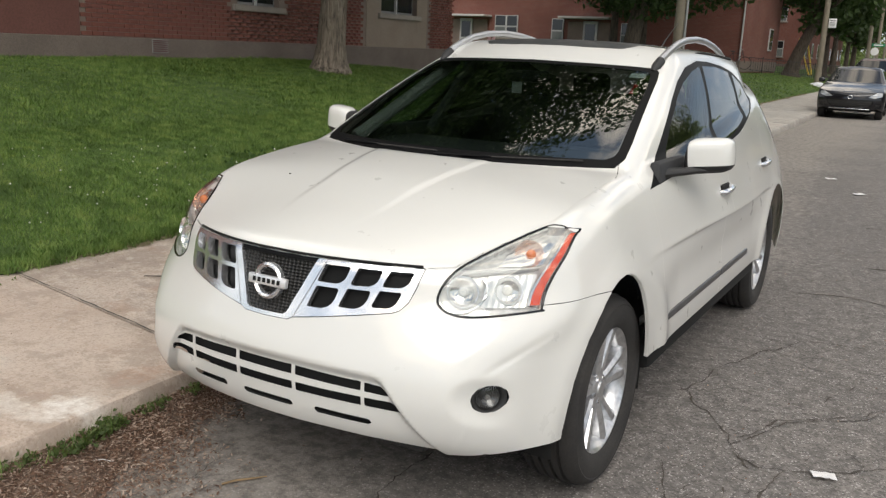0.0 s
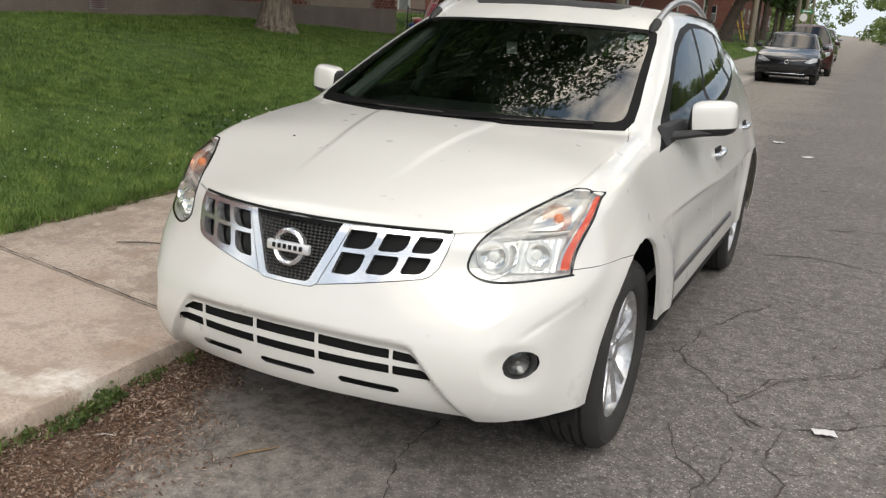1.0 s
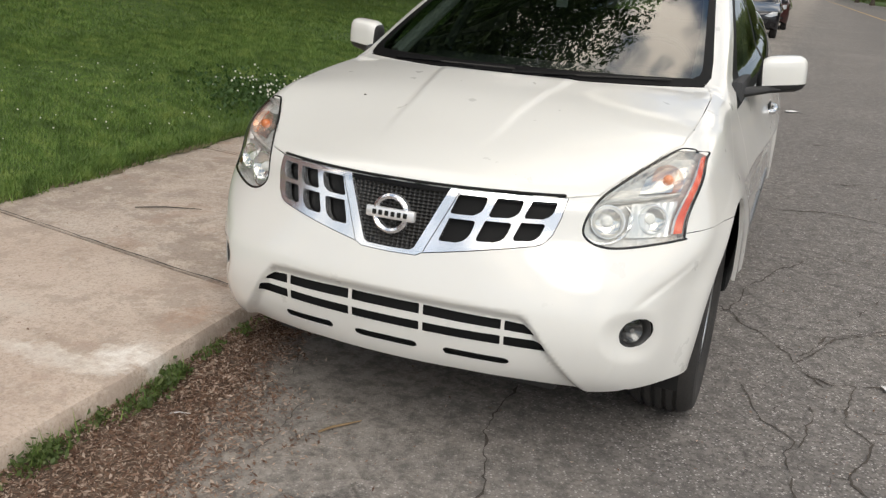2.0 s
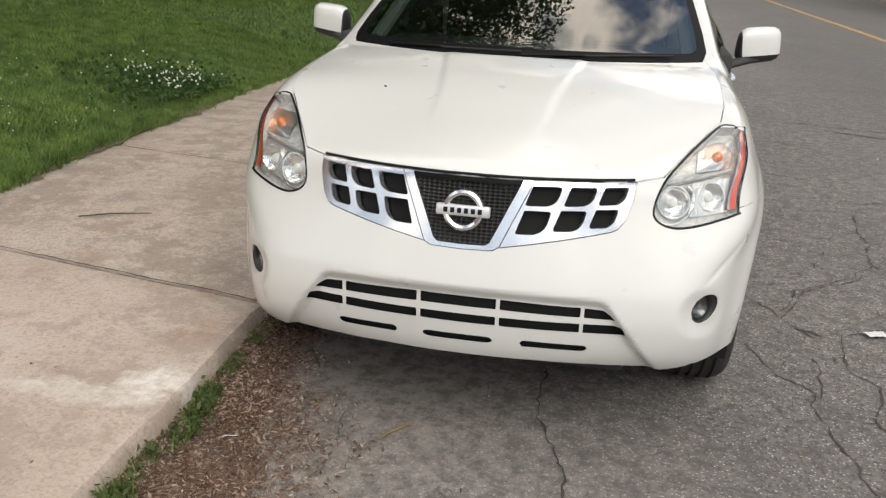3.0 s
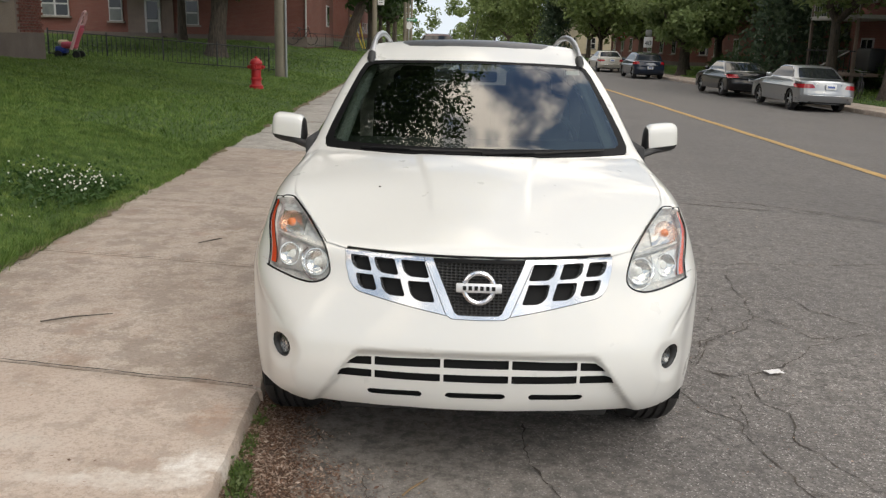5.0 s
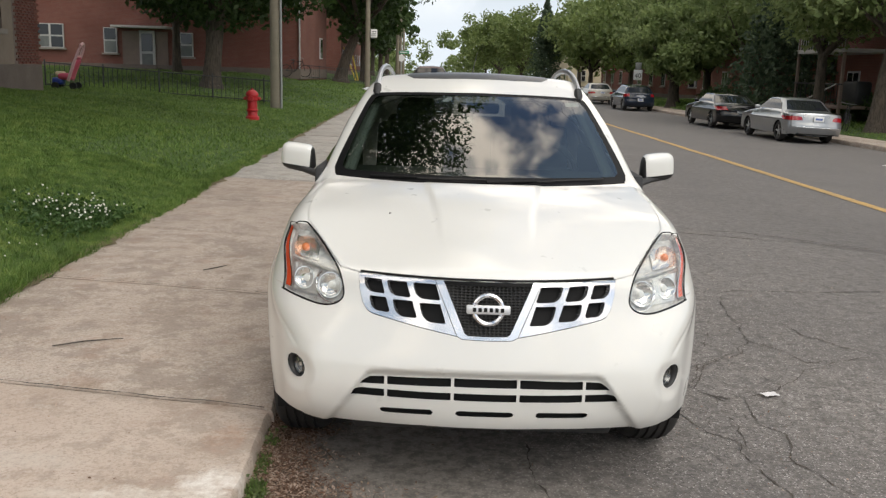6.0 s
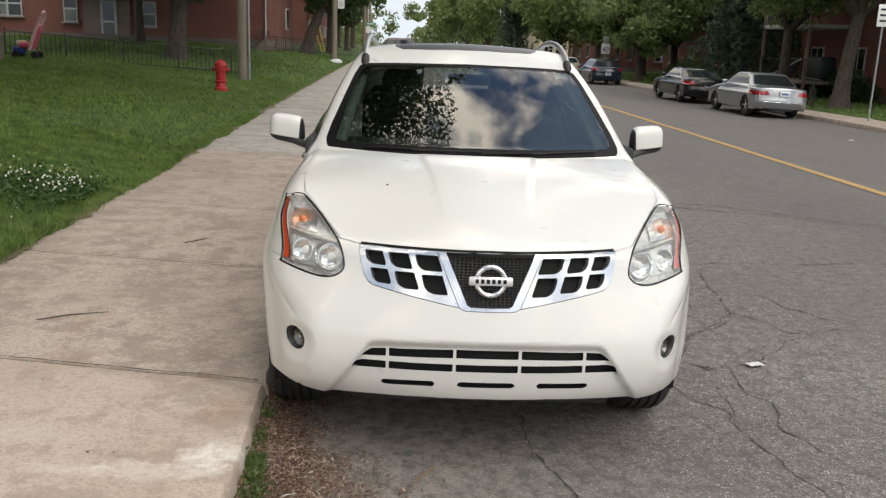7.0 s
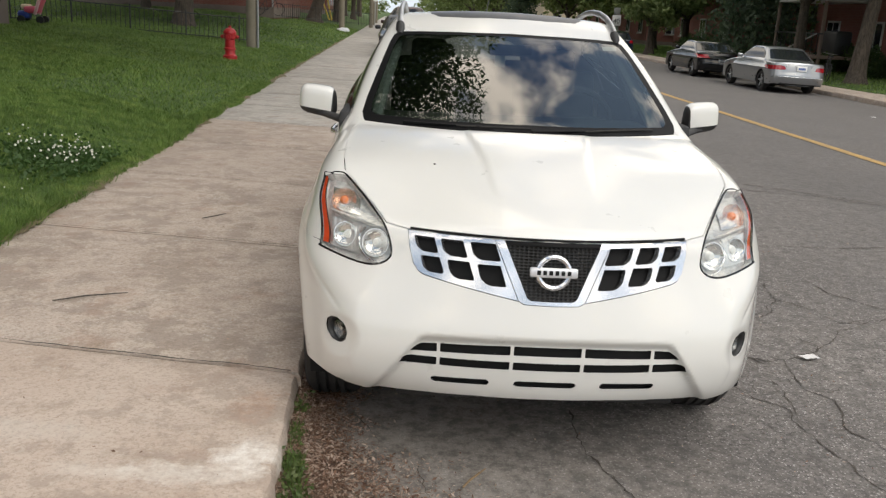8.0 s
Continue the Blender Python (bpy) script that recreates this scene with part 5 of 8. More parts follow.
# cabin
part("dashboard", box(bmesh.new(), (0, 1.72, 0.985), (1.40, 0.55, 0.16), 0.06, segs=4), M["dash"], car)
part("cabin_floor", box(bmesh.new(), (0, 2.7, 0.50), (1.5, 2.6, 0.1), 0.02), M["dash"], car)
part("headliner", box(bmesh.new(), (0, 3.05, 1.475), (1.0, 1.7, 0.02), 0.008), M["lining"], car)
part("rear_trim", box(bmesh.new(), (0, 4.2, 0.95), (1.3, 0.1, 0.5), 0.05), M["dash"], car)
for sd in (1, -1):
    part("door_card", box(bmesh.new(), (sd * 0.77, 2.4, 0.83), (0.05, 1.9, 0.55), 0.02), M["dash"], car)
    part("pillar_trim", tube(bmesh.new(), [(sd * 0.63, 1.43, 1.08), (sd * 0.60, 1.80, 1.24), (sd * 0.545, 2.18, 1.43)], 0.03, 8), M["lining"], car)
    part("pillar_trim", tube(bmesh.new(), [(sd * 0.735, 2.26, 1.05), (sd * 0.66, 2.42, 1.30), (sd * 0.585, 2.54, 1.45)], 0.030, 8), M["dash"], car)


def seat(x, y, w=0.50):
    st = new("seat")
    st.parent = car
    st.matrix_basis = pose(x, y, 0.55)
    part("cushion", box(bmesh.new(), (0, 0.22, 0.12), (w, 0.50, 0.16), 0.05, segs=4), M["cloth"], st)
    part("backrest", box(bmesh.new(), (0, 0, 0.33), (w * 0.96, 0.13, 0.60), 0.05, Matrix.Translation((0, 0.48, 0.10)) @ pose(0, 0, 0, -18, 0, 0), segs=4), M["cloth"], st)
    for hx in (0.0,) if w < 0.7 else (-0.38, 0.38):
        part("headrest", box(bmesh.new(), (hx, 0.68, 0.74), (0.25, 0.10, 0.17), 0.045, segs=4), M["cloth"], st)
        part("headrest_stem", cyl(bmesh.new(), (hx, 0.66, 0.60), (hx, 0.675, 0.70), 0.012, n=8), M["satin"], st)


seat(0.36, 2.15)
seat(-0.36, 2.15)
seat(0, 3.05, 1.25)
steer = bmesh.new()
SW = Matrix.Translation((0.36, 1.98, 1.04)) @ pose(0, 0, 0, 62, 0, 0)
pts = [SW @ Vector((0.185 * math.cos(a), 0.185 * math.sin(a), 0)) for a in np.linspace(0, 2 * math.pi, 33)]
tube(steer, pts, 0.015, 8)
part("steering_wheel", steer, M["dash"], car)
part("steering_boss", box(bmesh.new(), (0, 0, -0.02), (0.34, 0.09, 0.04), 0.018, SW), M["dash"], car)
part("interior_mirror", box(bmesh.new(), (0.0, 1.90, 1.385), (0.22, 0.03, 0.055), 0.014), M["trim_black"], car)
part("permit_sticker", box(bmesh.new(), (0, 0, 0), (0.07, 0.001, 0.045), 0.0, Matrix.Translation((0.50, 1.978, 1.413)) @ pose(0, 0, 0, -66, 0, 0)), M["paper"], car)
part("paper_tag", box(bmesh.new(), (-0.05, 1.90, 1.335), (0.05, 0.002, 0.06), 0.0), M["tag"], car)


# ---- plants ----
def leaf_material(name, c1, c2, c3, patchy=0.0, through=0.38):
    m = mat(name, c1, 0.6)
    nt, b = nodes(m)
    geo = nt.nodes.new("ShaderNodeNewGeometry")
    col = ramp(nt, geo.outputs["Random Per Island"], ((0.0, c1), (0.5, c2), (1.0, c3)))
    big = noise_tex(nt, coords(nt), 0.6, 4)
    col = mixc(nt, ramp(nt, big, ((0.35, (0.45,) * 3), (0.65, (0, 0, 0)))), col, tuple(0.5 * c for c in c1))
    if patchy:                              # tufts of paler and darker growth
        tuft = noise_tex(nt, coords(nt), 5.5, 5, 0.65)
        col = mixc(nt, ramp(nt, tuft, ((0.36, (patchy,) * 3), (0.50, (0, 0, 0)))), col, tuple(0.45 * c for c in c1))
        col = mixc(nt, ramp(nt, tuft, ((0.52, (0, 0, 0)), (0.68, (patchy,) * 3))), col, (1.25 * c3[0], 1.12 * c3[1], c3[2]))
    nt.links.new(col, b.inputs["Base Color"])
    tl = nt.nodes.new("ShaderNodeBsdfTranslucent")
    nt.links.new(col, tl.inputs[0])
    mx = node(nt, "ShaderNodeMixShader", Fac=through)
    nt.links.new(b.outputs[0], mx.inputs[1])
    nt.links.new(tl.outputs[0], mx.inputs[2])
    nt.links.new(mx.outputs[0], nt.nodes["Material Output"].inputs[0])
    return m


# Left crowns keep a shade-dark green; right-hand ones are brightened as if lit.
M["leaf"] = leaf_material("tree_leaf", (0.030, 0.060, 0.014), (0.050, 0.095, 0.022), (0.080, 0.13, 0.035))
M["leaf_lit"] = leaf_material("tree_leaf_lit", (0.165, 0.225, 0.078), (0.24, 0.31, 0.118), (0.33, 0.40, 0.17), 0.0, 0.55)
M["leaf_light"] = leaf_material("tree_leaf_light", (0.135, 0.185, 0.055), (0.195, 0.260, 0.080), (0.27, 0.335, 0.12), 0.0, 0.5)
M["needle"] = leaf_material("spruce_needle", (0.055, 0.090, 0.050), (0.080, 0.12, 0.066), (0.11, 0.15, 0.085))
M["blade"] = leaf_material("grass_blade", (0.118, 0.215, 0.040), (0.172, 0.290, 0.058), (0.265, 0.362, 0.105), 0.7)
M["clover"] = leaf_material("clover_leaf", (0.05, 0.11, 0.025), (0.07, 0.14, 0.035), (0.09, 0.16, 0.045))
M["flower"] = speckled("clover_flower", (0.75, 0.74, 0.66), (0.6, 0.62, 0.5), 0.9, 60, 300, 0.002)
M["green_tag"] = mat("green_tag", (0.03, 0.28, 0.10), 0.5)
def bark_mat(name, c1, c2):
    """Furrowed bark: ridges that run up the trunk."""
    m = mat(name, c1, 0.95)
    nt, b = nodes(m)
    ridge = noise_tex(nt, coords(nt, (22, 22, 3.2)), 1.0, 5, 0.65, distortion=0.6)
    col = mixc(nt, ramp(nt, ridge, ((0.36, (0, 0, 0)), (0.60, (1, 1, 1)))), tuple(0.35 * c for c in c1), c2)
    col = mixc(nt, ramp(nt, noise_tex(nt, coords(nt), 2.0, 4), ((0.35, (0.5,) * 3), (0.65, (0, 0, 0)))), col, c1)
    nt.links.new(col, b.inputs["Base Color"])
    bump(nt, b, ridge, 0.05, 1.0)
    return m


M["bark"] = bark_mat("bark", (0.150, 0.122, 0.092), (0.27, 0.225, 0.175))
# Second bark copy, its colour lowered for trunks that stand in shade.
M["bark_dark"] = bark_mat("bark_dark", (0.080, 0.064, 0.050), (0.125, 0.100, 0.078))


def leaf_cloud(rng, centres, radii, count, size, flat=0.75):
    """Small folded leaves in clumps: two triangles each."""
    k = rng.integers(0, len(centres), count)
    d = rng.normal(size=(count, 3))
    d /= np.linalg.norm(d, axis=1)[:, None]
    r = rng.random(count) ** 0.45
    p = centres[k] + d * (radii[k] * r)[:, None] * np.array([1, 1, flat])
    u = rng.normal(size=(count, 3))
    u /= np.linalg.norm(u, axis=1)[:, None]
    w = np.cross(u, rng.normal(size=(count, 3)))
    w /= np.linalg.norm(w, axis=1)[:, None]
    s = (size * rng.uniform(0.6, 1.4, count))[:, None]
    vs = np.stack([p - u * s, p + w * s * 0.55, p + u * s, p - w * s * 0.55], 1).reshape(-1, 3)
    fs = np.arange(count * 4).reshape(-1, 4)
    return vs, fs


def tree(name, x, y, z, trunk_r, trunk_h, crown_h, crown_r, seed, leaves=7000, size=0.16, label="", lean=(0, 0), material="leaf", bark="bark_dark", group="street trees"):
    rng = np.random.default_rng(seed)
    t = thing(name, label or "leafy street tree standing in the lawn", "tree", pose(x, y, z), group)
    top = Vector((lean[0], lean[1], trunk_h))
    b = bmesh.new()
    n = 14
    rings = []
    hs = [-0.15, 0.0, 0.10, 0.25, 0.5, 0.9, 1.4] + list(np.linspace(2.0, trunk_h, 5))
    for h in hs:
        f = h / trunk_h
        r = trunk_r * (1.0 + 0.55 * math.exp(-max(h, 0) / 0.22)) * (1 - 0.28 * max(f, 0))
        ring = []
        for a in np.linspace(0, 2 * math.pi, n, endpoint=False):
            rr = r * (1 + 0.10 * math.sin(3 * a + seed) * math.exp(-max(h, 0) / 0.5) + 0.06 * noise.noise(Vector((3 * math.cos(a), 3 * math.sin(a), h * 1.5 + seed))))
            ring.append(b.verts.new((top.x * max(f, 0) ** 1.3 + rr * math.cos(a), top.y * max(f, 0) ** 1.3 + rr * math.sin(a), h)))
        rings.append(ring)
    for r0, r1 in zip(rings, rings[1:]):
        for i in range(n):
            b.faces.new((r0[i], r0[(i + 1) % n], r1[(i + 1) % n], r1[i]))
    part("trunk", b, M[bark], t)
    tips = []
    for i in range(7):
        a = 2 * math.pi * i / 7 + rng.uniform(-0.3, 0.3)
        rad = crown_r * rng.uniform(0.35, 0.8)
        tip = top + Vector((rad * math.cos(a), rad * math.sin(a), crown_h * rng.uniform(0.25, 0.8)))
        mid = top.lerp(tip, 0.5) + Vector((0, 0, -0.06 * crown_h))
        part("limb", tube(bmesh.new(), [top - Vector((0, 0, 0.25)), top.lerp(mid, 0.5), mid, tip], [trunk_r * 0.5, trunk_r * 0.34, trunk_r * 0.2, 0.02], 7), M[bark], t)
        tips.append(tip)
    m = 40
    d = rng.normal(size=(m, 3))
    d /= np.linalg.norm(d, axis=1)[:, None]
    c = np.array([top.x, top.y, trunk_h + crown_h * 0.42]) + d * np.array([crown_r, crown_r, crown_h * 0.5]) * (rng.random((m, 1)) ** 0.4) * 0.80
    c = np.concatenate([c, np.array([tuple(p) for p in tips])])
    rad = rng.uniform(0.20, 0.36, len(c)) * crown_r
    vs, fs = leaf_cloud(rng, c, rad, leaves, size)
    fast_mesh("crown", vs, fs, M[material], t)
    return t


def spruce(x, y, z, h, r, seed):
    rng = np.random.default_rng(seed)
    t = thing("spruce", "dark green spruce with drooping branches", "tree", pose(x, y, z))
    part("trunk", cyl(bmesh.new(), (0, 0, -0.1), (0, 0, h * 0.95), 0.18, 0.02, 10), M["bark_dark"], t)
    n = 16000
    f = rng.random(n) ** 0.7
    a = rng.random(n) * 2 * math.pi
    tier = 0.72 + 0.28 * np.abs(np.sin(f * h * 4.2))
    rr = r * (1 - f) * tier * (0.55 + 0.5 * np.sin(5 * a + 9 * f) ** 2) * np.sqrt(rng.random(n)) * 1.25
    p = np.stack([rr * np.cos(a), rr * np.sin(a), 0.4 + f * (h - 0.4) - 0.25 * rr], 1)
    vs, fs = leaf_cloud(rng, p, np.full(n, 0.10), n, 0.12)
    fast_mesh("crown", vs, fs, M["needle"], t)
    return t


def ground_z(X, Y):
    return float(lawn_height(X, Y))


def on_street(X, Y, dz=0.0):
    p = S(X, Y)
    return p.x, p.y, ground_z(X, Y) + dz


def to_street(x, y):
    return x * math.cos(STREET) + y * math.sin(STREET), -x * math.sin(STREET) + y * math.cos(STREET)


# ---- grass ----
def grass(name, n, x0, x1, y0, y1, h, w, seed, label, edge=None):
    rng = np.random.default_rng(seed)
    X, Y = rng.uniform(x0, x1, n), y0 + (y1 - y0) * rng.random(n)
    if edge is not None:
        wob = np.array([0.10 * noise.noise(Vector((0.3, q * 1.1, 2))) + 0.06 * noise.noise(Vector((0.7, q * 4.3, 5))) for q in Y])
        X = np.minimum(X, edge + 0.02 + wob + rng.normal(0, 0.028, n))
    tall = 0.55 + 0.45 * (np.sin(X * 1.7 + 0.6 * np.sin(Y * 1.1)) * np.sin(Y * 1.3 + 0.7 * X) * 0.5 + 0.5)
    hh = h * tall * rng.uniform(0.5, 1.35, n)
    a = rng.uniform(0, 2 * math.pi, n)
    lean = rng.uniform(0.25, 1.5, n) * hh
    z = lawn_height(X, Y) - 0.012
    z = z + np.array([0.035 * noise.noise(Vector((p * 0.4, q * 0.4, 0))) for p, q in zip(X, Y)]) if n < 400000 else z
    c, s = math.cos(STREET), math.sin(STREET)
    px, py = X * c - Y * s, X * s + Y * c
    ca, sa = np.cos(a), np.sin(a)
    ww = w * rng.uniform(0.6, 1.3, n)
    b0 = np.stack([px - sa * ww, py + ca * ww, z], 1)
    b1 = np.stack([px + sa * ww, py - ca * ww, z], 1)
    t = np.stack([px + ca * lean, py + sa * lean, z + hh], 1)
    vs = np.stack([b0, b1, t], 1).reshape(-1, 3)
    return tagged(fast_mesh(name, vs, np.arange(3 * n).reshape(-1, 3), M["blade"]), label, "grass", kind="stuff")


grass("lawn_grass", 250000, -5.4, LAWN_L, -1.0, 8.0, 0.055, 0.0034, 1, "short green lawn grass beside the walk", LAWN_L)
grass("lawn_grass", 230000, -9.3, -4.6, 0.0, 13.0, 0.055, 0.005, 2, "short green lawn grass on the rise")
grass("lawn_grass", 130000, -11.0, LAWN_L, 7.5, 26.0, 0.075, 0.008, 3, "short green lawn grass on the rise", LAWN_L)
grass("lawn_grass", 60000, -24.0, LAWN_L, 24.0, 60.0, 0.09, 0.022, 4, "lawn grass in front of the far houses", LAWN_L)
grass("verge_grass", 35000, LAWN_R, 21.0, 12.0, 66.0, 0.11, 0.022, 5, "lawn grass along the far walk")


grass("lawn_grass", 60000, -11.0, LAWN_L, -12.0, 0.2, 0.085, 0.009, 7, "short green lawn grass beside the walk", LAWN_L)
grass("edge_grass", 42000, LAWN_L - 0.16, LAWN_L + 0.10, -1.0, 14.0, 0.075, 0.0035, 6, "ragged grass hanging over the walk's edge", LAWN_L)


def weeds():
    """Low leafy weeds and a few blades in the gutter along the kerb."""
    rng = np.random.default_rng(11)
    vs, cs, rs = [], [], []
    for X, Y, n, h in ((-0.84, 0.42, 30, 0.05), (-0.80, 0.16, 60, 0.08), (-0.78, 0.02, 40, 0.06), (-0.84, -0.16, 40, 0.05), (-0.81, -0.38, 80, 0.09), (-0.83, -0.62, 30, 0.05), (-0.80, -0.92, 90, 0.10), (-0.83, -1.25, 60, 0.08), (-0.83, 0.66, 20, 0.04), (-2.60, 0.9, 20, 0.05), (-0.83, 4.5, 30, 0.08)):
        z0 = 0.05 if X > -1.2 else 0.145
        p = np.stack([max(X, -0.825) + rng.normal(0, 0.014, n) if X > -1.2 else X + rng.normal(0, 0.02, n), Y + rng.normal(0, 0.05, n)], 1)
        for (x, y), t, q in zip(p, rng.uniform(0, 2 * math.pi, n), h * rng.uniform(0.35, 1.1, n)):
            b = S(x, y, z0)
            tip = b + Vector((0.6 * q * math.cos(t), 0.6 * q * math.sin(t), q))
            sd = Vector((-math.sin(t), math.cos(t), 0)) * 0.0028
            vs += [b - sd, b + sd, tip]
            cs.append(tuple(b + Vector((rng.normal(0, 0.012), rng.normal(0, 0.02), 0.4 * q))))
            rs.append(0.018 + 0.25 * q)
    wd = thing("gutter_weeds", "green leafy weeds growing along the kerb", "weeds", kind="stuff")
    fast_mesh("weed_blades", vs, np.arange(len(vs)).reshape(-1, 3), M["blade"], wd)
    v2, f2 = leaf_cloud(rng, np.array(cs), np.array(rs), 2300, 0.010)
    v2[:, 2] = np.maximum(v2[:, 2], 0.004)
    fast_mesh("weed_leaves", v2, f2, M["weed"], wd)


M["weed"] = leaf_material("weed_leaf", (0.075, 0.115, 0.03), (0.11, 0.16, 0.045), (0.17, 0.21, 0.07))
weeds()
M["litter"] = leaf_material("dry_litter", (0.135, 0.076, 0.052), (0.33, 0.20, 0.135), (0.76, 0.63, 0.52))


def litter():
    rng = np.random.default_rng(12)
    n = 62000
    Y = rng.uniform(-2.2, 1.2, n)
    wide = 0.17 + 0.43 * np.clip(0.80 - Y, 0, 1.2) + 0.05 * np.sin(Y * 9) + 0.04 * np.sin(Y * 23)
    X = -0.845 + wide * np.minimum(np.abs(rng.normal(0, 0.50, n)), rng.uniform(0.6, 2.2, n))
    heap = 0.060 * np.clip(1 - (X + 0.85) / np.maximum(0.55 * wide, 0.1), 0, 1) ** 1.5 + 0.012 * rng.random(n)
    c, sn = math.cos(STREET), math.sin(STREET)
    p = np.stack([X * c - Y * sn, X * sn + Y * c, 0.005 + heap], 1)
    u = rng.normal(size=(n, 3)) * np.array([1, 1, 0.28])
    u /= np.linalg.norm(u, axis=1)[:, None]
    w = np.cross(u, np.array([0, 0, 1.0]) + rng.normal(size=(n, 3)) * 0.35)
    w /= np.linalg.norm(w, axis=1)[:, None]
    s = (0.003 + 0.011 * rng.random(n) ** 2.2)[:, None]
    k = rng.uniform(0.10, 0.48, n)[:, None]
    vs = np.stack([p - u * s, p + w * s * k, p + u * s, p - w * s * k], 1).reshape(-1, 3)
    vs[:, 2] = np.maximum(vs[:, 2], 0.003)
    lt = thing("gutter_litter", "dry brown leaf and seed litter in the gutter", "litter", kind="stuff")
    fast_mesh("litter_flakes", vs, np.arange(4 * n).reshape(-1, 4), M["litter"], lt)
    # loose crumbs strewn over the walk, the lane and along the lawn's edge
    m = 2600
    zone = rng.integers(0, 4, m)
    X2 = np.select([zone == 0, zone == 1, zone == 2], [rng.uniform(-2.7, -0.95, m), rng.uniform(-0.8, 2.4, m), LAWN_L + np.abs(rng.normal(0.02, 0.09, m))], rng.uniform(0.9, 3.2, m))
    Y2 = np.select([zone == 0, zone == 1, zone == 2], [rng.uniform(-1, 9, m), rng.uniform(-1.0, 1.2, m), rng.uniform(-0.5, 14, m)], rng.uniform(0, 6, m))
    z2 = np.where(X2 < -0.9, 0.152, 0.006)
    p = np.stack([X2 * c - Y2 * sn, X2 * sn + Y2 * c, z2], 1)
    u, w = u[:m], w[:m]
    s = (0.0025 + 0.006 * rng.random(m) ** 2)[:, None]
    vs = np.stack([p - u * s, p + w * s * 0.5, p + u * s, p - w * s * 0.5], 1).reshape(-1, 3)
    fast_mesh("loose_crumbs", vs, np.arange(4 * m).reshape(-1, 4), M["litter"], lt)


litter()


def gutter_soil():
    """A thin bed of soil under the litter."""
    ys = np.linspace(-2.4, 1.3, 240)
    vs = []
    for y in ys:
        w = 0.09 + 0.235 * min(max(0.80 - y, 0), 1.2) + 0.05 * noise.noise(Vector((0, y * 4, 2))) + 0.03 * noise.noise(Vector((0, y * 17, 2))) + 0.015 * noise.noise(Vector((0, y * 50, 2)))
        w = max(w, 0.02)
        for f in (0, 0.35, 0.7, 1.0):
            vs.append(S(-0.85 + w * f, y, 0.0035 + 0.060 * (1 - f) ** 1.5 + 0.006 * noise.noise(Vector((f * 9, y * 25, 1))) * (1 - f)))
    fs = [(4 * j + i, 4 * j + i + 1, 4 * j + 5 + i, 4 * j + 4 + i) for j in range(len(ys) - 1) for i in range(3)]
    return tagged(fast_mesh("gutter_soil", vs, fs, M["soil"], smooth=True), "brown soil washed into the gutter", "soil", kind="stuff")


M["soil"] = speckled("soil", (0.115, 0.078, 0.058), (0.175, 0.128, 0.095), 0.95, 9, 90, 0.006)
gutter_soil()


def clover_patch():
    rng = np.random.default_rng(13)
    p0 = Vector((-3.24, 4.50, 0))
    n = 2600
    q = rng.normal(size=(n, 2)) * np.array([0.28, 0.34])
    Xs = [to_street(p0.x + a, p0.y + b) for a, b in q]
    base = np.array([(p0.x + a, p0.y + b, ground_z(X, Y) + 0.05 + 0.04 * rng.random()) for (a, b), (X, Y) in zip(q, Xs) if X < LAWN_L - 0.08])
    vs, fs = leaf_cloud(rng, base, np.full(len(base), 0.02), len(base), 0.02)
    cp = thing("clover_patch", "patch of white clover in flower in the lawn", "plant", kind="stuff")
    fast_mesh("clover_leaves", vs, fs, M["clover"], cp)
    bm = bmesh.new()
    for i in range(100):
        a, b = rng.normal(size=2) * np.array([0.24, 0.30])
        X, Y = to_street(p0.x + a, p0.y + b)
        if X < LAWN_L - 0.08:
            bmesh.ops.create_icosphere(bm, subdivisions=1, radius=rng.uniform(0.006, 0.011), matrix=Matrix.Translation((p0.x + a, p0.y + b, ground_z(X, Y) + rng.uniform(0.11, 0.17))))
    for i in range(70):
        X, Y = rng.uniform(-4.6, -2.95), rng.uniform(0.6, 4.2)
        p = S(X, Y, ground_z(X, Y) + rng.uniform(0.07, 0.11))
        bmesh.ops.create_icosphere(bm, subdivisions=1, radius=rng.uniform(0.004, 0.007), matrix=Matrix.Translation(p))
    part("clover_flowers", bm, M["flower"], cp)


clover_patch()

# ---- small things on the ground ----
b = bmesh.new()
g = bmesh.ops.create_grid(b, x_segments=6, y_segments=4, size=0.5, matrix=pose(1.51, 1.467, 0.012, 0, 0, 20) @ Matrix.Diagonal((0.085, 0.055, 1, 1)))
for v in b.verts:
    v.co.z += 0.012 * abs(noise.noise(v.co * 40))
bmesh.ops.solidify(b, geom=b.faces[:], thickness=0.001)
tagged(link_mesh("paper_scrap", b, M["paper"]), "crumpled white paper scrap lying on the asphalt", "litter")
for x, y, r in ((0.86, 9.39, 30), (8.28, 14.2, 70), (0.4, 10.6, 10)):
    b = bmesh.new()
    bmesh.ops.create_grid(b, x_segments=4, y_segments=3, size=0.5, matrix=pose(x, y, 0.016, 0, 0, r) @ Matrix.Diagonal((0.14, 0.09, 1, 1)))
    for v in b.verts:
        v.co.z += 0.02 * abs(noise.noise(v.co * 25))
    bmesh.ops.solidify(b, geom=b.faces[:], thickness=0.001)
    tagged(link_mesh("paper_scrap", b, M["paper"]), "small white paper scrap on the road", "litter")
tagged(link_mesh("twig", tube(bmesh.new(), [(-0.240, 0.155, 0.010), (-0.215, 0.195, 0.014), (-0.185, 0.245, 0.009), (-0.155, 0.288, 0.008)], [0.004, 0.0045, 0.004, 0.002], 6), M["twig"]), "dry brown twig on the asphalt", "twig")
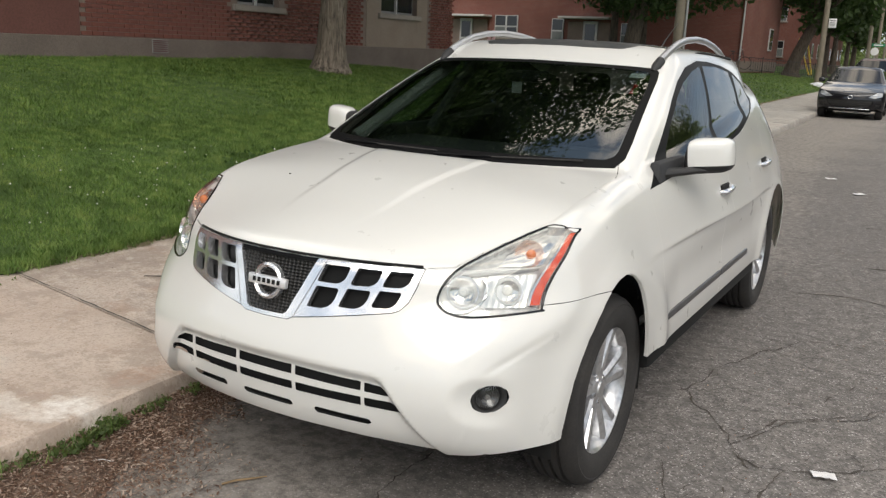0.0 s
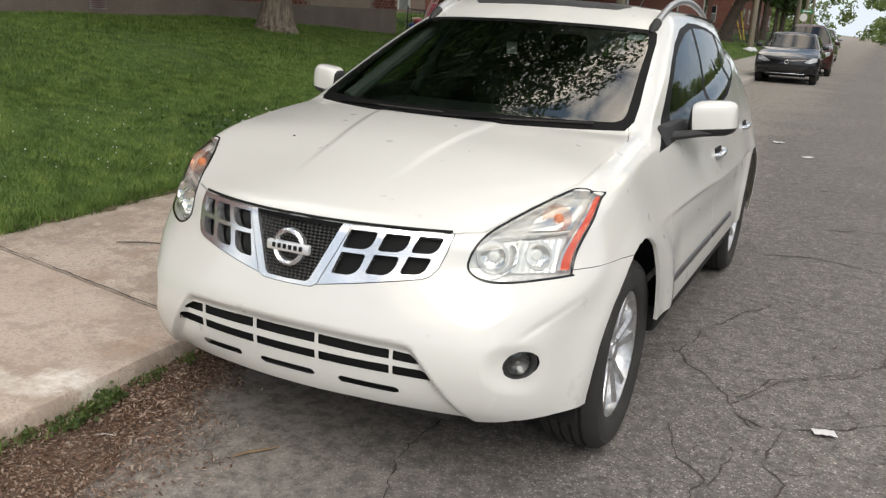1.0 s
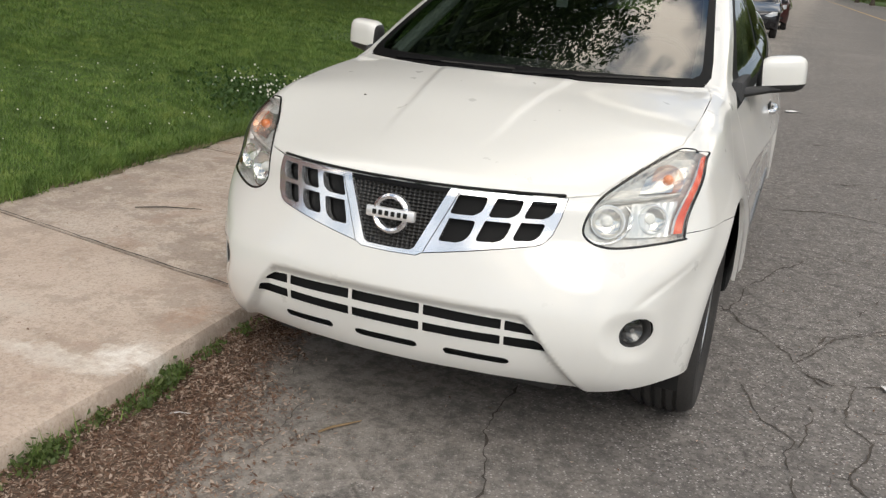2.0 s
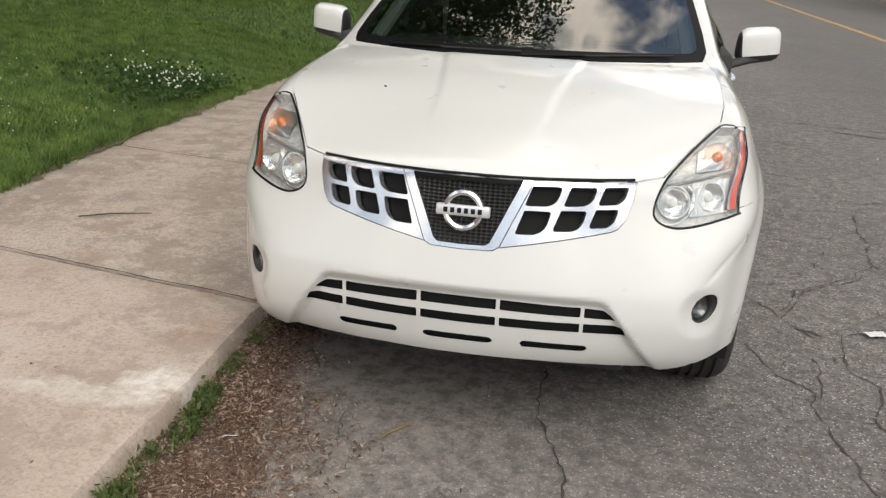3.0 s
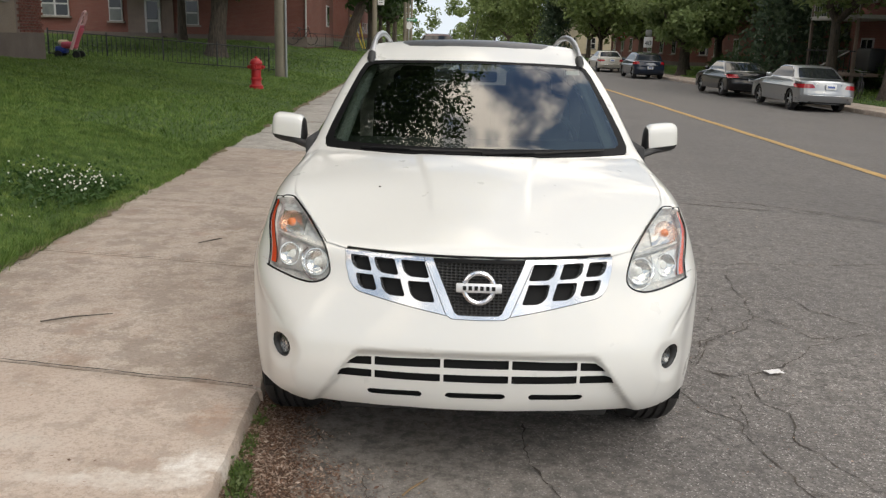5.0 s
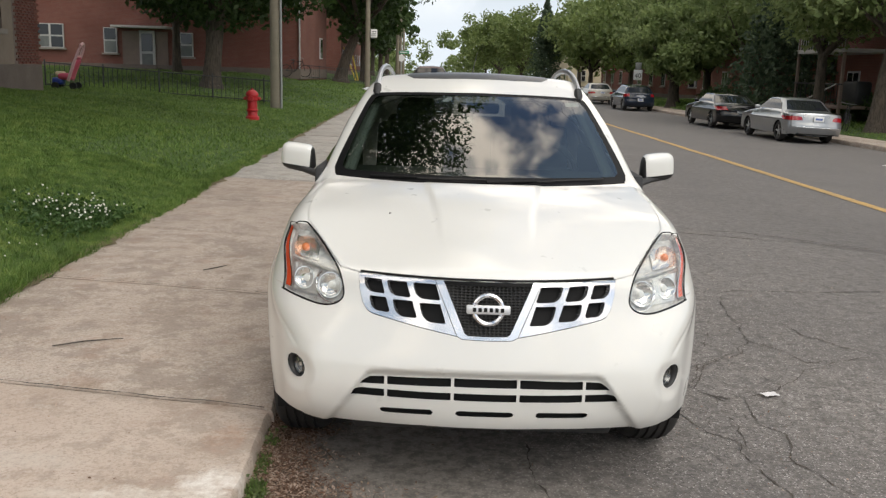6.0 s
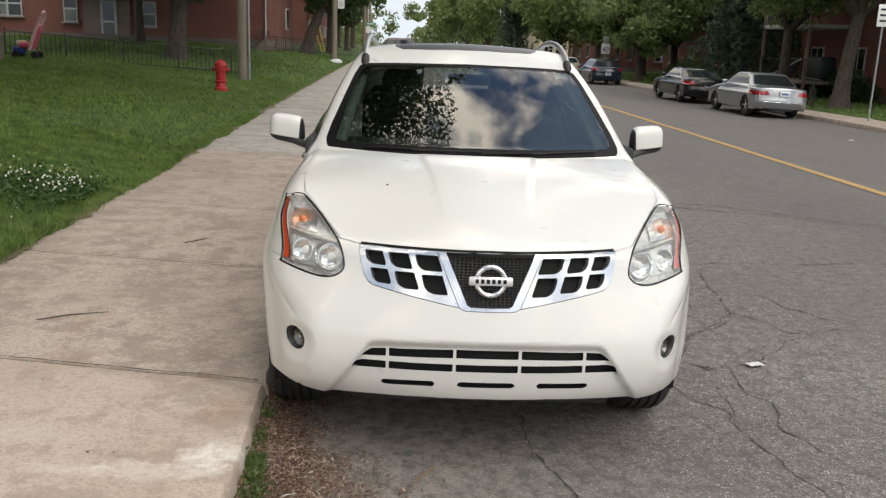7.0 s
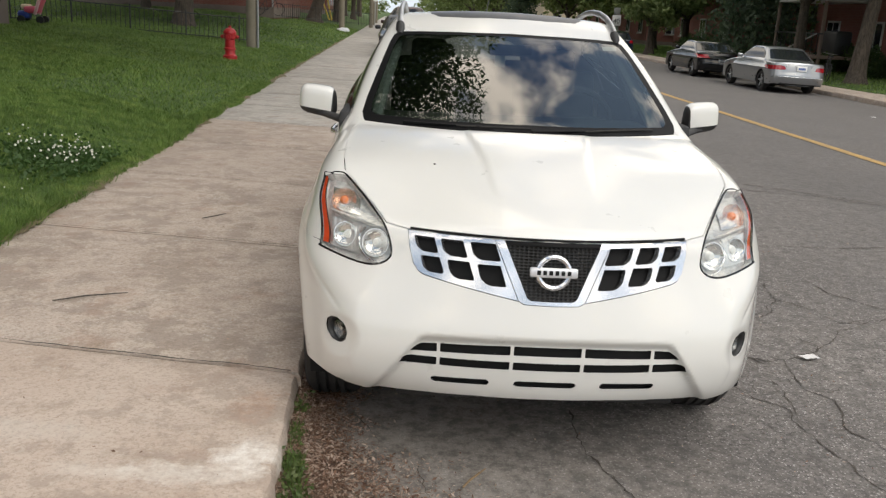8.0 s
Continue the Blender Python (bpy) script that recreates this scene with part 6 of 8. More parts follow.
tagged(link_mesh("twig", tube(bmesh.new(), [(-2.13, 1.455, 0.152), (-2.0, 1.535, 0.156), (-1.83, 1.615, 0.152)], [0.003, 0.004, 0.002], 6), M["crack"]), "thin dark twig on the concrete walk", "twig")
tagged(link_mesh("twig", tube(bmesh.new(), [(-1.86, 3.2, 0.152), (-1.78, 3.28, 0.156), (-1.74, 3.36, 0.152)], [0.003, 0.004, 0.002], 6), M["crack"]), "thin dark twig on the concrete walk", "twig")
tagged(link_mesh("wood_splinter", tube(bmesh.new(), [(-0.73, -0.02, 0.022), (-0.68, 0.02, 0.028), (-0.645, 0.035, 0.024)], [0.0016, 0.0020, 0.0008], 5), M["paper"]), "pale wood splinter lying in the litter", "litter")

b = bmesh.new()
bmesh.ops.create_icosphere(b, subdivisions=2, radius=0.004, matrix=pose(-0.377, 0.668, float(bonnet(0.377, 0.668)) + 0.002) @ Matrix.Diagonal((1.3, 0.8, 0.7, 1)))
tagged(link_mesh("dry_seed", b, M["crack"]), "small dark seed lying on the white bonnet", "seed")

# ---- the near brick house ----
WALL_X = -9.4
# Brick, mortar and foundation colours are lowered to carry part of the tree shade.
M["brick"] = speckled("brick_red", (0.175, 0.063, 0.048), (0.225, 0.083, 0.060), 0.9, 3, 60, 0.004)
nt, bb = nodes(M["brick"])
info = nt.nodes.new("ShaderNodeObjectInfo")
geo = nt.nodes.new("ShaderNodeNewGeometry")
src = bb.inputs["Base Color"].links[0].from_socket
mixr = nt.nodes.new("ShaderNodeMath")
mixr.operation = "ADD"
nt.links.new(info.outputs["Random"], mixr.inputs[0])
nt.links.new(geo.outputs["Random Per Island"], mixr.inputs[1])
frac = nt.nodes.new("ShaderNodeMath")
frac.operation = "FRACT"
nt.links.new(mixr.outputs[0], frac.inputs[0])
nt.links.new(mixc(nt, ramp(nt, frac.outputs[0], ((0.0, (0.55,) * 3), (0.35, (0, 0, 0)), (0.75, (0, 0, 0)), (1.0, (0.4,) * 3))), src, (0.15, 0.062, 0.052)), bb.inputs["Base Color"])
M["mortar"] = speckled("mortar", (0.25, 0.195, 0.16), (0.20, 0.155, 0.13), 0.95, 4, 80, 0.004)
M["foundation"] = speckled("foundation_concrete", (0.150, 0.120, 0.100), (0.20, 0.162, 0.137), 0.9, 1.5, 50, 0.006)
M["plaster"] = speckled("tan_infill", (0.26, 0.205, 0.16), (0.31, 0.25, 0.2), 0.9, 1.8, 40, 0.005)
M["brown_panel"] = speckled("painted_brown", (0.145, 0.060, 0.048), (0.175, 0.076, 0.060), 0.85, 1.2, 40, 0.003)
M["frame_white"] = speckled("window_white", (0.52, 0.51, 0.49), (0.42, 0.41, 0.40), 0.6, 6, 60, 0.001)
M["frame_grey"] = speckled("window_grey", (0.27, 0.26, 0.25), (0.21, 0.20, 0.19), 0.6, 6, 60, 0.001)
M["pane"] = mat("window_pane", (0.018, 0.020, 0.022), 0.06)
M["stone_sill"] = speckled("stone_sill", (0.33, 0.29, 0.25), (0.26, 0.23, 0.2), 0.85, 4, 60, 0.003)


def brick_wall_mat(name, c1, c2):
    """Brickwork too far off for single bricks."""
    m = mat(name, c1, 0.9)
    nt, b = nodes(m)
    tc = nt.nodes.new("ShaderNodeTexCoord")
    sp = nt.nodes.new("ShaderNodeSeparateXYZ")
    nt.links.new(tc.outputs["Object"], sp.inputs[0])
    ad = nt.nodes.new("ShaderNodeMath")
    nt.links.new(sp.outputs[0], ad.inputs[0])
    nt.links.new(sp.outputs[1], ad.inputs[1])
    cb = nt.nodes.new("ShaderNodeCombineXYZ")
    nt.links.new(ad.outputs[0], cb.inputs[0])
    nt.links.new(sp.outputs[2], cb.inputs[1])
    br = node(nt, "ShaderNodeTexBrick", Scale=1.0, Mortar_Size=0.006, Brick_Width=0.21, Row_Height=0.067)
    br.inputs["Color1"].default_value, br.inputs["Color2"].default_value, br.inputs["Mortar"].default_value = (*c1, 1), (*c2, 1), (0.22, 0.155, 0.13, 1)
    nt.links.new(cb.outputs[0], br.inputs["Vector"])
    big = noise_tex(nt, tc.outputs["Object"], 0.5, 5)
    nt.links.new(mixc(nt, ramp(nt, big, ((0.35, (0.5,) * 3), (0.65, (0, 0, 0)))), br.outputs["Color"], tuple(0.7 * c for c in c1)), b.inputs["Base Color"])
    bump(nt, b, br.outputs["Fac"], -0.006, 0.6)
    return m


# Lowered likewise: some of the shade on the house fronts sits in this colour.
M["brick_far"] = brick_wall_mat("brick_far", (0.185, 0.062, 0.046), (0.225, 0.083, 0.060))
near_house = thing("near_house", "low red brick house on a concrete foundation", "house", STREET_M)


def wall_box(name, x0, x1, y0, y1, z0, z1, material, parent, bevel=0.0, label=""):
    return part(name, box(bmesh.new(), ((x0 + x1) / 2, (y0 + y1) / 2, (z0 + z1) / 2), (x1 - x0, y1 - y0, z1 - z0), bevel), material, parent, label, smooth=False)


END = 18.88
wall_box("foundation", WALL_X - 6, WALL_X + 0.03, -3.0, END + 0.03, 0.5, 1.43, M["foundation"], near_house, 0.01)
holes = ((10.62, 11.80, 2.09, 3.35), (15.42, 17.04, 2.19, 3.45))      # windows
for a, b2, kind in ((-3.0, 10.62, 0), (11.80, 15.42, 0), (17.04, END, 0), (10.62, 11.80, 1), (15.42, 17.04, 2)):
    if kind == 0:
        wall_box("wall", WALL_X - 0.3, WALL_X - 0.012, a, b2, 1.43, 6.5, M["mortar"], near_house)
    else:
        h = holes[kind - 1]
        wall_box("wall", WALL_X - 0.3, WALL_X - 0.012, a, b2, 1.43, h[2], M["mortar"], near_house)
        wall_box("wall", WALL_X - 0.3, WALL_X - 0.012, a, b2, h[3], 6.5, M["mortar"], near_house)
wall_box("gable_wall", WALL_X - 6, WALL_X - 0.012, END - 0.3, END - 0.002, 1.43, 6.5, M["brick_far"], near_house)
wall_box("rear_wall", WALL_X - 6, WALL_X - 5.7, -3, END - 0.3, 1.43, 6.5, M["brick_far"], near_house)
wall_box("flank_wall", WALL_X - 6, WALL_X - 0.3, -3, -2.7, 1.43, 6.5, M["brick_far"], near_house)
wall_box("roof", WALL_X - 6.3, WALL_X + 0.3, -3.3, END + 0.3, 6.5, 6.7, M["frame_grey"], near_house)
wall_box("painted_bay", WALL_X - 0.02, WALL_X + 0.012, -3.0, 7.17, 1.43, 6.5, M["brown_panel"], near_house, 0.004, "smooth brown painted bay")
wall_box("infill_panel", WALL_X - 0.02, WALL_X + 0.004, 14.82, 15.42, 1.432, 4.0, M["plaster"], near_house, 0.003)
wall_box("infill_panel", WALL_X - 0.02, WALL_X + 0.004, 17.04, 17.54, 1.432, 4.0, M["plaster"], near_house, 0.003)
wall_box("infill_panel", WALL_X - 0.02, WALL_X + 0.004, 15.42, 17.04, 1.432, 2.19, M["plaster"], near_house, 0.003)
for (a, b2, z0, z1) in holes:
    w = wall_box("window", WALL_X - 0.18, WALL_X - 0.13, a, b2, z0, z1, M["frame_grey"], near_house, 0.004)
    n = 2
    for i in range(n):
        ya, yb = a + (b2 - a) * i / n + 0.05, a + (b2 - a) * (i + 1) / n - 0.05
        wall_box("pane", WALL_X - 0.132, WALL_X - 0.122, ya, yb, z0 + 0.06, z1 - 0.06, M["pane"], w)
        wall_box("mullion", WALL_X - 0.13, WALL_X - 0.10, ya - 0.05, ya, z0, z1, M["frame_white"], w)
    wall_box("sill", WALL_X - 0.14, WALL_X + 0.07, a - 0.13, b2 + 0.13, z0 - 0.11, z0, M["stone_sill"], near_house, 0.008)
v = wall_box("vent", WALL_X + 0.0, WALL_X + 0.036, 8.53, 8.88, 1.20, 1.42, M["frame_grey"], near_house, 0.004)
for i in range(6):
    wall_box("vent_slat", WALL_X + 0.034, WALL_X + 0.05, 8.55, 8.86, 1.225 + 0.033 * i, 1.238 + 0.033 * i, M["brown_panel"], v)


def brick_bits():
    """Bricks of the seen stretch: the nearest as pieces of their own, the others joined."""
    L, Hc, jt = 0.203, 0.067, 0.010
    rng = random.Random(21)
    proto = bx((0, 0, 0), (0.024, L - jt, Hc - jt), 0.0)
    me = bpy.data.meshes.new("brick")
    proto.to_mesh(me)
    proto.free()
    me.materials.append(M["brick"])
    far_v, far_f, count = [], [], 0
    cube = np.array([(x, y, z) for x in (0, 1) for y in (-0.5, 0.5) for z in (-0.5, 0.5)]) * np.array([0.012, L - jt, Hc - jt])
    quads = np.array([(4, 6, 7, 5), (0, 1, 5, 4), (2, 6, 7, 3), (1, 3, 7, 5), (0, 4, 6, 2)])
    rows = int((3.9 - 1.44) / Hc)
    for r in range(rows):
        z = 1.44 + Hc * (r + 0.5)
        y = 7.19 + (0.5 * L if r % 2 else 0.0)
        while y < END - 0.1:
            y0, y1 = y, y + L
            blocked = any(a - 0.14 < y1 - 0.02 and y0 + 0.02 < b2 + 0.14 and z0 - 0.13 < z < z1 + 0.02 for a, b2, z0, z1 in holes) or (14.80 < y1 and y0 < 17.56)
            if not blocked:
                pr = rng.uniform(-0.003, 0.004)
                c = (WALL_X - 0.010 + pr, (y0 + y1) / 2, z)
                if count < 300 and y1 < 10.5 and z < 2.9:
                    o = new("brick", me)
                    o.parent = near_house
                    o.matrix_basis = pose(*c)
                    count += 1
                else:
                    far_f.append(quads + 8 * len(far_v))
                    far_v.append(cube + np.array(c))
            y += L
    ob = fast_mesh("bricks", np.concatenate(far_v), np.concatenate(far_f), M["brick"], near_house)
    tagged(ob, kind="stuff")


tree("tree", -8.4, 11.15, 0.96, 0.26, 4.4, 11.0, 9.4, 1, 230000, 0.085, "broad tree with a furrowed trunk before the brick house", (0.25, 0.3), bark="bark")
b = cyl(bmesh.new(), (-8.36, 11.19, 2.55), (-8.36, 11.19, 2.75), 0.262, 0.255, 20)
tagged(link_mesh("tree_wrap", b, M["green_tag"]), "green band wrapped round the tree trunk", "band")


# ---- the court behind: brick houses, fence, hydrant, poles ----
M["red_paint"] = speckled("hydrant_red", (0.50, 0.018, 0.022), (0.40, 0.016, 0.02), 0.4, 8, 60, 0.002)
M["pole_wood"] = speckled("pole_wood", (0.255, 0.225, 0.170), (0.20, 0.175, 0.130), 0.9, 3, 50, 0.006)
M["iron"] = mat("black_iron", (0.02, 0.021, 0.022), 0.5)
M["pink"] = mat("pink_plastic", (0.60, 0.10, 0.16), 0.4)
M["pale_pink"] = mat("pale_pink_plastic", (0.66, 0.40, 0.40), 0.4)
M["blue_plastic"] = mat("blue_plastic", (0.03, 0.06, 0.30), 0.4)
M["cream_plastic"] = mat("cream_plastic", (0.70, 0.60, 0.40), 0.5)
M["sign_white"] = mat("sign_white", (0.78, 0.78, 0.77), 0.45)
M["sign_green"] = mat("sign_green", (0.02, 0.26, 0.12), 0.45)
M["sign_red"] = mat("sign_red", (0.42, 0.02, 0.025), 0.45)
M["sign_black"] = mat("sign_black", (0.015, 0.015, 0.015), 0.5)
M["steel"] = speckled("galvanised_steel", (0.42, 0.43, 0.43), (0.35, 0.36, 0.36), 0.45, 9, 80, 0.001, 0.6)
M["guard_yellow"] = mat("guard_yellow", (0.65, 0.48, 0.08), 0.5)
M["bag"] = speckled("plastic_bag", (0.75, 0.76, 0.78), (0.6, 0.62, 0.66), 0.4, 8, 40, 0.01)
M["canopy_white"] = speckled("canopy_white", (0.62, 0.60, 0.57), (0.5, 0.48, 0.45), 0.7, 5, 60, 0.002)
M["cream_wall"] = speckled("cream_render", (0.62, 0.53, 0.38), (0.55, 0.47, 0.34), 0.9, 1.5, 30, 0.004)
M["porch"] = speckled("porch_render", (0.20, 0.15, 0.125), (0.25, 0.19, 0.155), 0.9, 2, 40, 0.004)
M["curtain"] = speckled("curtain", (0.20, 0.21, 0.20), (0.12, 0.13, 0.13), 0.9, 3, 20, 0.01)


def house_window(parent, x0, x1, z0, z1, y, two_up=True, name="window"):
    """A window in a wall that faces -y at this y."""
    w = part(name, box(bmesh.new(), ((x0 + x1) / 2, y - 0.01, (z0 + z1) / 2), (x1 - x0, 0.08, z1 - z0), 0.006), M["frame_white"], parent, smooth=False)
    n = 2 if (x1 - x0) > 1.0 else 1
    for i in range(n):
        xa, xb = x0 + (x1 - x0) * i / n + 0.06, x0 + (x1 - x0) * (i + 1) / n - 0.06
        zm = (z0 + z1) / 2
        part("pane", box(bmesh.new(), ((xa + xb) / 2, y - 0.054, (zm + z1) / 2), (xb - xa, 0.01, z1 - zm - 0.09)), M["pane"], w, smooth=False)
        part("pane", box(bmesh.new(), ((xa + xb) / 2, y - 0.054, (z0 + zm) / 2), (xb - xa, 0.01, zm - z0 - 0.09)), M["curtain"] if (i + int(x0)) % 2 else M["pane"], w, smooth=False)
    part("sill", box(bmesh.new(), ((x0 + x1) / 2, y - 0.05, z0 - 0.05), (x1 - x0 + 0.2, 0.16, 0.09), 0.006), M["stone_sill"], w, smooth=False)
    return w


def court_house():
    h = thing("court_house", "two-storey red brick house with canopied doors", "house")
    y, x0, x1, base = 46.0, -36.0, -8.65, 1.1
    part("wall", box(bmesh.new(), ((x0 + x1) / 2, y + 5.15, (base + 8) / 2), (x1 - x0, 9.7, 8 - base + 1.0)), M["brick_far"], h, smooth=False)
    part("foundation", box(bmesh.new(), ((x0 + x1) / 2, y + 5.0, base + 0.05), (x1 - x0 + 0.08, 10.1, 0.55)), M["foundation"], h, smooth=False)
    part("roof", box(bmesh.new(), ((x0 + x1) / 2, y + 5.1, 8.2), (x1 - x0 + 0.8, 10.6, 0.3), 0.05), M["frame_grey"], h, smooth=False)
    for xa, xb, za, zb in ((-23.28, -21.75, 2.2, 3.5), (-19.55, -18.80, 2.0, 3.37), (-15.33, -14.60, 1.9, 3.2), (-23.2, -21.8, 5.2, 6.5), (-19.5, -18.7, 5.2, 6.5), (-15.3, -14.6, 5.2, 6.5), (-12.0, -11.0, 5.2, 6.5)):
        house_window(h, xa, xb, za, zb, y + 0.25)
    for xc, xd, door in ((-18.5, -16.0, -17.1), (-26.2, -23.8, -25.2)):
        part("porch", box(bmesh.new(), ((xc + xd) / 2, y + 0.22, 2.2), (xd - xc, 0.12, 2.0)), M["porch"], h, smooth=False)
        d = part("door", box(bmesh.new(), (door, y + 0.12, 2.27), (0.86, 0.10, 1.95), 0.01), M["frame_white"], h, smooth=False)
        part("door_glass", box(bmesh.new(), (door, y + 0.06, 2.62), (0.60, 0.02, 0.95)), M["pane"], d, smooth=False)
        part("door_glass", box(bmesh.new(), (door, y + 0.06, 1.70), (0.60, 0.02, 0.62)), M["curtain"], d, smooth=False)
        part("canopy", box(bmesh.new(), ((xc + xd) / 2, y - 0.25, 3.42), (xd - xc + 0.55, 1.1, 0.12), 0.02), M["canopy_white"], h, smooth=False)
        part("step", box(bmesh.new(), (door, y - 0.3, 1.12), (1.6, 1.0, 0.34), 0.02), M["foundation"], h, smooth=False)
    # street side of the same house
    for yy in (53.5,):
        part("side_window", box(bmesh.new(), (x1 + 0.02, yy, 2.7), (0.08, 1.0, 1.3), 0.005), M["frame_white"], h, smooth=False)
        part("side_pane", box(bmesh.new(), (x1 + 0.065, yy, 2.7), (0.01, 0.84, 1.14)), M["pane"], h, smooth=False)
    part("downpipe", tube(bmesh.new(), [(x1 - 0.05, y + 0.18, 1.2), (x1 - 0.05, y + 0.18, 7.9)], 0.05, 8), M["frame_white"], h)
    return h


court_house()


def far_house(name, X0, X1, Y0, Y1, z0, z1, m, label):
    h = thing(name, label, "house", STREET_M)
    part("wall", box(bmesh.new(), ((X0 + X1) / 2, (Y0 + Y1) / 2, (z0 + z1) / 2), (X1 - X0, Y1 - Y0, z1 - z0)), m, h, smooth=False)
    part("roof", box(bmesh.new(), ((X0 + X1) / 2, (Y0 + Y1) / 2, z1 + 0.12), (X1 - X0 + 0.6, Y1 - Y0 + 0.6, 0.24), 0.04), M["frame_grey"], h, smooth=False)
    part("foundation", box(bmesh.new(), ((X0 + X1) / 2, (Y0 + Y1) / 2, z0 + 0.1), (X1 - X0 + 0.08, Y1 - Y0 + 0.08, 0.6)), M["foundation"], h, smooth=False)
    nx = max(2, int((X1 - X0) / 3.2))
    for i in range(nx):
        for zz in (z0 + 1.0, z0 + 3.9):
            xc = X0 + (X1 - X0) * (i + 0.5) / nx
            house_window(h, xc - 0.55, xc + 0.55, zz, zz + 1.3, Y0 + 0.03)
    side = X1 if X1 < 0 else X0
    sg = 1 if X1 < 0 else -1
    ny = max(2, int((Y1 - Y0) / 3.6))
    for j in range(ny):
        for zz in (z0 + 1.0, z0 + 3.9):
            yc = Y0 + (Y1 - Y0) * (j + 0.5) / ny
            w = part("window", box(bmesh.new(), (side, yc, zz + 0.65), (0.10, 1.15, 1.3), 0.006), M["frame_white"], h, smooth=False)
            for k in (-0.27, 0.27):
                part("pane", box(bmesh.new(), (side + sg * 0.055, yc + k, zz + 0.65), (0.012, 0.44, 1.12)), M["pane"], w, smooth=False)
            part("sill", box(bmesh.new(), (side + sg * 0.06, yc, zz - 0.05), (0.18, 1.35, 0.09), 0.006), M["stone_sill"], w, smooth=False)
    return h


far_house("row_house", -20.0, -7.5, 78.0, 92.0, 0.9, 7.0, M["brick_far"], "distant red brick row house behind trees")
far_house("row_house", -22.0, -8.5, 108.0, 130.0, 0.9, 7.0, M["brick_far"], "distant red brick row house behind trees")


def fence(p0, p1, h, gap, label, name="fence"):
    f = thing(name, label, "fence")
    d = Vector(p1) - Vector(p0)
    n = int(d.length / gap)
    for i in range(n + 1):
        p = Vector(p0) + d * i / n
        big = i % 12 == 0
        part("post" if big else "slat", cyl(bmesh.new(), p - Vector((0, 0, 0.05)), p + Vector((0, 0, h + (0.06 if big else 0))), 0.022 if big else 0.0085, n=6), M["iron"], f)
    for z in (0.08, h - 0.02):
        part("rail", tube(bmesh.new(), [Vector(p0) + Vector((0, 0, z)), Vector(p1) + Vector((0, 0, z))], 0.016, 6), M["iron"], f)
    return f


fence((-11.55, 21.8, 0.80), (-5.55, 24.1, 0.42), 0.70, 0.125, "low black iron fence across the lawn")
fence((-9.2, 47.5, 0.95), (-3.8, 55.0, 0.55), 0.75, 0.16, "black iron fence behind the street tree")


def hydrant(x, y, z):
    h = thing("fire_hydrant", "bright red cast-iron fire hydrant in the lawn", "hydrant", pose(x, y, z))
    part("barrel", lathe(bmesh.new(), [(0.155, -0.05), (0.155, 0.02), (0.125, 0.04), (0.112, 0.06), (0.110, 0.14), (0.132, 0.155), (0.132, 0.185), (0.110, 0.20), (0.108, 0.37), (0.135, 0.39), (0.138, 0.47), (0.112, 0.49), (0.11, 0.50)], 24), M["red_paint"], h)
    part("bonnet_cap", lathe(bmesh.new(), [(0.140, 0.49), (0.143, 0.52), (0.125, 0.56), (0.08, 0.605), (0.03, 0.625), (0.028, 0.66), (0.0, 0.665)], 24), M["red_paint"], h)
    for dx, dy in ((-1, 0), (1, 0), (0, -1)):
        r = 0.045 if dy == 0 else 0.06
        part("nozzle", cyl(bmesh.new(), (dx * 0.09, dy * 0.09, 0.43), (dx * 0.18, dy * 0.18, 0.43), r, r * 0.92, 14), M["red_paint"], h)
        part("nozzle_cap", cyl(bmesh.new(), (dx * 0.175, dy * 0.175, 0.43), (dx * 0.205, dy * 0.205, 0.43), 0.02, 0.018, 6), M["red_paint"], h)


hydrant(-4.70, 17.15, 0.40)


def utility_pole(X, Y, r, h, name="utility_pole", pipe=False, sign=False, label="weathered wooden utility pole standing in the verge"):
    x, y, z = on_street(X, Y)
    u = thing(name, label, "pole", pose(x, y, z), "utility poles")
    part("shaft", cyl(bmesh.new(), (0, 0, -0.3), (0, 0, h), r, r * 0.7, 18), M["pole_wood"], u)
    if pipe:
        part("conduit", tube(bmesh.new(), [(r + 0.035, -0.05, -0.1), (r + 0.03, -0.05, 3.0), (r - 0.01, -0.05, h - 1)], 0.035, 10), M["steel"], u)
    if sign:
        part("sign_plate", box(bmesh.new(), (r + 0.22, -0.12, 3.35), (0.40, 0.012, 0.50), 0.004), M["sign_white"], u, "white parking sign with dark bars")
        for k in range(3):
            part("sign_bar", box(bmesh.new(), (r + 0.22, -0.128, 3.48 - 0.11 * k), (0.28, 0.004, 0.035)), M["sign_black"], u)
    return u


px, py = to_street(-5.30, 22.7)
utility_pole(px, py, 0.150, 9.5, pipe=True, sign=True)
px, py = to_street(-5.47, 51.5)
utility_pole(px, py, 0.17, 9.0, sign=True)
for X, Y in ((-2.2, 72), (-2.3, 88), (-2.3, 104)):
    utility_pole(X, Y, 0.16, 9.0)


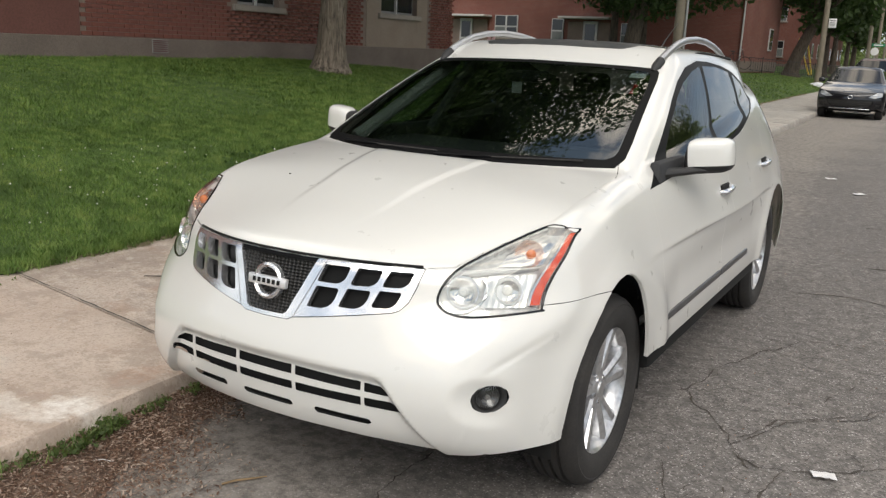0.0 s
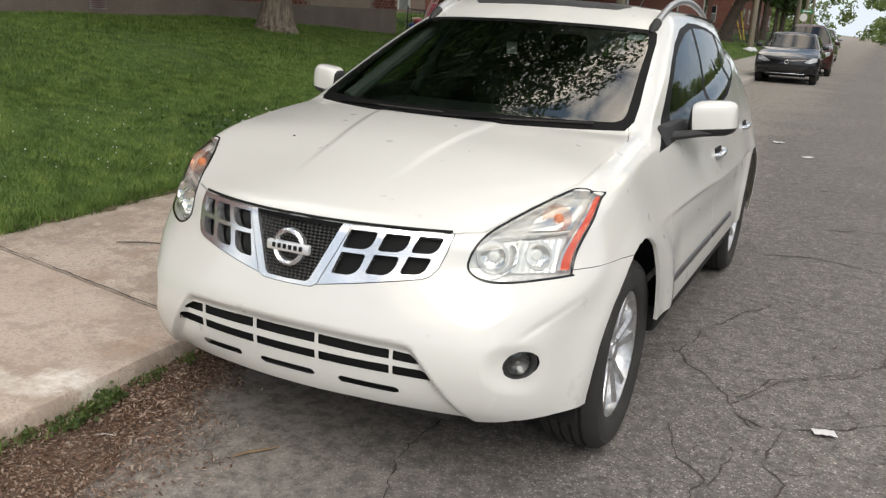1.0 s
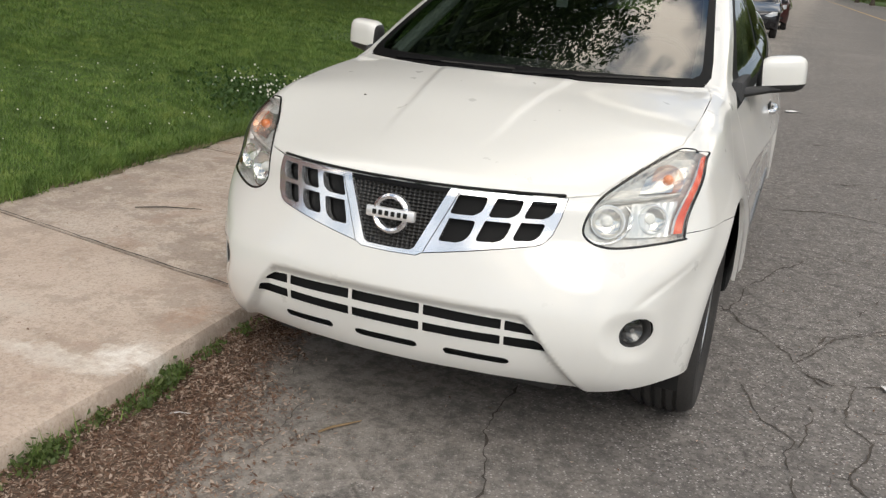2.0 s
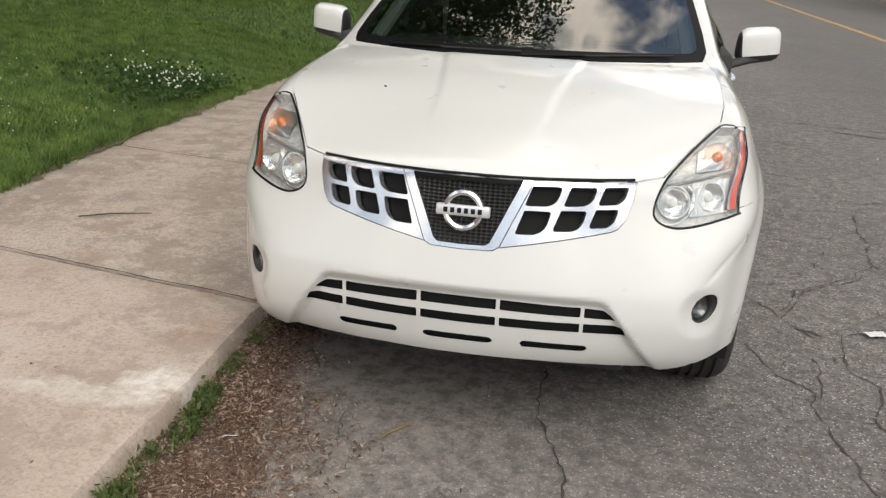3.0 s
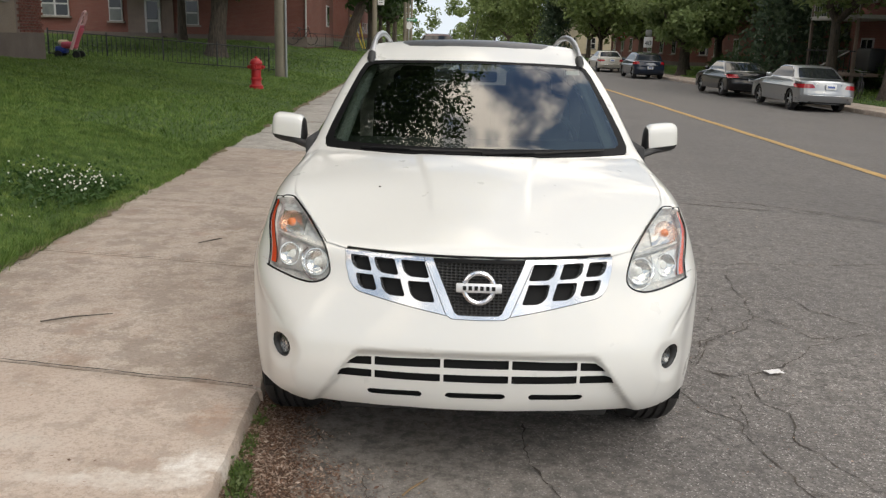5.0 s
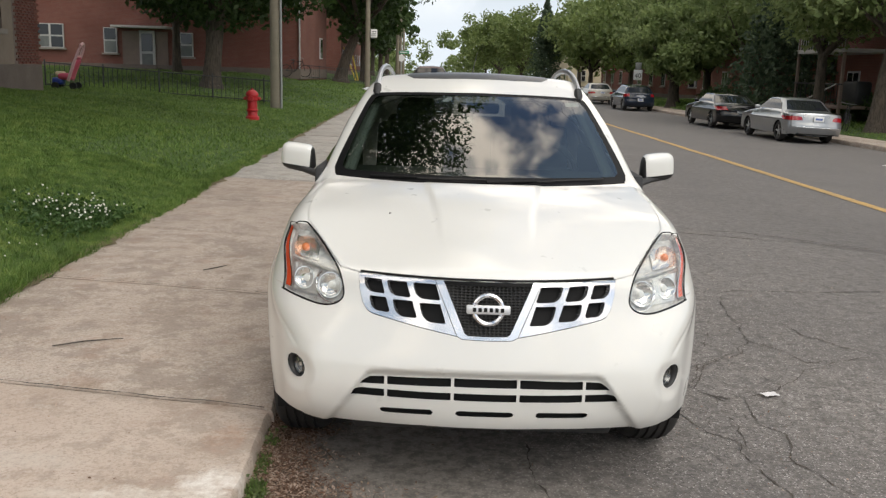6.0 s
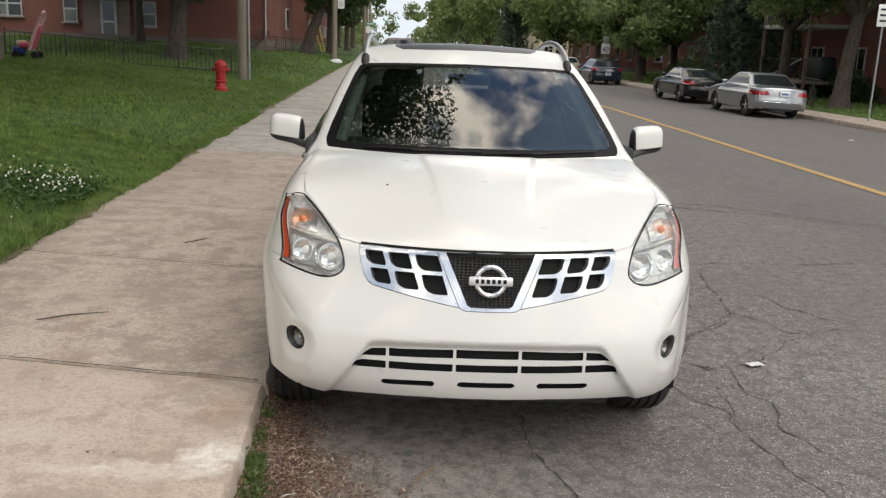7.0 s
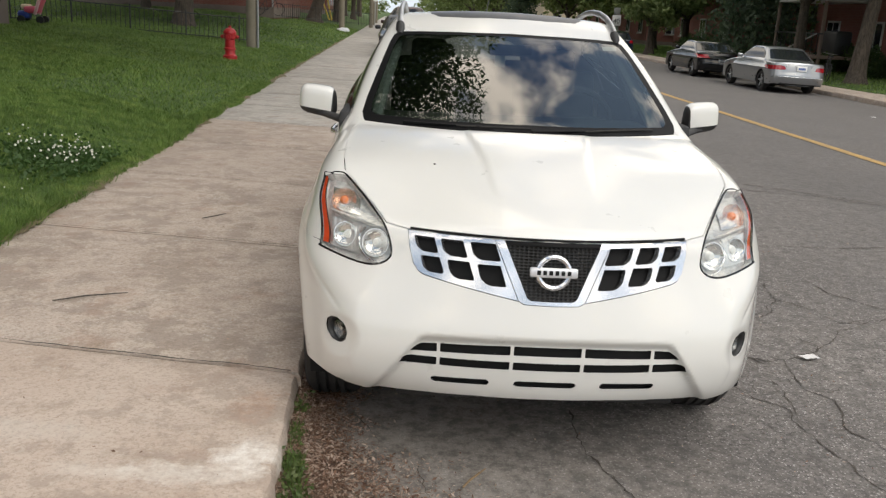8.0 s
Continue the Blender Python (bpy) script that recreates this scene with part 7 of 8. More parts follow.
def toy_cart(x, y, z):
    t = thing("toy_pushcar", "pink plastic toy pushcar with a tall handle", "toy", pose(x, y, z, 0, 0, 5) @ Matrix.Scale(1.1, 4))
    part("seat_shell", box(bmesh.new(), (0.02, 0, 0.30), (0.34, 0.32, 0.16), 0.06, segs=3), M["pink"], t)
    part("backrest", box(bmesh.new(), (0, 0, 0.22), (0.10, 0.30, 0.46), 0.04, pose(0.13, 0, 0.30, 0, 24, 0), segs=3), M["pink"], t)
    part("nose", box(bmesh.new(), (-0.17, 0, 0.19), (0.26, 0.30, 0.17), 0.06, segs=3), M["blue_plastic"], t)
    part("tray", box(bmesh.new(), (-0.12, 0, 0.36), (0.20, 0.26, 0.12), 0.05, segs=3), M["cream_plastic"], t)
    part("handle", tube(bmesh.new(), [(0.10, -0.16, 0.20), (0.24, -0.16, 0.58), (0.38, -0.15, 0.92), (0.42, -0.11, 1.04), (0.435, 0.0, 1.08), (0.42, 0.11, 1.04), (0.38, 0.15, 0.92), (0.24, 0.16, 0.58), (0.10, 0.16, 0.20)], 0.036, 8), M["pale_pink"], t)
    for k in range(4):
        part("back_slat", tube(bmesh.new(), [(0.15 + 0.055 * k, -0.15, 0.34 + 0.135 * k), (0.15 + 0.055 * k, 0.15, 0.34 + 0.135 * k)], 0.030, 8), M["pink"], t)
    part("crossbar", tube(bmesh.new(), [(0.32, -0.155, 0.78), (0.32, 0.155, 0.78)], 0.026, 8), M["pale_pink"], t)
    for wx, wy in ((-0.2, -0.17), (-0.2, 0.17), (0.22, -0.18), (0.22, 0.18)):
        part("wheel", cyl(bmesh.new(), (wx, wy - 0.03, 0.085), (wx, wy + 0.03, 0.085), 0.085, n=16), M["iron"], t)


toy_cart(-10.42, 20.55, 0.80)


def bicycle(x, y, z, turn, label, frame_mat):
    bk = thing("bicycle", label, "bicycle", pose(x, y, z, 8, 0, turn), "bicycles")
    for wx in (-0.52, 0.52):
        ring = [(wx + 0.32 * math.cos(a), 0, 0.33 + 0.32 * math.sin(a)) for a in np.linspace(0, 2 * math.pi, 25)]
        part("wheel", tube(bmesh.new(), ring, 0.018, 6), M["rubber"], bk)
    for a, b in (((-0.52, 0, 0.33), (-0.12, 0, 0.85)), ((-0.52, 0, 0.33), (-0.05, 0, 0.30)), ((-0.05, 0, 0.30), (-0.14, 0, 0.90)), ((-0.05, 0, 0.30), (0.36, 0, 0.80)), ((-0.12, 0, 0.82), (0.35, 0, 0.84)), ((0.52, 0, 0.33), (0.33, 0, 0.98))):
        part("frame_tube", tube(bmesh.new(), [a, b], 0.016, 6), frame_mat, bk)
    part("saddle", box(bmesh.new(), (-0.16, 0, 0.92), (0.24, 0.12, 0.05), 0.02), M["iron"], bk)
    part("handlebar", tube(bmesh.new(), [(0.36, -0.27, 1.02), (0.32, 0, 1.0), (0.36, 0.27, 1.02)], 0.012, 6), M["steel"], bk)


bicycle(-8.9, 46.0, 1.0, 20, "dark bicycle leaning by the brick corner", M["iron"])

# street name post, guy-wire guards, bag
x, y, z = S(-1.95, 76)[0], S(-1.95, 76)[1], 0.14
sp = thing("street_sign", "post with a green name plate and a round white sign", "sign", pose(x, y, z))
part("post", cyl(bmesh.new(), (0, 0, -0.1), (0, 0, 3.1), 0.04, n=10), M["steel"], sp)
part("name_plate", box(bmesh.new(), (0.2, -0.05, 2.92), (0.95, 0.02, 0.22), 0.005), M["sign_green"], sp)
part("name_bar", box(bmesh.new(), (0.2, -0.062, 2.92), (0.65, 0.004, 0.09)), M["sign_white"], sp)
part("round_sign", cyl(bmesh.new(), (0, -0.07, 2.42), (0, -0.05, 2.42), 0.30, n=28), M["sign_white"], sp)
gx, gy, gz = -7.3, 58.0, 0.75
gw = thing("guy_wire", "pair of slanting yellow guy-wire guards", "guy wire", pose(gx, gy, gz))
part("guard", tube(bmesh.new(), [(0.4, 0, -0.05), (-0.45, 0, 2.2)], 0.05, 8), M["guard_yellow"], gw)
part("guard", tube(bmesh.new(), [(0.55, 0.1, -0.05), (0.0, 0.1, 2.3)], 0.05, 8), M["guard_yellow"], gw)
b = bmesh.new()
bmesh.ops.create_icosphere(b, subdivisions=3, radius=0.3)
for v in b.verts:
    v.co = Vector((v.co.x * 1.3, v.co.y, max(v.co.z, -0.1) * 0.6)) * (1 + 0.25 * noise.noise(v.co * 6))
px, py, pz = S(-3.3, 50)[0], S(-3.3, 50)[1], 0.30
bmesh.ops.transform(b, matrix=pose(px, py, pz), verts=b.verts)
tagged(link_mesh("plastic_bag", b, M["bag"]), "crumpled white plastic bag on the grass", "bag")

# trees of the left side
tree("tree", -8.9, 29.0, 0.66, 0.33, 3.0, 9.0, 6.6, 5, 90000, 0.115, "spreading shade tree behind the iron fence", (0.3, 0.2))
# Added tree, hidden behind the trunk before it, to block light on the house.
tree("tree", -11.23, 37.5, 0.95, 0.24, 3.3, 9.0, 7.4, 6, 70000, 0.13, "added tree whose crown shades the brick houses")
tree("tree", -7.75, 56.0, 0.66, 0.42, 3.6, 8.5, 5.6, 7, 26000, 0.15, "leaning street tree with a thick trunk", (1.3, 0))
tree("tree", -16.8, 27.0, 0.9, 0.3, 3.2, 8.5, 6.4, 9, 20000, 0.17, "shade tree behind the low brick house")
tree("tree", -14.2, 42.0, 0.9, 0.24, 2.7, 7.5, 4.4, 8, 16000, 0.18, "shade tree before the canopied doors")
for i, (X, Y) in enumerate(((-4.8, 68), (-5.2, 80), (-4.6, 94), (-6.2, 108), (-5.0, 125), (-6.0, 145), (-11, 70), (-13, 98))):
    x, y, z = on_street(X, Y)
    tree("tree", x, y, z, 0.28, 3.2, 8.5 + (i % 3), 4.6, 20 + i, 5200, 0.28)


# ---- the other parked cars ----
def parked_field(P):
    def fn(x, y, z):
        x = np.abs(x)
        end = curve(z, [0.2, 0.35, 0.5, 0.65, 0.8, 1.0], P["end"]) + P["bow"] * x ** 2 + 0.6 * np.clip(x - 0.6, 0, None) ** 2
        w = P["w"] - 0.30 * np.clip(z - 0.58, 0, None) ** 2 - 0.4 * np.clip(0.45 - z, 0, None) ** 2 - 0.10 * np.clip(0.6 - y, 0, None) ** 2
        low = smax(end - y, x - w, 0.10)
        low = smax(low, z - (curve(y, P["dy"], P["dz"]) - 0.07 * x ** 2), 0.05)
        low = smax(low, y - P["len"] + 0.35 * x ** 2, 0.15)
        a = P["a0"] + (z - P["az"]) * P["slope"] + 0.55 * x ** 2 - y
        b = y - (P["b0"] - (z - P["bz"]) * P["bslope"] - 0.5 * x ** 2)
        zb = P["belt"] + P.get("rise", 0.0) * (y - 2)
        wb = P["w"] - 0.30 * (P["belt"] - 0.58) ** 2
        side = x - (wb - 0.012 - 0.42 * (z - zb) - 0.3 * np.clip(z - zb - 0.1, 0, None) ** 2)
        roof = z - (P["h"] - P["arch"] * (y - P["ry"]) ** 2 - 0.10 * x ** 2)
        top = smax(smax(a, roof, 0.06), smax(side, b, 0.08), 0.06)
        return smin(low, smax(top, 0.7 - z, 0.01), 0.035)
    return fn


def road_wheel(parent, x, y, side, r=0.31, spokes=5):
    wh = new("wheel")
    wh.parent = parent
    wh.matrix_basis = pose(x, y, r, 0, 90 * side, 0)
    part("tyre", lathe(bmesh.new(), [(0.66 * r, -0.09), (0.9 * r, -0.10), (r, -0.07), (r, 0.07), (0.9 * r, 0.10), (0.66 * r, 0.09)], 28), M["rubber"], wh)
    part("rim", lathe(bmesh.new(), [(0.0, -0.02), (0.55 * r, -0.02), (0.60 * r, 0.05), (0.68 * r, 0.085)], 28), M["seam"], wh)
    for k in range(spokes):
        b = box(bmesh.new(), (0.36 * r, 0, 0.06), (0.64 * r, 0.17 * r, 0.03), 0.006)
        bmesh.ops.transform(b, matrix=pose(0, 0, 0, 0, 0, 360 / spokes * k + 12), verts=b.verts)
        part("spoke", b, M["alloy"], wh)
    part("hub", cyl(bmesh.new(), (0, 0, 0.04), (0, 0, 0.085), 0.17 * r, 0.13 * r, 14), M["alloy"], wh)


def parked_car(name, label, paint, P, m, front=False):
    FIELD[0] = parked_field(P)
    c = thing(name, label, "car", m, "parked cars")
    sh = car_shell(30, 30, 20, 0.07, P["len"] - 0.05)
    rest = list(sh.faces)
    _, rest = cut(sh, rest, [(-1, -1), (7, -1), (7, P["sill"]), (-1, P["sill"])], "x")
    for y in P["axles"]:
        _, rest = cut(sh, rest, circle(y, 0.31, 0.355, 18), "x", lambda f, q: q.x > 0.5)
    zt = P["h"] - 0.10
    wz = P["az"] + 0.03
    sc, rest = cut(sh, rest, [(-0.1, wz), (P["gw"] + 0.10, wz), (P["gw"] - 0.02, zt - 0.02), (P["gw"] - 0.14, zt), (-0.1, zt + 0.01)], "y", lambda f, q: P["a0"] - 0.1 < q.y < P["a0"] + 1.3 and f.normal.y < -0.2)
    sd, rest = cut(sh, rest, P["dlo"], "x", lambda f, q: q.x > 0.4)
    panel("screen", both(sheet(sc, 0.0, 0.0)), P.get("glass", M["pane_car"]), c)
    two_panels("side_window", sheet(sd, 0.0, 0.0), P.get("sglass", M["pane_car"]), c)
    for q, k in P["lamps"]:
        lm, rest = cut(sh, rest, q, "y", lambda f, v: v.y < 0.75)
        two_panels("lamp", sheet(lm, 0.003, 0.01), M[k], c)
    for q, k in P.get("dark", ()):
        lm, rest = cut(sh, rest, q, "y", lambda f, v: v.y < 0.75)
        panel("intake" if front else "valance", both(pushed(lm, 0.02)), M[k], c)
    panel("body", both(sheet(rest, 0.0, 0.01)), paint, c)
    sh.free()
    for y in P["axles"]:
        for s in (-1, 1):
            road_wheel(c, s * (P["w"] - 0.125), y, s)
            b = bmesh.new()
            ring = [[b.verts.new((s * x, y + 0.36 * math.cos(a), 0.31 + 0.36 * math.sin(a))) for a in np.linspace(-0.2, math.pi + 0.2, 14)] for x in (0.45, P["w"] - 0.03)]
            for i in range(13):
                b.faces.new((ring[0][i], ring[0][i + 1], ring[1][i + 1], ring[1][i]))
            b.faces.new(ring[0])
            part("wheel_housing", b, M["seam"], c)
    part("underbody", box(bmesh.new(), (0, P["len"] / 2, 0.28), (1.1, P["len"] - 0.7, 0.14), 0.03), M["seam"], c)
    part("cabin_floor", box(bmesh.new(), (0, P["len"] / 2, 0.62), (1.3, P["len"] * 0.5, 0.3), 0.05), M["dash"], c)
    for s in (-1, 1):
        my = P["mirror"]
        part("door_mirror", box(bmesh.new(), (s * (P["w"] + 0.06), my, P["belt"] + 0.08), (0.18, 0.10, 0.13), 0.04, segs=3), paint, c)
        for hy in P.get("handles", ()):
            part("door_handle", box(bmesh.new(), (s * (P["w"] - 0.005), hy, P["belt"] - 0.10), (0.03, 0.16, 0.03), 0.01), paint, c)
    if P.get("plate"):
        pz, py = P["plate"]
        pl = part("number_plate", box(bmesh.new(), (0, py, pz), (0.32, 0.012, 0.16), 0.004), M["sign_white"], c)
        part("plate_bar", box(bmesh.new(), (0, py - 0.008, pz), (0.22, 0.004, 0.06)), M["plate_blue"], pl)
    if P.get("badge"):
        bz, by = P["badge"]
        ring = [(0.055 * math.cos(a), by, bz + 0.045 * math.sin(a)) for a in np.linspace(0, 2 * math.pi, 21)]
        part("badge", tube(bmesh.new(), ring, 0.010, 6), M["chrome"], c)
    if P.get("lip"):
        lz, ly, lw = P["lip"]
        part("bumper_trim", box(bmesh.new(), (0, ly, lz), (lw, 0.03, 0.025), 0.008), M["satin"], c)
    FIELD[0] = body
    return c


M["pane_car"] = mat("car_pane", (0.014, 0.016, 0.018), 0.05, 0.0, Specular_IOR_Level=0.35)
M["plate_blue"] = mat("plate_blue", (0.10, 0.16, 0.40), 0.5)
M["grey_paint"] = car_paint("dark_grey_paint", (0.014, 0.014, 0.017), dirt=(0.03, 0.029, 0.028))
M["black_paint"] = car_paint("black_paint", (0.005, 0.005, 0.006), dirt=(0.03, 0.029, 0.028))
M["silver_paint"] = car_paint("silver_paint", (0.33, 0.345, 0.36))
M["blue_paint"] = car_paint("navy_paint", (0.011, 0.018, 0.034), dirt=(0.03, 0.029, 0.028))
M["maroon_paint"] = car_paint("brown_red_paint", (0.055, 0.022, 0.020), dirt=(0.03, 0.029, 0.028))
M["beige_paint"] = car_paint("beige_paint", (0.45, 0.42, 0.36))
for k in ("silver_paint", "grey_paint", "blue_paint", "maroon_paint"):
    nodes(M[k])[1].inputs["Metallic"].default_value = 0.15
nodes(M["silver_paint"])[1].inputs["Metallic"].default_value = 0.75
for k in ("grey_paint", "black_paint", "blue_paint", "maroon_paint"):
    nodes(M[k])[1].inputs["Specular IOR Level"].default_value = 0.15
M["clear_lamp"] = speckled("clear_lamp", (0.60, 0.62, 0.63), (0.4, 0.42, 0.44), 0.12, 14, 60, 0.002, 0.4)

HATCH = dict(end=[0.20, 0.10, 0.05, 0.06, 0.12, 0.25], bow=0.38, w=0.875, dy=[0, 0.12, 0.4, 0.9, 1.2, 4.6], dz=[0.66, 0.73, 0.82, 0.93, 0.98, 1.0], len=4.3, a0=1.15, az=0.97, slope=2.1, b0=4.2, bz=1.0, bslope=0.7, belt=0.95, rise=0.05, h=1.45, arch=0.05, ry=2.4, sill=0.20, axles=(0.88, 3.5), gw=0.58,
             dlo=[(1.75, 0.99), (2.1, 1.24), (2.5, 1.36), (3.3, 1.34), (3.75, 1.16), (3.6, 1.06)], lamps=(([(0.45, 0.63), (0.62, 0.60), (0.80, 0.66), (0.80, 0.76), (0.66, 0.755)], "clear_lamp"),),
             dark=(([(-0.1, 0.34), (0.46, 0.36), (0.56, 0.44), (0.60, 0.53), (-0.1, 0.545)], "black_plastic"), ([(0.64, 0.35), (0.78, 0.36), (0.78, 0.44), (0.66, 0.46)], "black_plastic")), mirror=1.75, badge=(0.62, 0.035), lip=(0.30, 0.12, 1.05), handles=(2.3, 3.1))
parked_car("parked_car", "dark grey hatchback parked at the kerb", M["grey_paint"], HATCH, Matrix.Translation((-0.97, 24.85, 0)) @ pose(0, 0, 0, 0, 0, 2.2), True)
VAN = dict(HATCH, h=1.75, len=4.9, dz=[0.72, 0.82, 0.95, 1.08, 1.12, 1.15], az=1.10, a0=1.0, slope=1.5, belt=1.05, w=0.95, gw=0.68, b0=4.9, bslope=0.3, axles=(0.95, 3.9), dlo=[(1.6, 1.12), (2.0, 1.45), (2.4, 1.62), (4.2, 1.60), (4.4, 1.18)], lamps=(([(0.50, 0.68), (0.66, 0.66), (0.84, 0.72), (0.84, 0.86), (0.70, 0.84)], "clear_lamp"),), mirror=1.6)
parked_car("parked_car", "brown-red van parked behind the hatchback", M["maroon_paint"], VAN, Matrix.Translation((-1.02, 31.0, 0)) @ pose(0, 0, 0, 0, 0, 2.2), True)
parked_car("parked_car", "pale car parked farther along the kerb", M["beige_paint"], HATCH, Matrix.Translation((-1.35, 40.5, 0)) @ pose(0, 0, 0, 0, 0, 2.2), True)
parked_car("parked_car", "pale car parked farther along the kerb", M["silver_paint"], VAN, Matrix.Translation((-1.7, 49.0, 0)) @ pose(0, 0, 0, 0, 0, 2.2), True)

SEDAN = dict(end=[0.16, 0.08, 0.04, 0.07, 0.10, 0.15], bow=0.22, w=0.87, dy=[0, 0.1, 0.3, 0.55, 1.0, 3.3, 4.4, 4.7], dz=[0.86, 0.935, 0.96, 0.975, 1.0, 0.97, 0.78, 0.70], len=4.65, a0=0.62, az=0.97, slope=1.75, b0=3.35, bz=0.97, bslope=1.75, belt=0.93, rise=-0.02, h=1.40, arch=0.055, ry=2.0, sill=0.24, axles=(1.05, 3.70), gw=0.58,
             dlo=[(1.05, 1.00), (1.30, 1.20), (1.62, 1.315), (2.3, 1.325), (2.75, 1.22), (3.2, 0.985)], lamps=(([(0.46, 0.715), (0.60, 0.70), (0.90, 0.69), (0.90, 0.815), (0.62, 0.835), (0.50, 0.815)], "red_lens"),),
             dark=(([(-0.1, 0.25), (0.62, 0.25), (0.60, 0.30), (-0.1, 0.30)], "black_plastic"),), mirror=2.75, plate=(0.765, 0.045), lip=(0.50, 0.055, 1.4), handles=(1.75, 2.65))
parked_car("parked_car", "silver four-door sedan parked along the far kerb", M["silver_paint"], SEDAN, Matrix.Translation((11.2, 24.5, -0.335)) @ pose(0, 0, 0, 0, 1.6, 2.0))
COUPE = dict(SEDAN, h=1.37, len=4.7, a0=0.45, slope=2.3, gw=0.54, ry=2.2, arch=0.07, w=0.885, dlo=[(1.15, 1.0), (1.45, 1.19), (1.85, 1.295), (2.4, 1.30), (2.85, 1.2), (3.2, 0.985)], lamps=(([(0.50, 0.72), (0.90, 0.70), (0.90, 0.84), (0.55, 0.85)], "red_lens"),), plate=(0.70, 0.045), lip=None, axles=(1.0, 3.72))
parked_car("parked_car", "black coupe parked along the far kerb", M["black_paint"], COUPE, Matrix.Translation((10.98, 31.2, -0.335)) @ pose(0, 0, 0, 0, 1.6, 2.0))
WAGON = dict(SEDAN, h=1.46, len=4.3, dy=[0, 0.1, 0.3, 0.6, 1.0, 3.1, 4.1, 4.4], dz=[0.96, 0.99, 1.0, 1.0, 1.0, 0.99, 0.80, 0.72], a0=0.20, slope=0.75, az=0.97, gw=0.55, dlo=[(0.62, 1.02), (0.75, 1.22), (1.1, 1.345), (2.1, 1.375), (2.6, 1.25), (3.1, 1.0)], lamps=(([(0.58, 0.80), (0.90, 0.78), (0.90, 0.94), (0.62, 0.95)], "red_lens"),), plate=(0.62, 0.04), lip=None, axles=(0.75, 3.35))
parked_car("parked_car", "dark blue hatchback parked along the far kerb", M["blue_paint"], WAGON, Matrix.Translation((10.35, 46.6, -0.335)) @ pose(0, 0, 0, 0, 0, 2.2))
parked_car("parked_car", "beige sedan parked farther along the far kerb", M["beige_paint"], SEDAN, Matrix.Translation((9.9, 56.5, -0.335)) @ pose(0, 0, 0, 0, 0, 2.2))


# ---- the far side of the street ----
far_house("brick_house", 19.6, 31.0, 21.0, 39.0, -0.2, 6.3, M["brick_far"], "red brick house across the street with white windows")
far_house("brick_house", 21.5, 33.0, 45.0, 66.0, -0.2, 6.3, M["brick_far"], "red brick house across the street behind trees")
far_house("brick_house", 20.5, 33.0, 70.0, 98.0, -0.2, 6.3, M["brick_far"], "red brick row house farther along the street")
far_house("cream_house", 18.0, 28.0, 106.0, 122.0, -0.2, 5.6, M["cream_wall"], "tall cream-coloured house at the far corner")


def porch(X, Y):
    p = thing("porch", "timber porch with a balcony and white railing", "porch", STREET_M @ pose(X, Y, -0.2))
    part("deck", box(bmesh.new(), (0, 0, 0.75), (2.2, 4.6, 0.14), 0.01), M["porch"], p)
    part("balcony_floor", box(bmesh.new(), (0, 0, 3.1), (2.2, 4.6, 0.16), 0.01), M["frame_white"], p)
    for y in (-2.2, 0, 2.2):
        part("post", box(bmesh.new(), (-1.0, y, 2.2), (0.12, 0.12, 4.2), 0.01), M["porch"], p)
    for i in range(19):
        part("baluster", box(bmesh.new(), (-1.05, -2.25 + 0.25 * i, 3.62), (0.03, 0.03, 0.9)), M["frame_white"], p)
        if i % 2:
            part("baluster", box(bmesh.new(), (-1.05, -2.25 + 0.25 * i, 1.25), (0.03, 0.03, 0.9)), M["iron"], p)
    for z in (4.08, 1.70):
        part("handrail", box(bmesh.new(), (-1.05, 0, z), (0.06, 4.7, 0.06), 0.01), M["frame_white"] if z > 3 else M["iron"], p)
    for k in range(5):
        part("step", box(bmesh.new(), (-1.3 - 0.26 * k, -1.4, 0.62 - 0.15 * k), (0.28, 1.1, 0.05), 0.005), M["porch"], p)
    part("stair_rail", tube(bmesh.new(), [(-1.1, -1.95, 1.7), (-2.5, -1.95, 0.95)], 0.03, 8), M["frame_white"], p)
    part("barbecue_cover", box(bmesh.new(), (0.2, -1.2, 1.35), (0.7, 1.3, 1.0), 0.12, segs=3), M["iron"], p)


porch(18.4, 36.0)
bicycle(14.2, 29.5, -0.18, 75, "bicycle standing on the grass by the silver car", M["iron"])


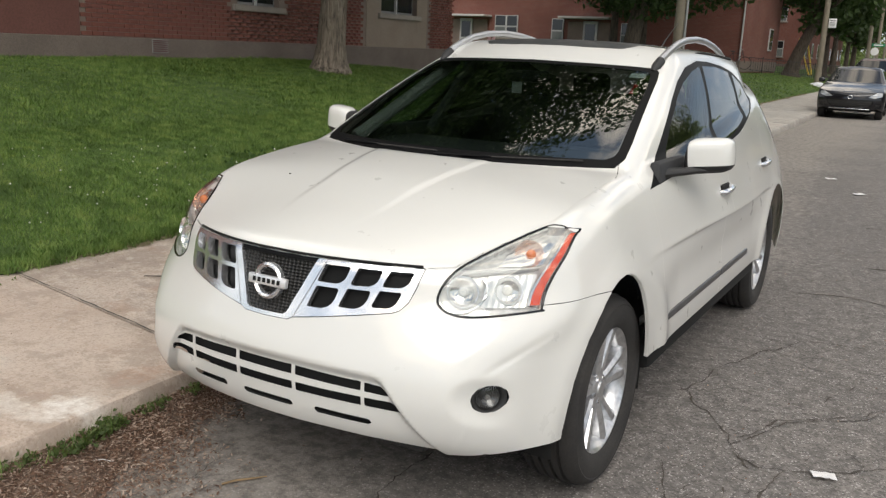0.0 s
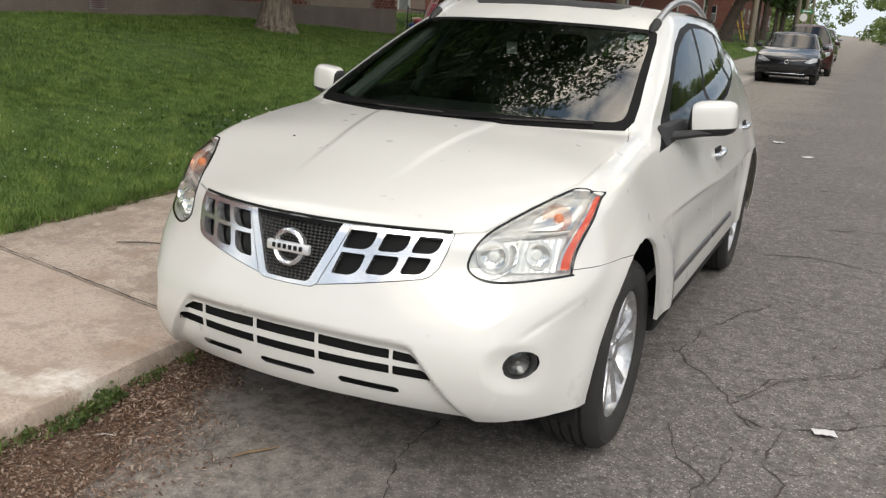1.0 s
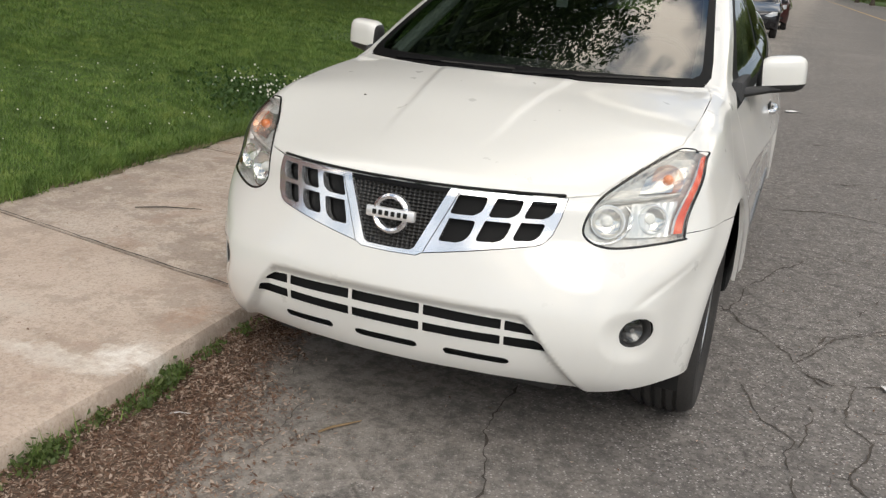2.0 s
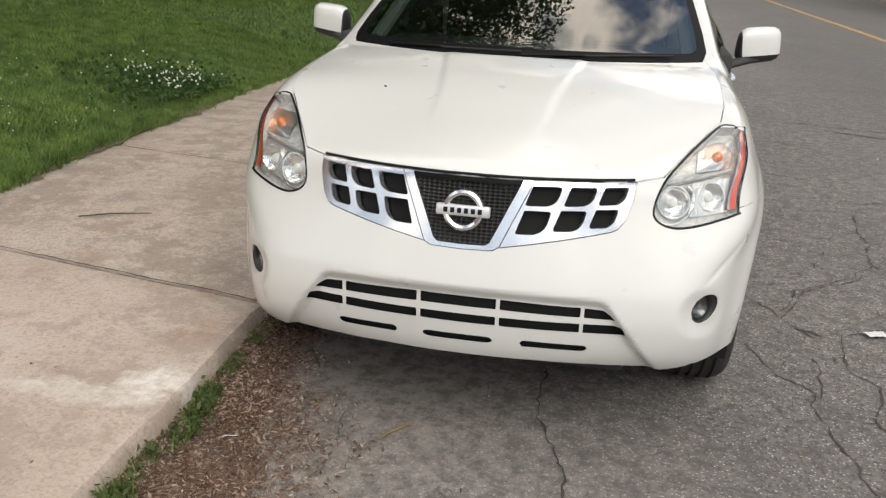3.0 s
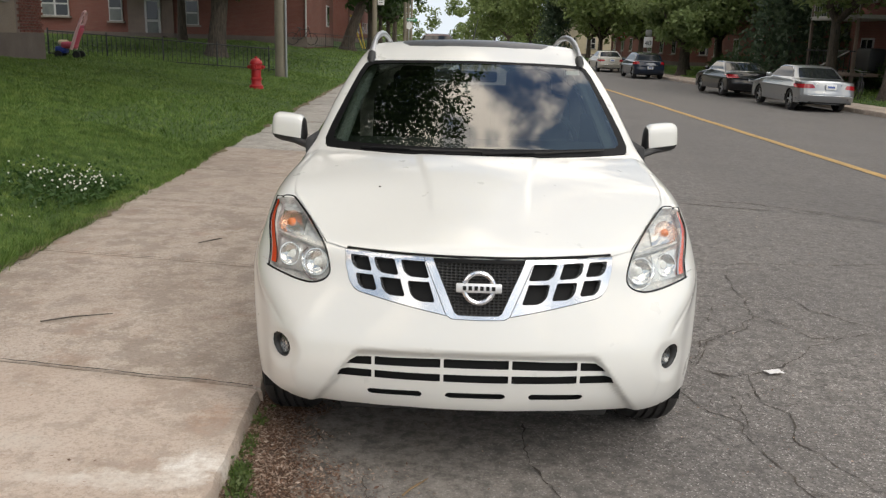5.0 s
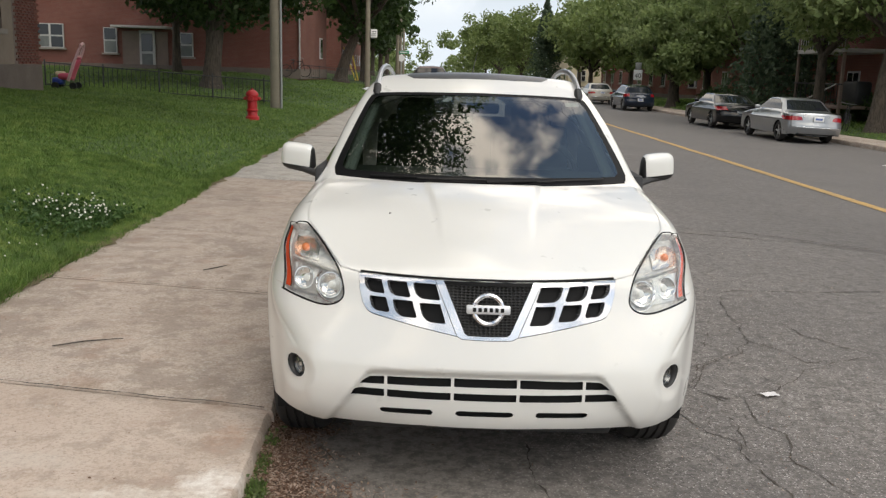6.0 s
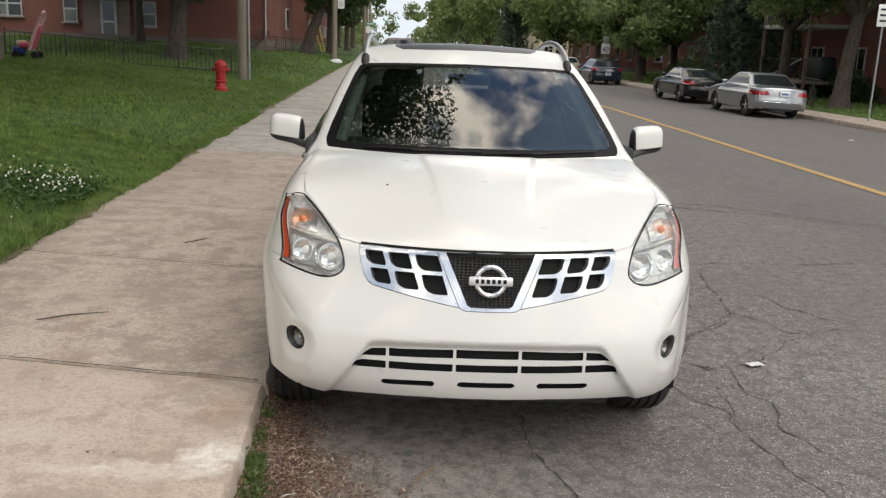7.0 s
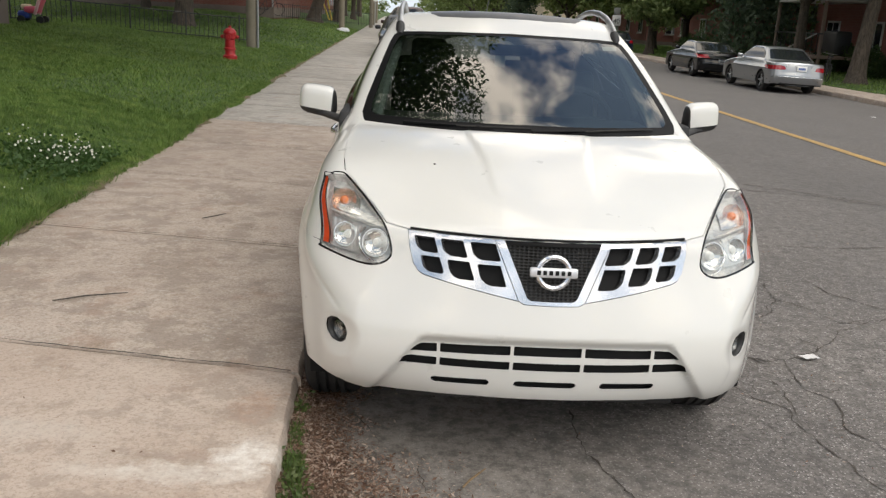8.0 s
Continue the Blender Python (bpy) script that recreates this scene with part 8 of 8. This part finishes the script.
def post_sign(X, Y, h, plates, label, base=-0.21):
    p = S(X, Y)
    s = thing("road_sign", label, "sign", pose(p.x, p.y, base), "road signs")
    part("post", cyl(bmesh.new(), (0, 0, -0.1), (0, 0, h), 0.03, n=8), M["steel"], s)
    for kind, z in plates:
        if kind == "forty":
            pl = part("plate", box(bmesh.new(), (0, -0.05, z), (0.56, 0.012, 0.66), 0.01), M["sign_white"], s)
            fc = bpy.data.curves.new("figures", "FONT")
            fc.body, fc.size, fc.align_x, fc.align_y, fc.extrude = "40", 0.42, "CENTER", "CENTER", 0.002
            ob = new("figures", fc)
            ob.data.materials.append(M["sign_black"])
            ob.parent, ob.matrix_basis = s, pose(0, -0.060, z - 0.06, 90, 0, 0)
        elif kind == "tab":
            part("plate", box(bmesh.new(), (0, -0.05, z), (0.40, 0.012, 0.42), 0.01), M["steel"], s)
        elif kind == "stop":
            part("plate", cyl(bmesh.new(), (0, -0.06, z), (0, -0.045, z), 0.36, n=8), M["sign_red"], s)
            part("sign_bar", box(bmesh.new(), (0, -0.064, z), (0.42, 0.004, 0.11)), M["sign_white"], s)
        else:
            part("plate", box(bmesh.new(), (0, -0.05, z), (0.42, 0.012, 0.62), 0.006), M["sign_white"], s)
            for k in range(3):
                part("sign_bar", box(bmesh.new(), (0, -0.058, z + 0.17 - 0.16 * k), (0.28, 0.004, 0.06)), M["sign_black"], s)


post_sign(13.8, 54.0, 2.6, (("forty", 1.88), ("tab", 2.45)), "speed limit sign on a steel post")
post_sign(17.8, 80.0, 2.8, (("stop", 2.35),), "red stop sign at the side street")
post_sign(14.0, 22.4, 3.4, (("bars", 3.05),), "white parking sign on a steel post")

tree("tree", *on_street(16.0, 28.0), 0.29, 3.4, 8.0, 5.4, 40, 17000, 0.12, "massive street tree across the road", (0.4, 0.2), material="leaf_lit")
tree("tree", *on_street(16.4, 33.6), 0.24, 3.0, 8.5, 5.0, 41, 14000, 0.12, "shade tree beside the timber porch", material="leaf_lit")
tree("tree", *on_street(14.8, 49.5), 0.24, 1.7, 5.0, 3.0, 42, 15000, 0.13, "young street tree on the far verge", material="leaf_lit")
tree("tree", *on_street(15.9, 53.0), 0.10, 1.6, 3.0, 1.7, 43, 3500, 0.13, "slim young tree on the far verge")
spruce(*on_street(17.6, 40.6), 8.5, 3.3, 44)
spruce(*on_street(13.9, 98.0), 10.5, 2.6, 45)
for i, (X, Y, hgt, kind) in enumerate(((17.5, 58, 8.5, "leaf_lit"), (19.5, 48, 9.5, "leaf_lit"), (17.2, 70, 8.0, "leaf_light"), (15.8, 80, 8.0, "leaf_light"), (17.6, 96, 9.0, "leaf_lit"), (13.6, 118, 10.0, "leaf_light"), (12.4, 138, 11.0, "leaf_light"), (12.0, 162, 11.5, "leaf_light"), (21.5, 44.5, 8.5, "leaf_lit"), (18.2, 53.5, 8.0, "leaf_lit"), (23, 62, 10, "leaf_lit"), (25, 42, 10, "leaf_lit"))):
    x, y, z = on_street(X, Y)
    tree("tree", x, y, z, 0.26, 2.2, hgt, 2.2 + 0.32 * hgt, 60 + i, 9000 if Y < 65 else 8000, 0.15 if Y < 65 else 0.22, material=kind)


def shrub(X, Y, r, h, seed):
    rng = np.random.default_rng(seed)
    x, y, z = on_street(X, Y)
    s = thing("shrub", "rounded green shrub before a brick wall", "shrub", pose(x, y, z), "shrubs")
    c = rng.normal(size=(10, 3)) * np.array([r * 0.45, r * 0.45, h * 0.2]) + np.array([0, 0, h * 0.5])
    vs, fs = leaf_cloud(rng, c, np.full(10, r * 0.5), 2200, 0.07)
    vs[:, 2] = np.maximum(vs[:, 2], 0.02)
    fast_mesh("foliage", vs, fs, M["leaf"], s)
    part("stem", cyl(bmesh.new(), (0, 0, -0.05), (0, 0, h * 0.5), 0.04, 0.02, 6), M["bark_dark"], s)


for i, (X, Y, r, h) in enumerate(((18.6, 31.5, 0.9, 1.0), (18.7, 34.6, 1.0, 1.1), (18.9, 27.0, 0.8, 0.9), (17.0, 47.5, 1.3, 1.3), (-9.9, 64, 1.1, 1.1), (-8.6, 61.5, 0.9, 1.0))):
    shrub(X, Y, r, h, 80 + i)


def far_woods():
    """The distant end of the street: rows of crowns."""
    rng = np.random.default_rng(90)
    cs, rs = [], []
    for i in range(90):
        X, Y = rng.uniform(-60, 70), rng.uniform(170, 260)
        if abs(X - 5) < 5 and Y < 230:
            continue
        h = rng.uniform(7, 12)
        for k in range(7):
            cs.append(S(X + rng.normal() * 2.2, Y + rng.normal() * 2, h * rng.uniform(0.04, 0.95)))
            rs.append(rng.uniform(1.6, 2.8))
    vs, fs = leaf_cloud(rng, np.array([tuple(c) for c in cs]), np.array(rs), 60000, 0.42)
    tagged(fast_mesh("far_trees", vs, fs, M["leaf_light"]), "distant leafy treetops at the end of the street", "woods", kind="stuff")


far_woods()

brick_bits()
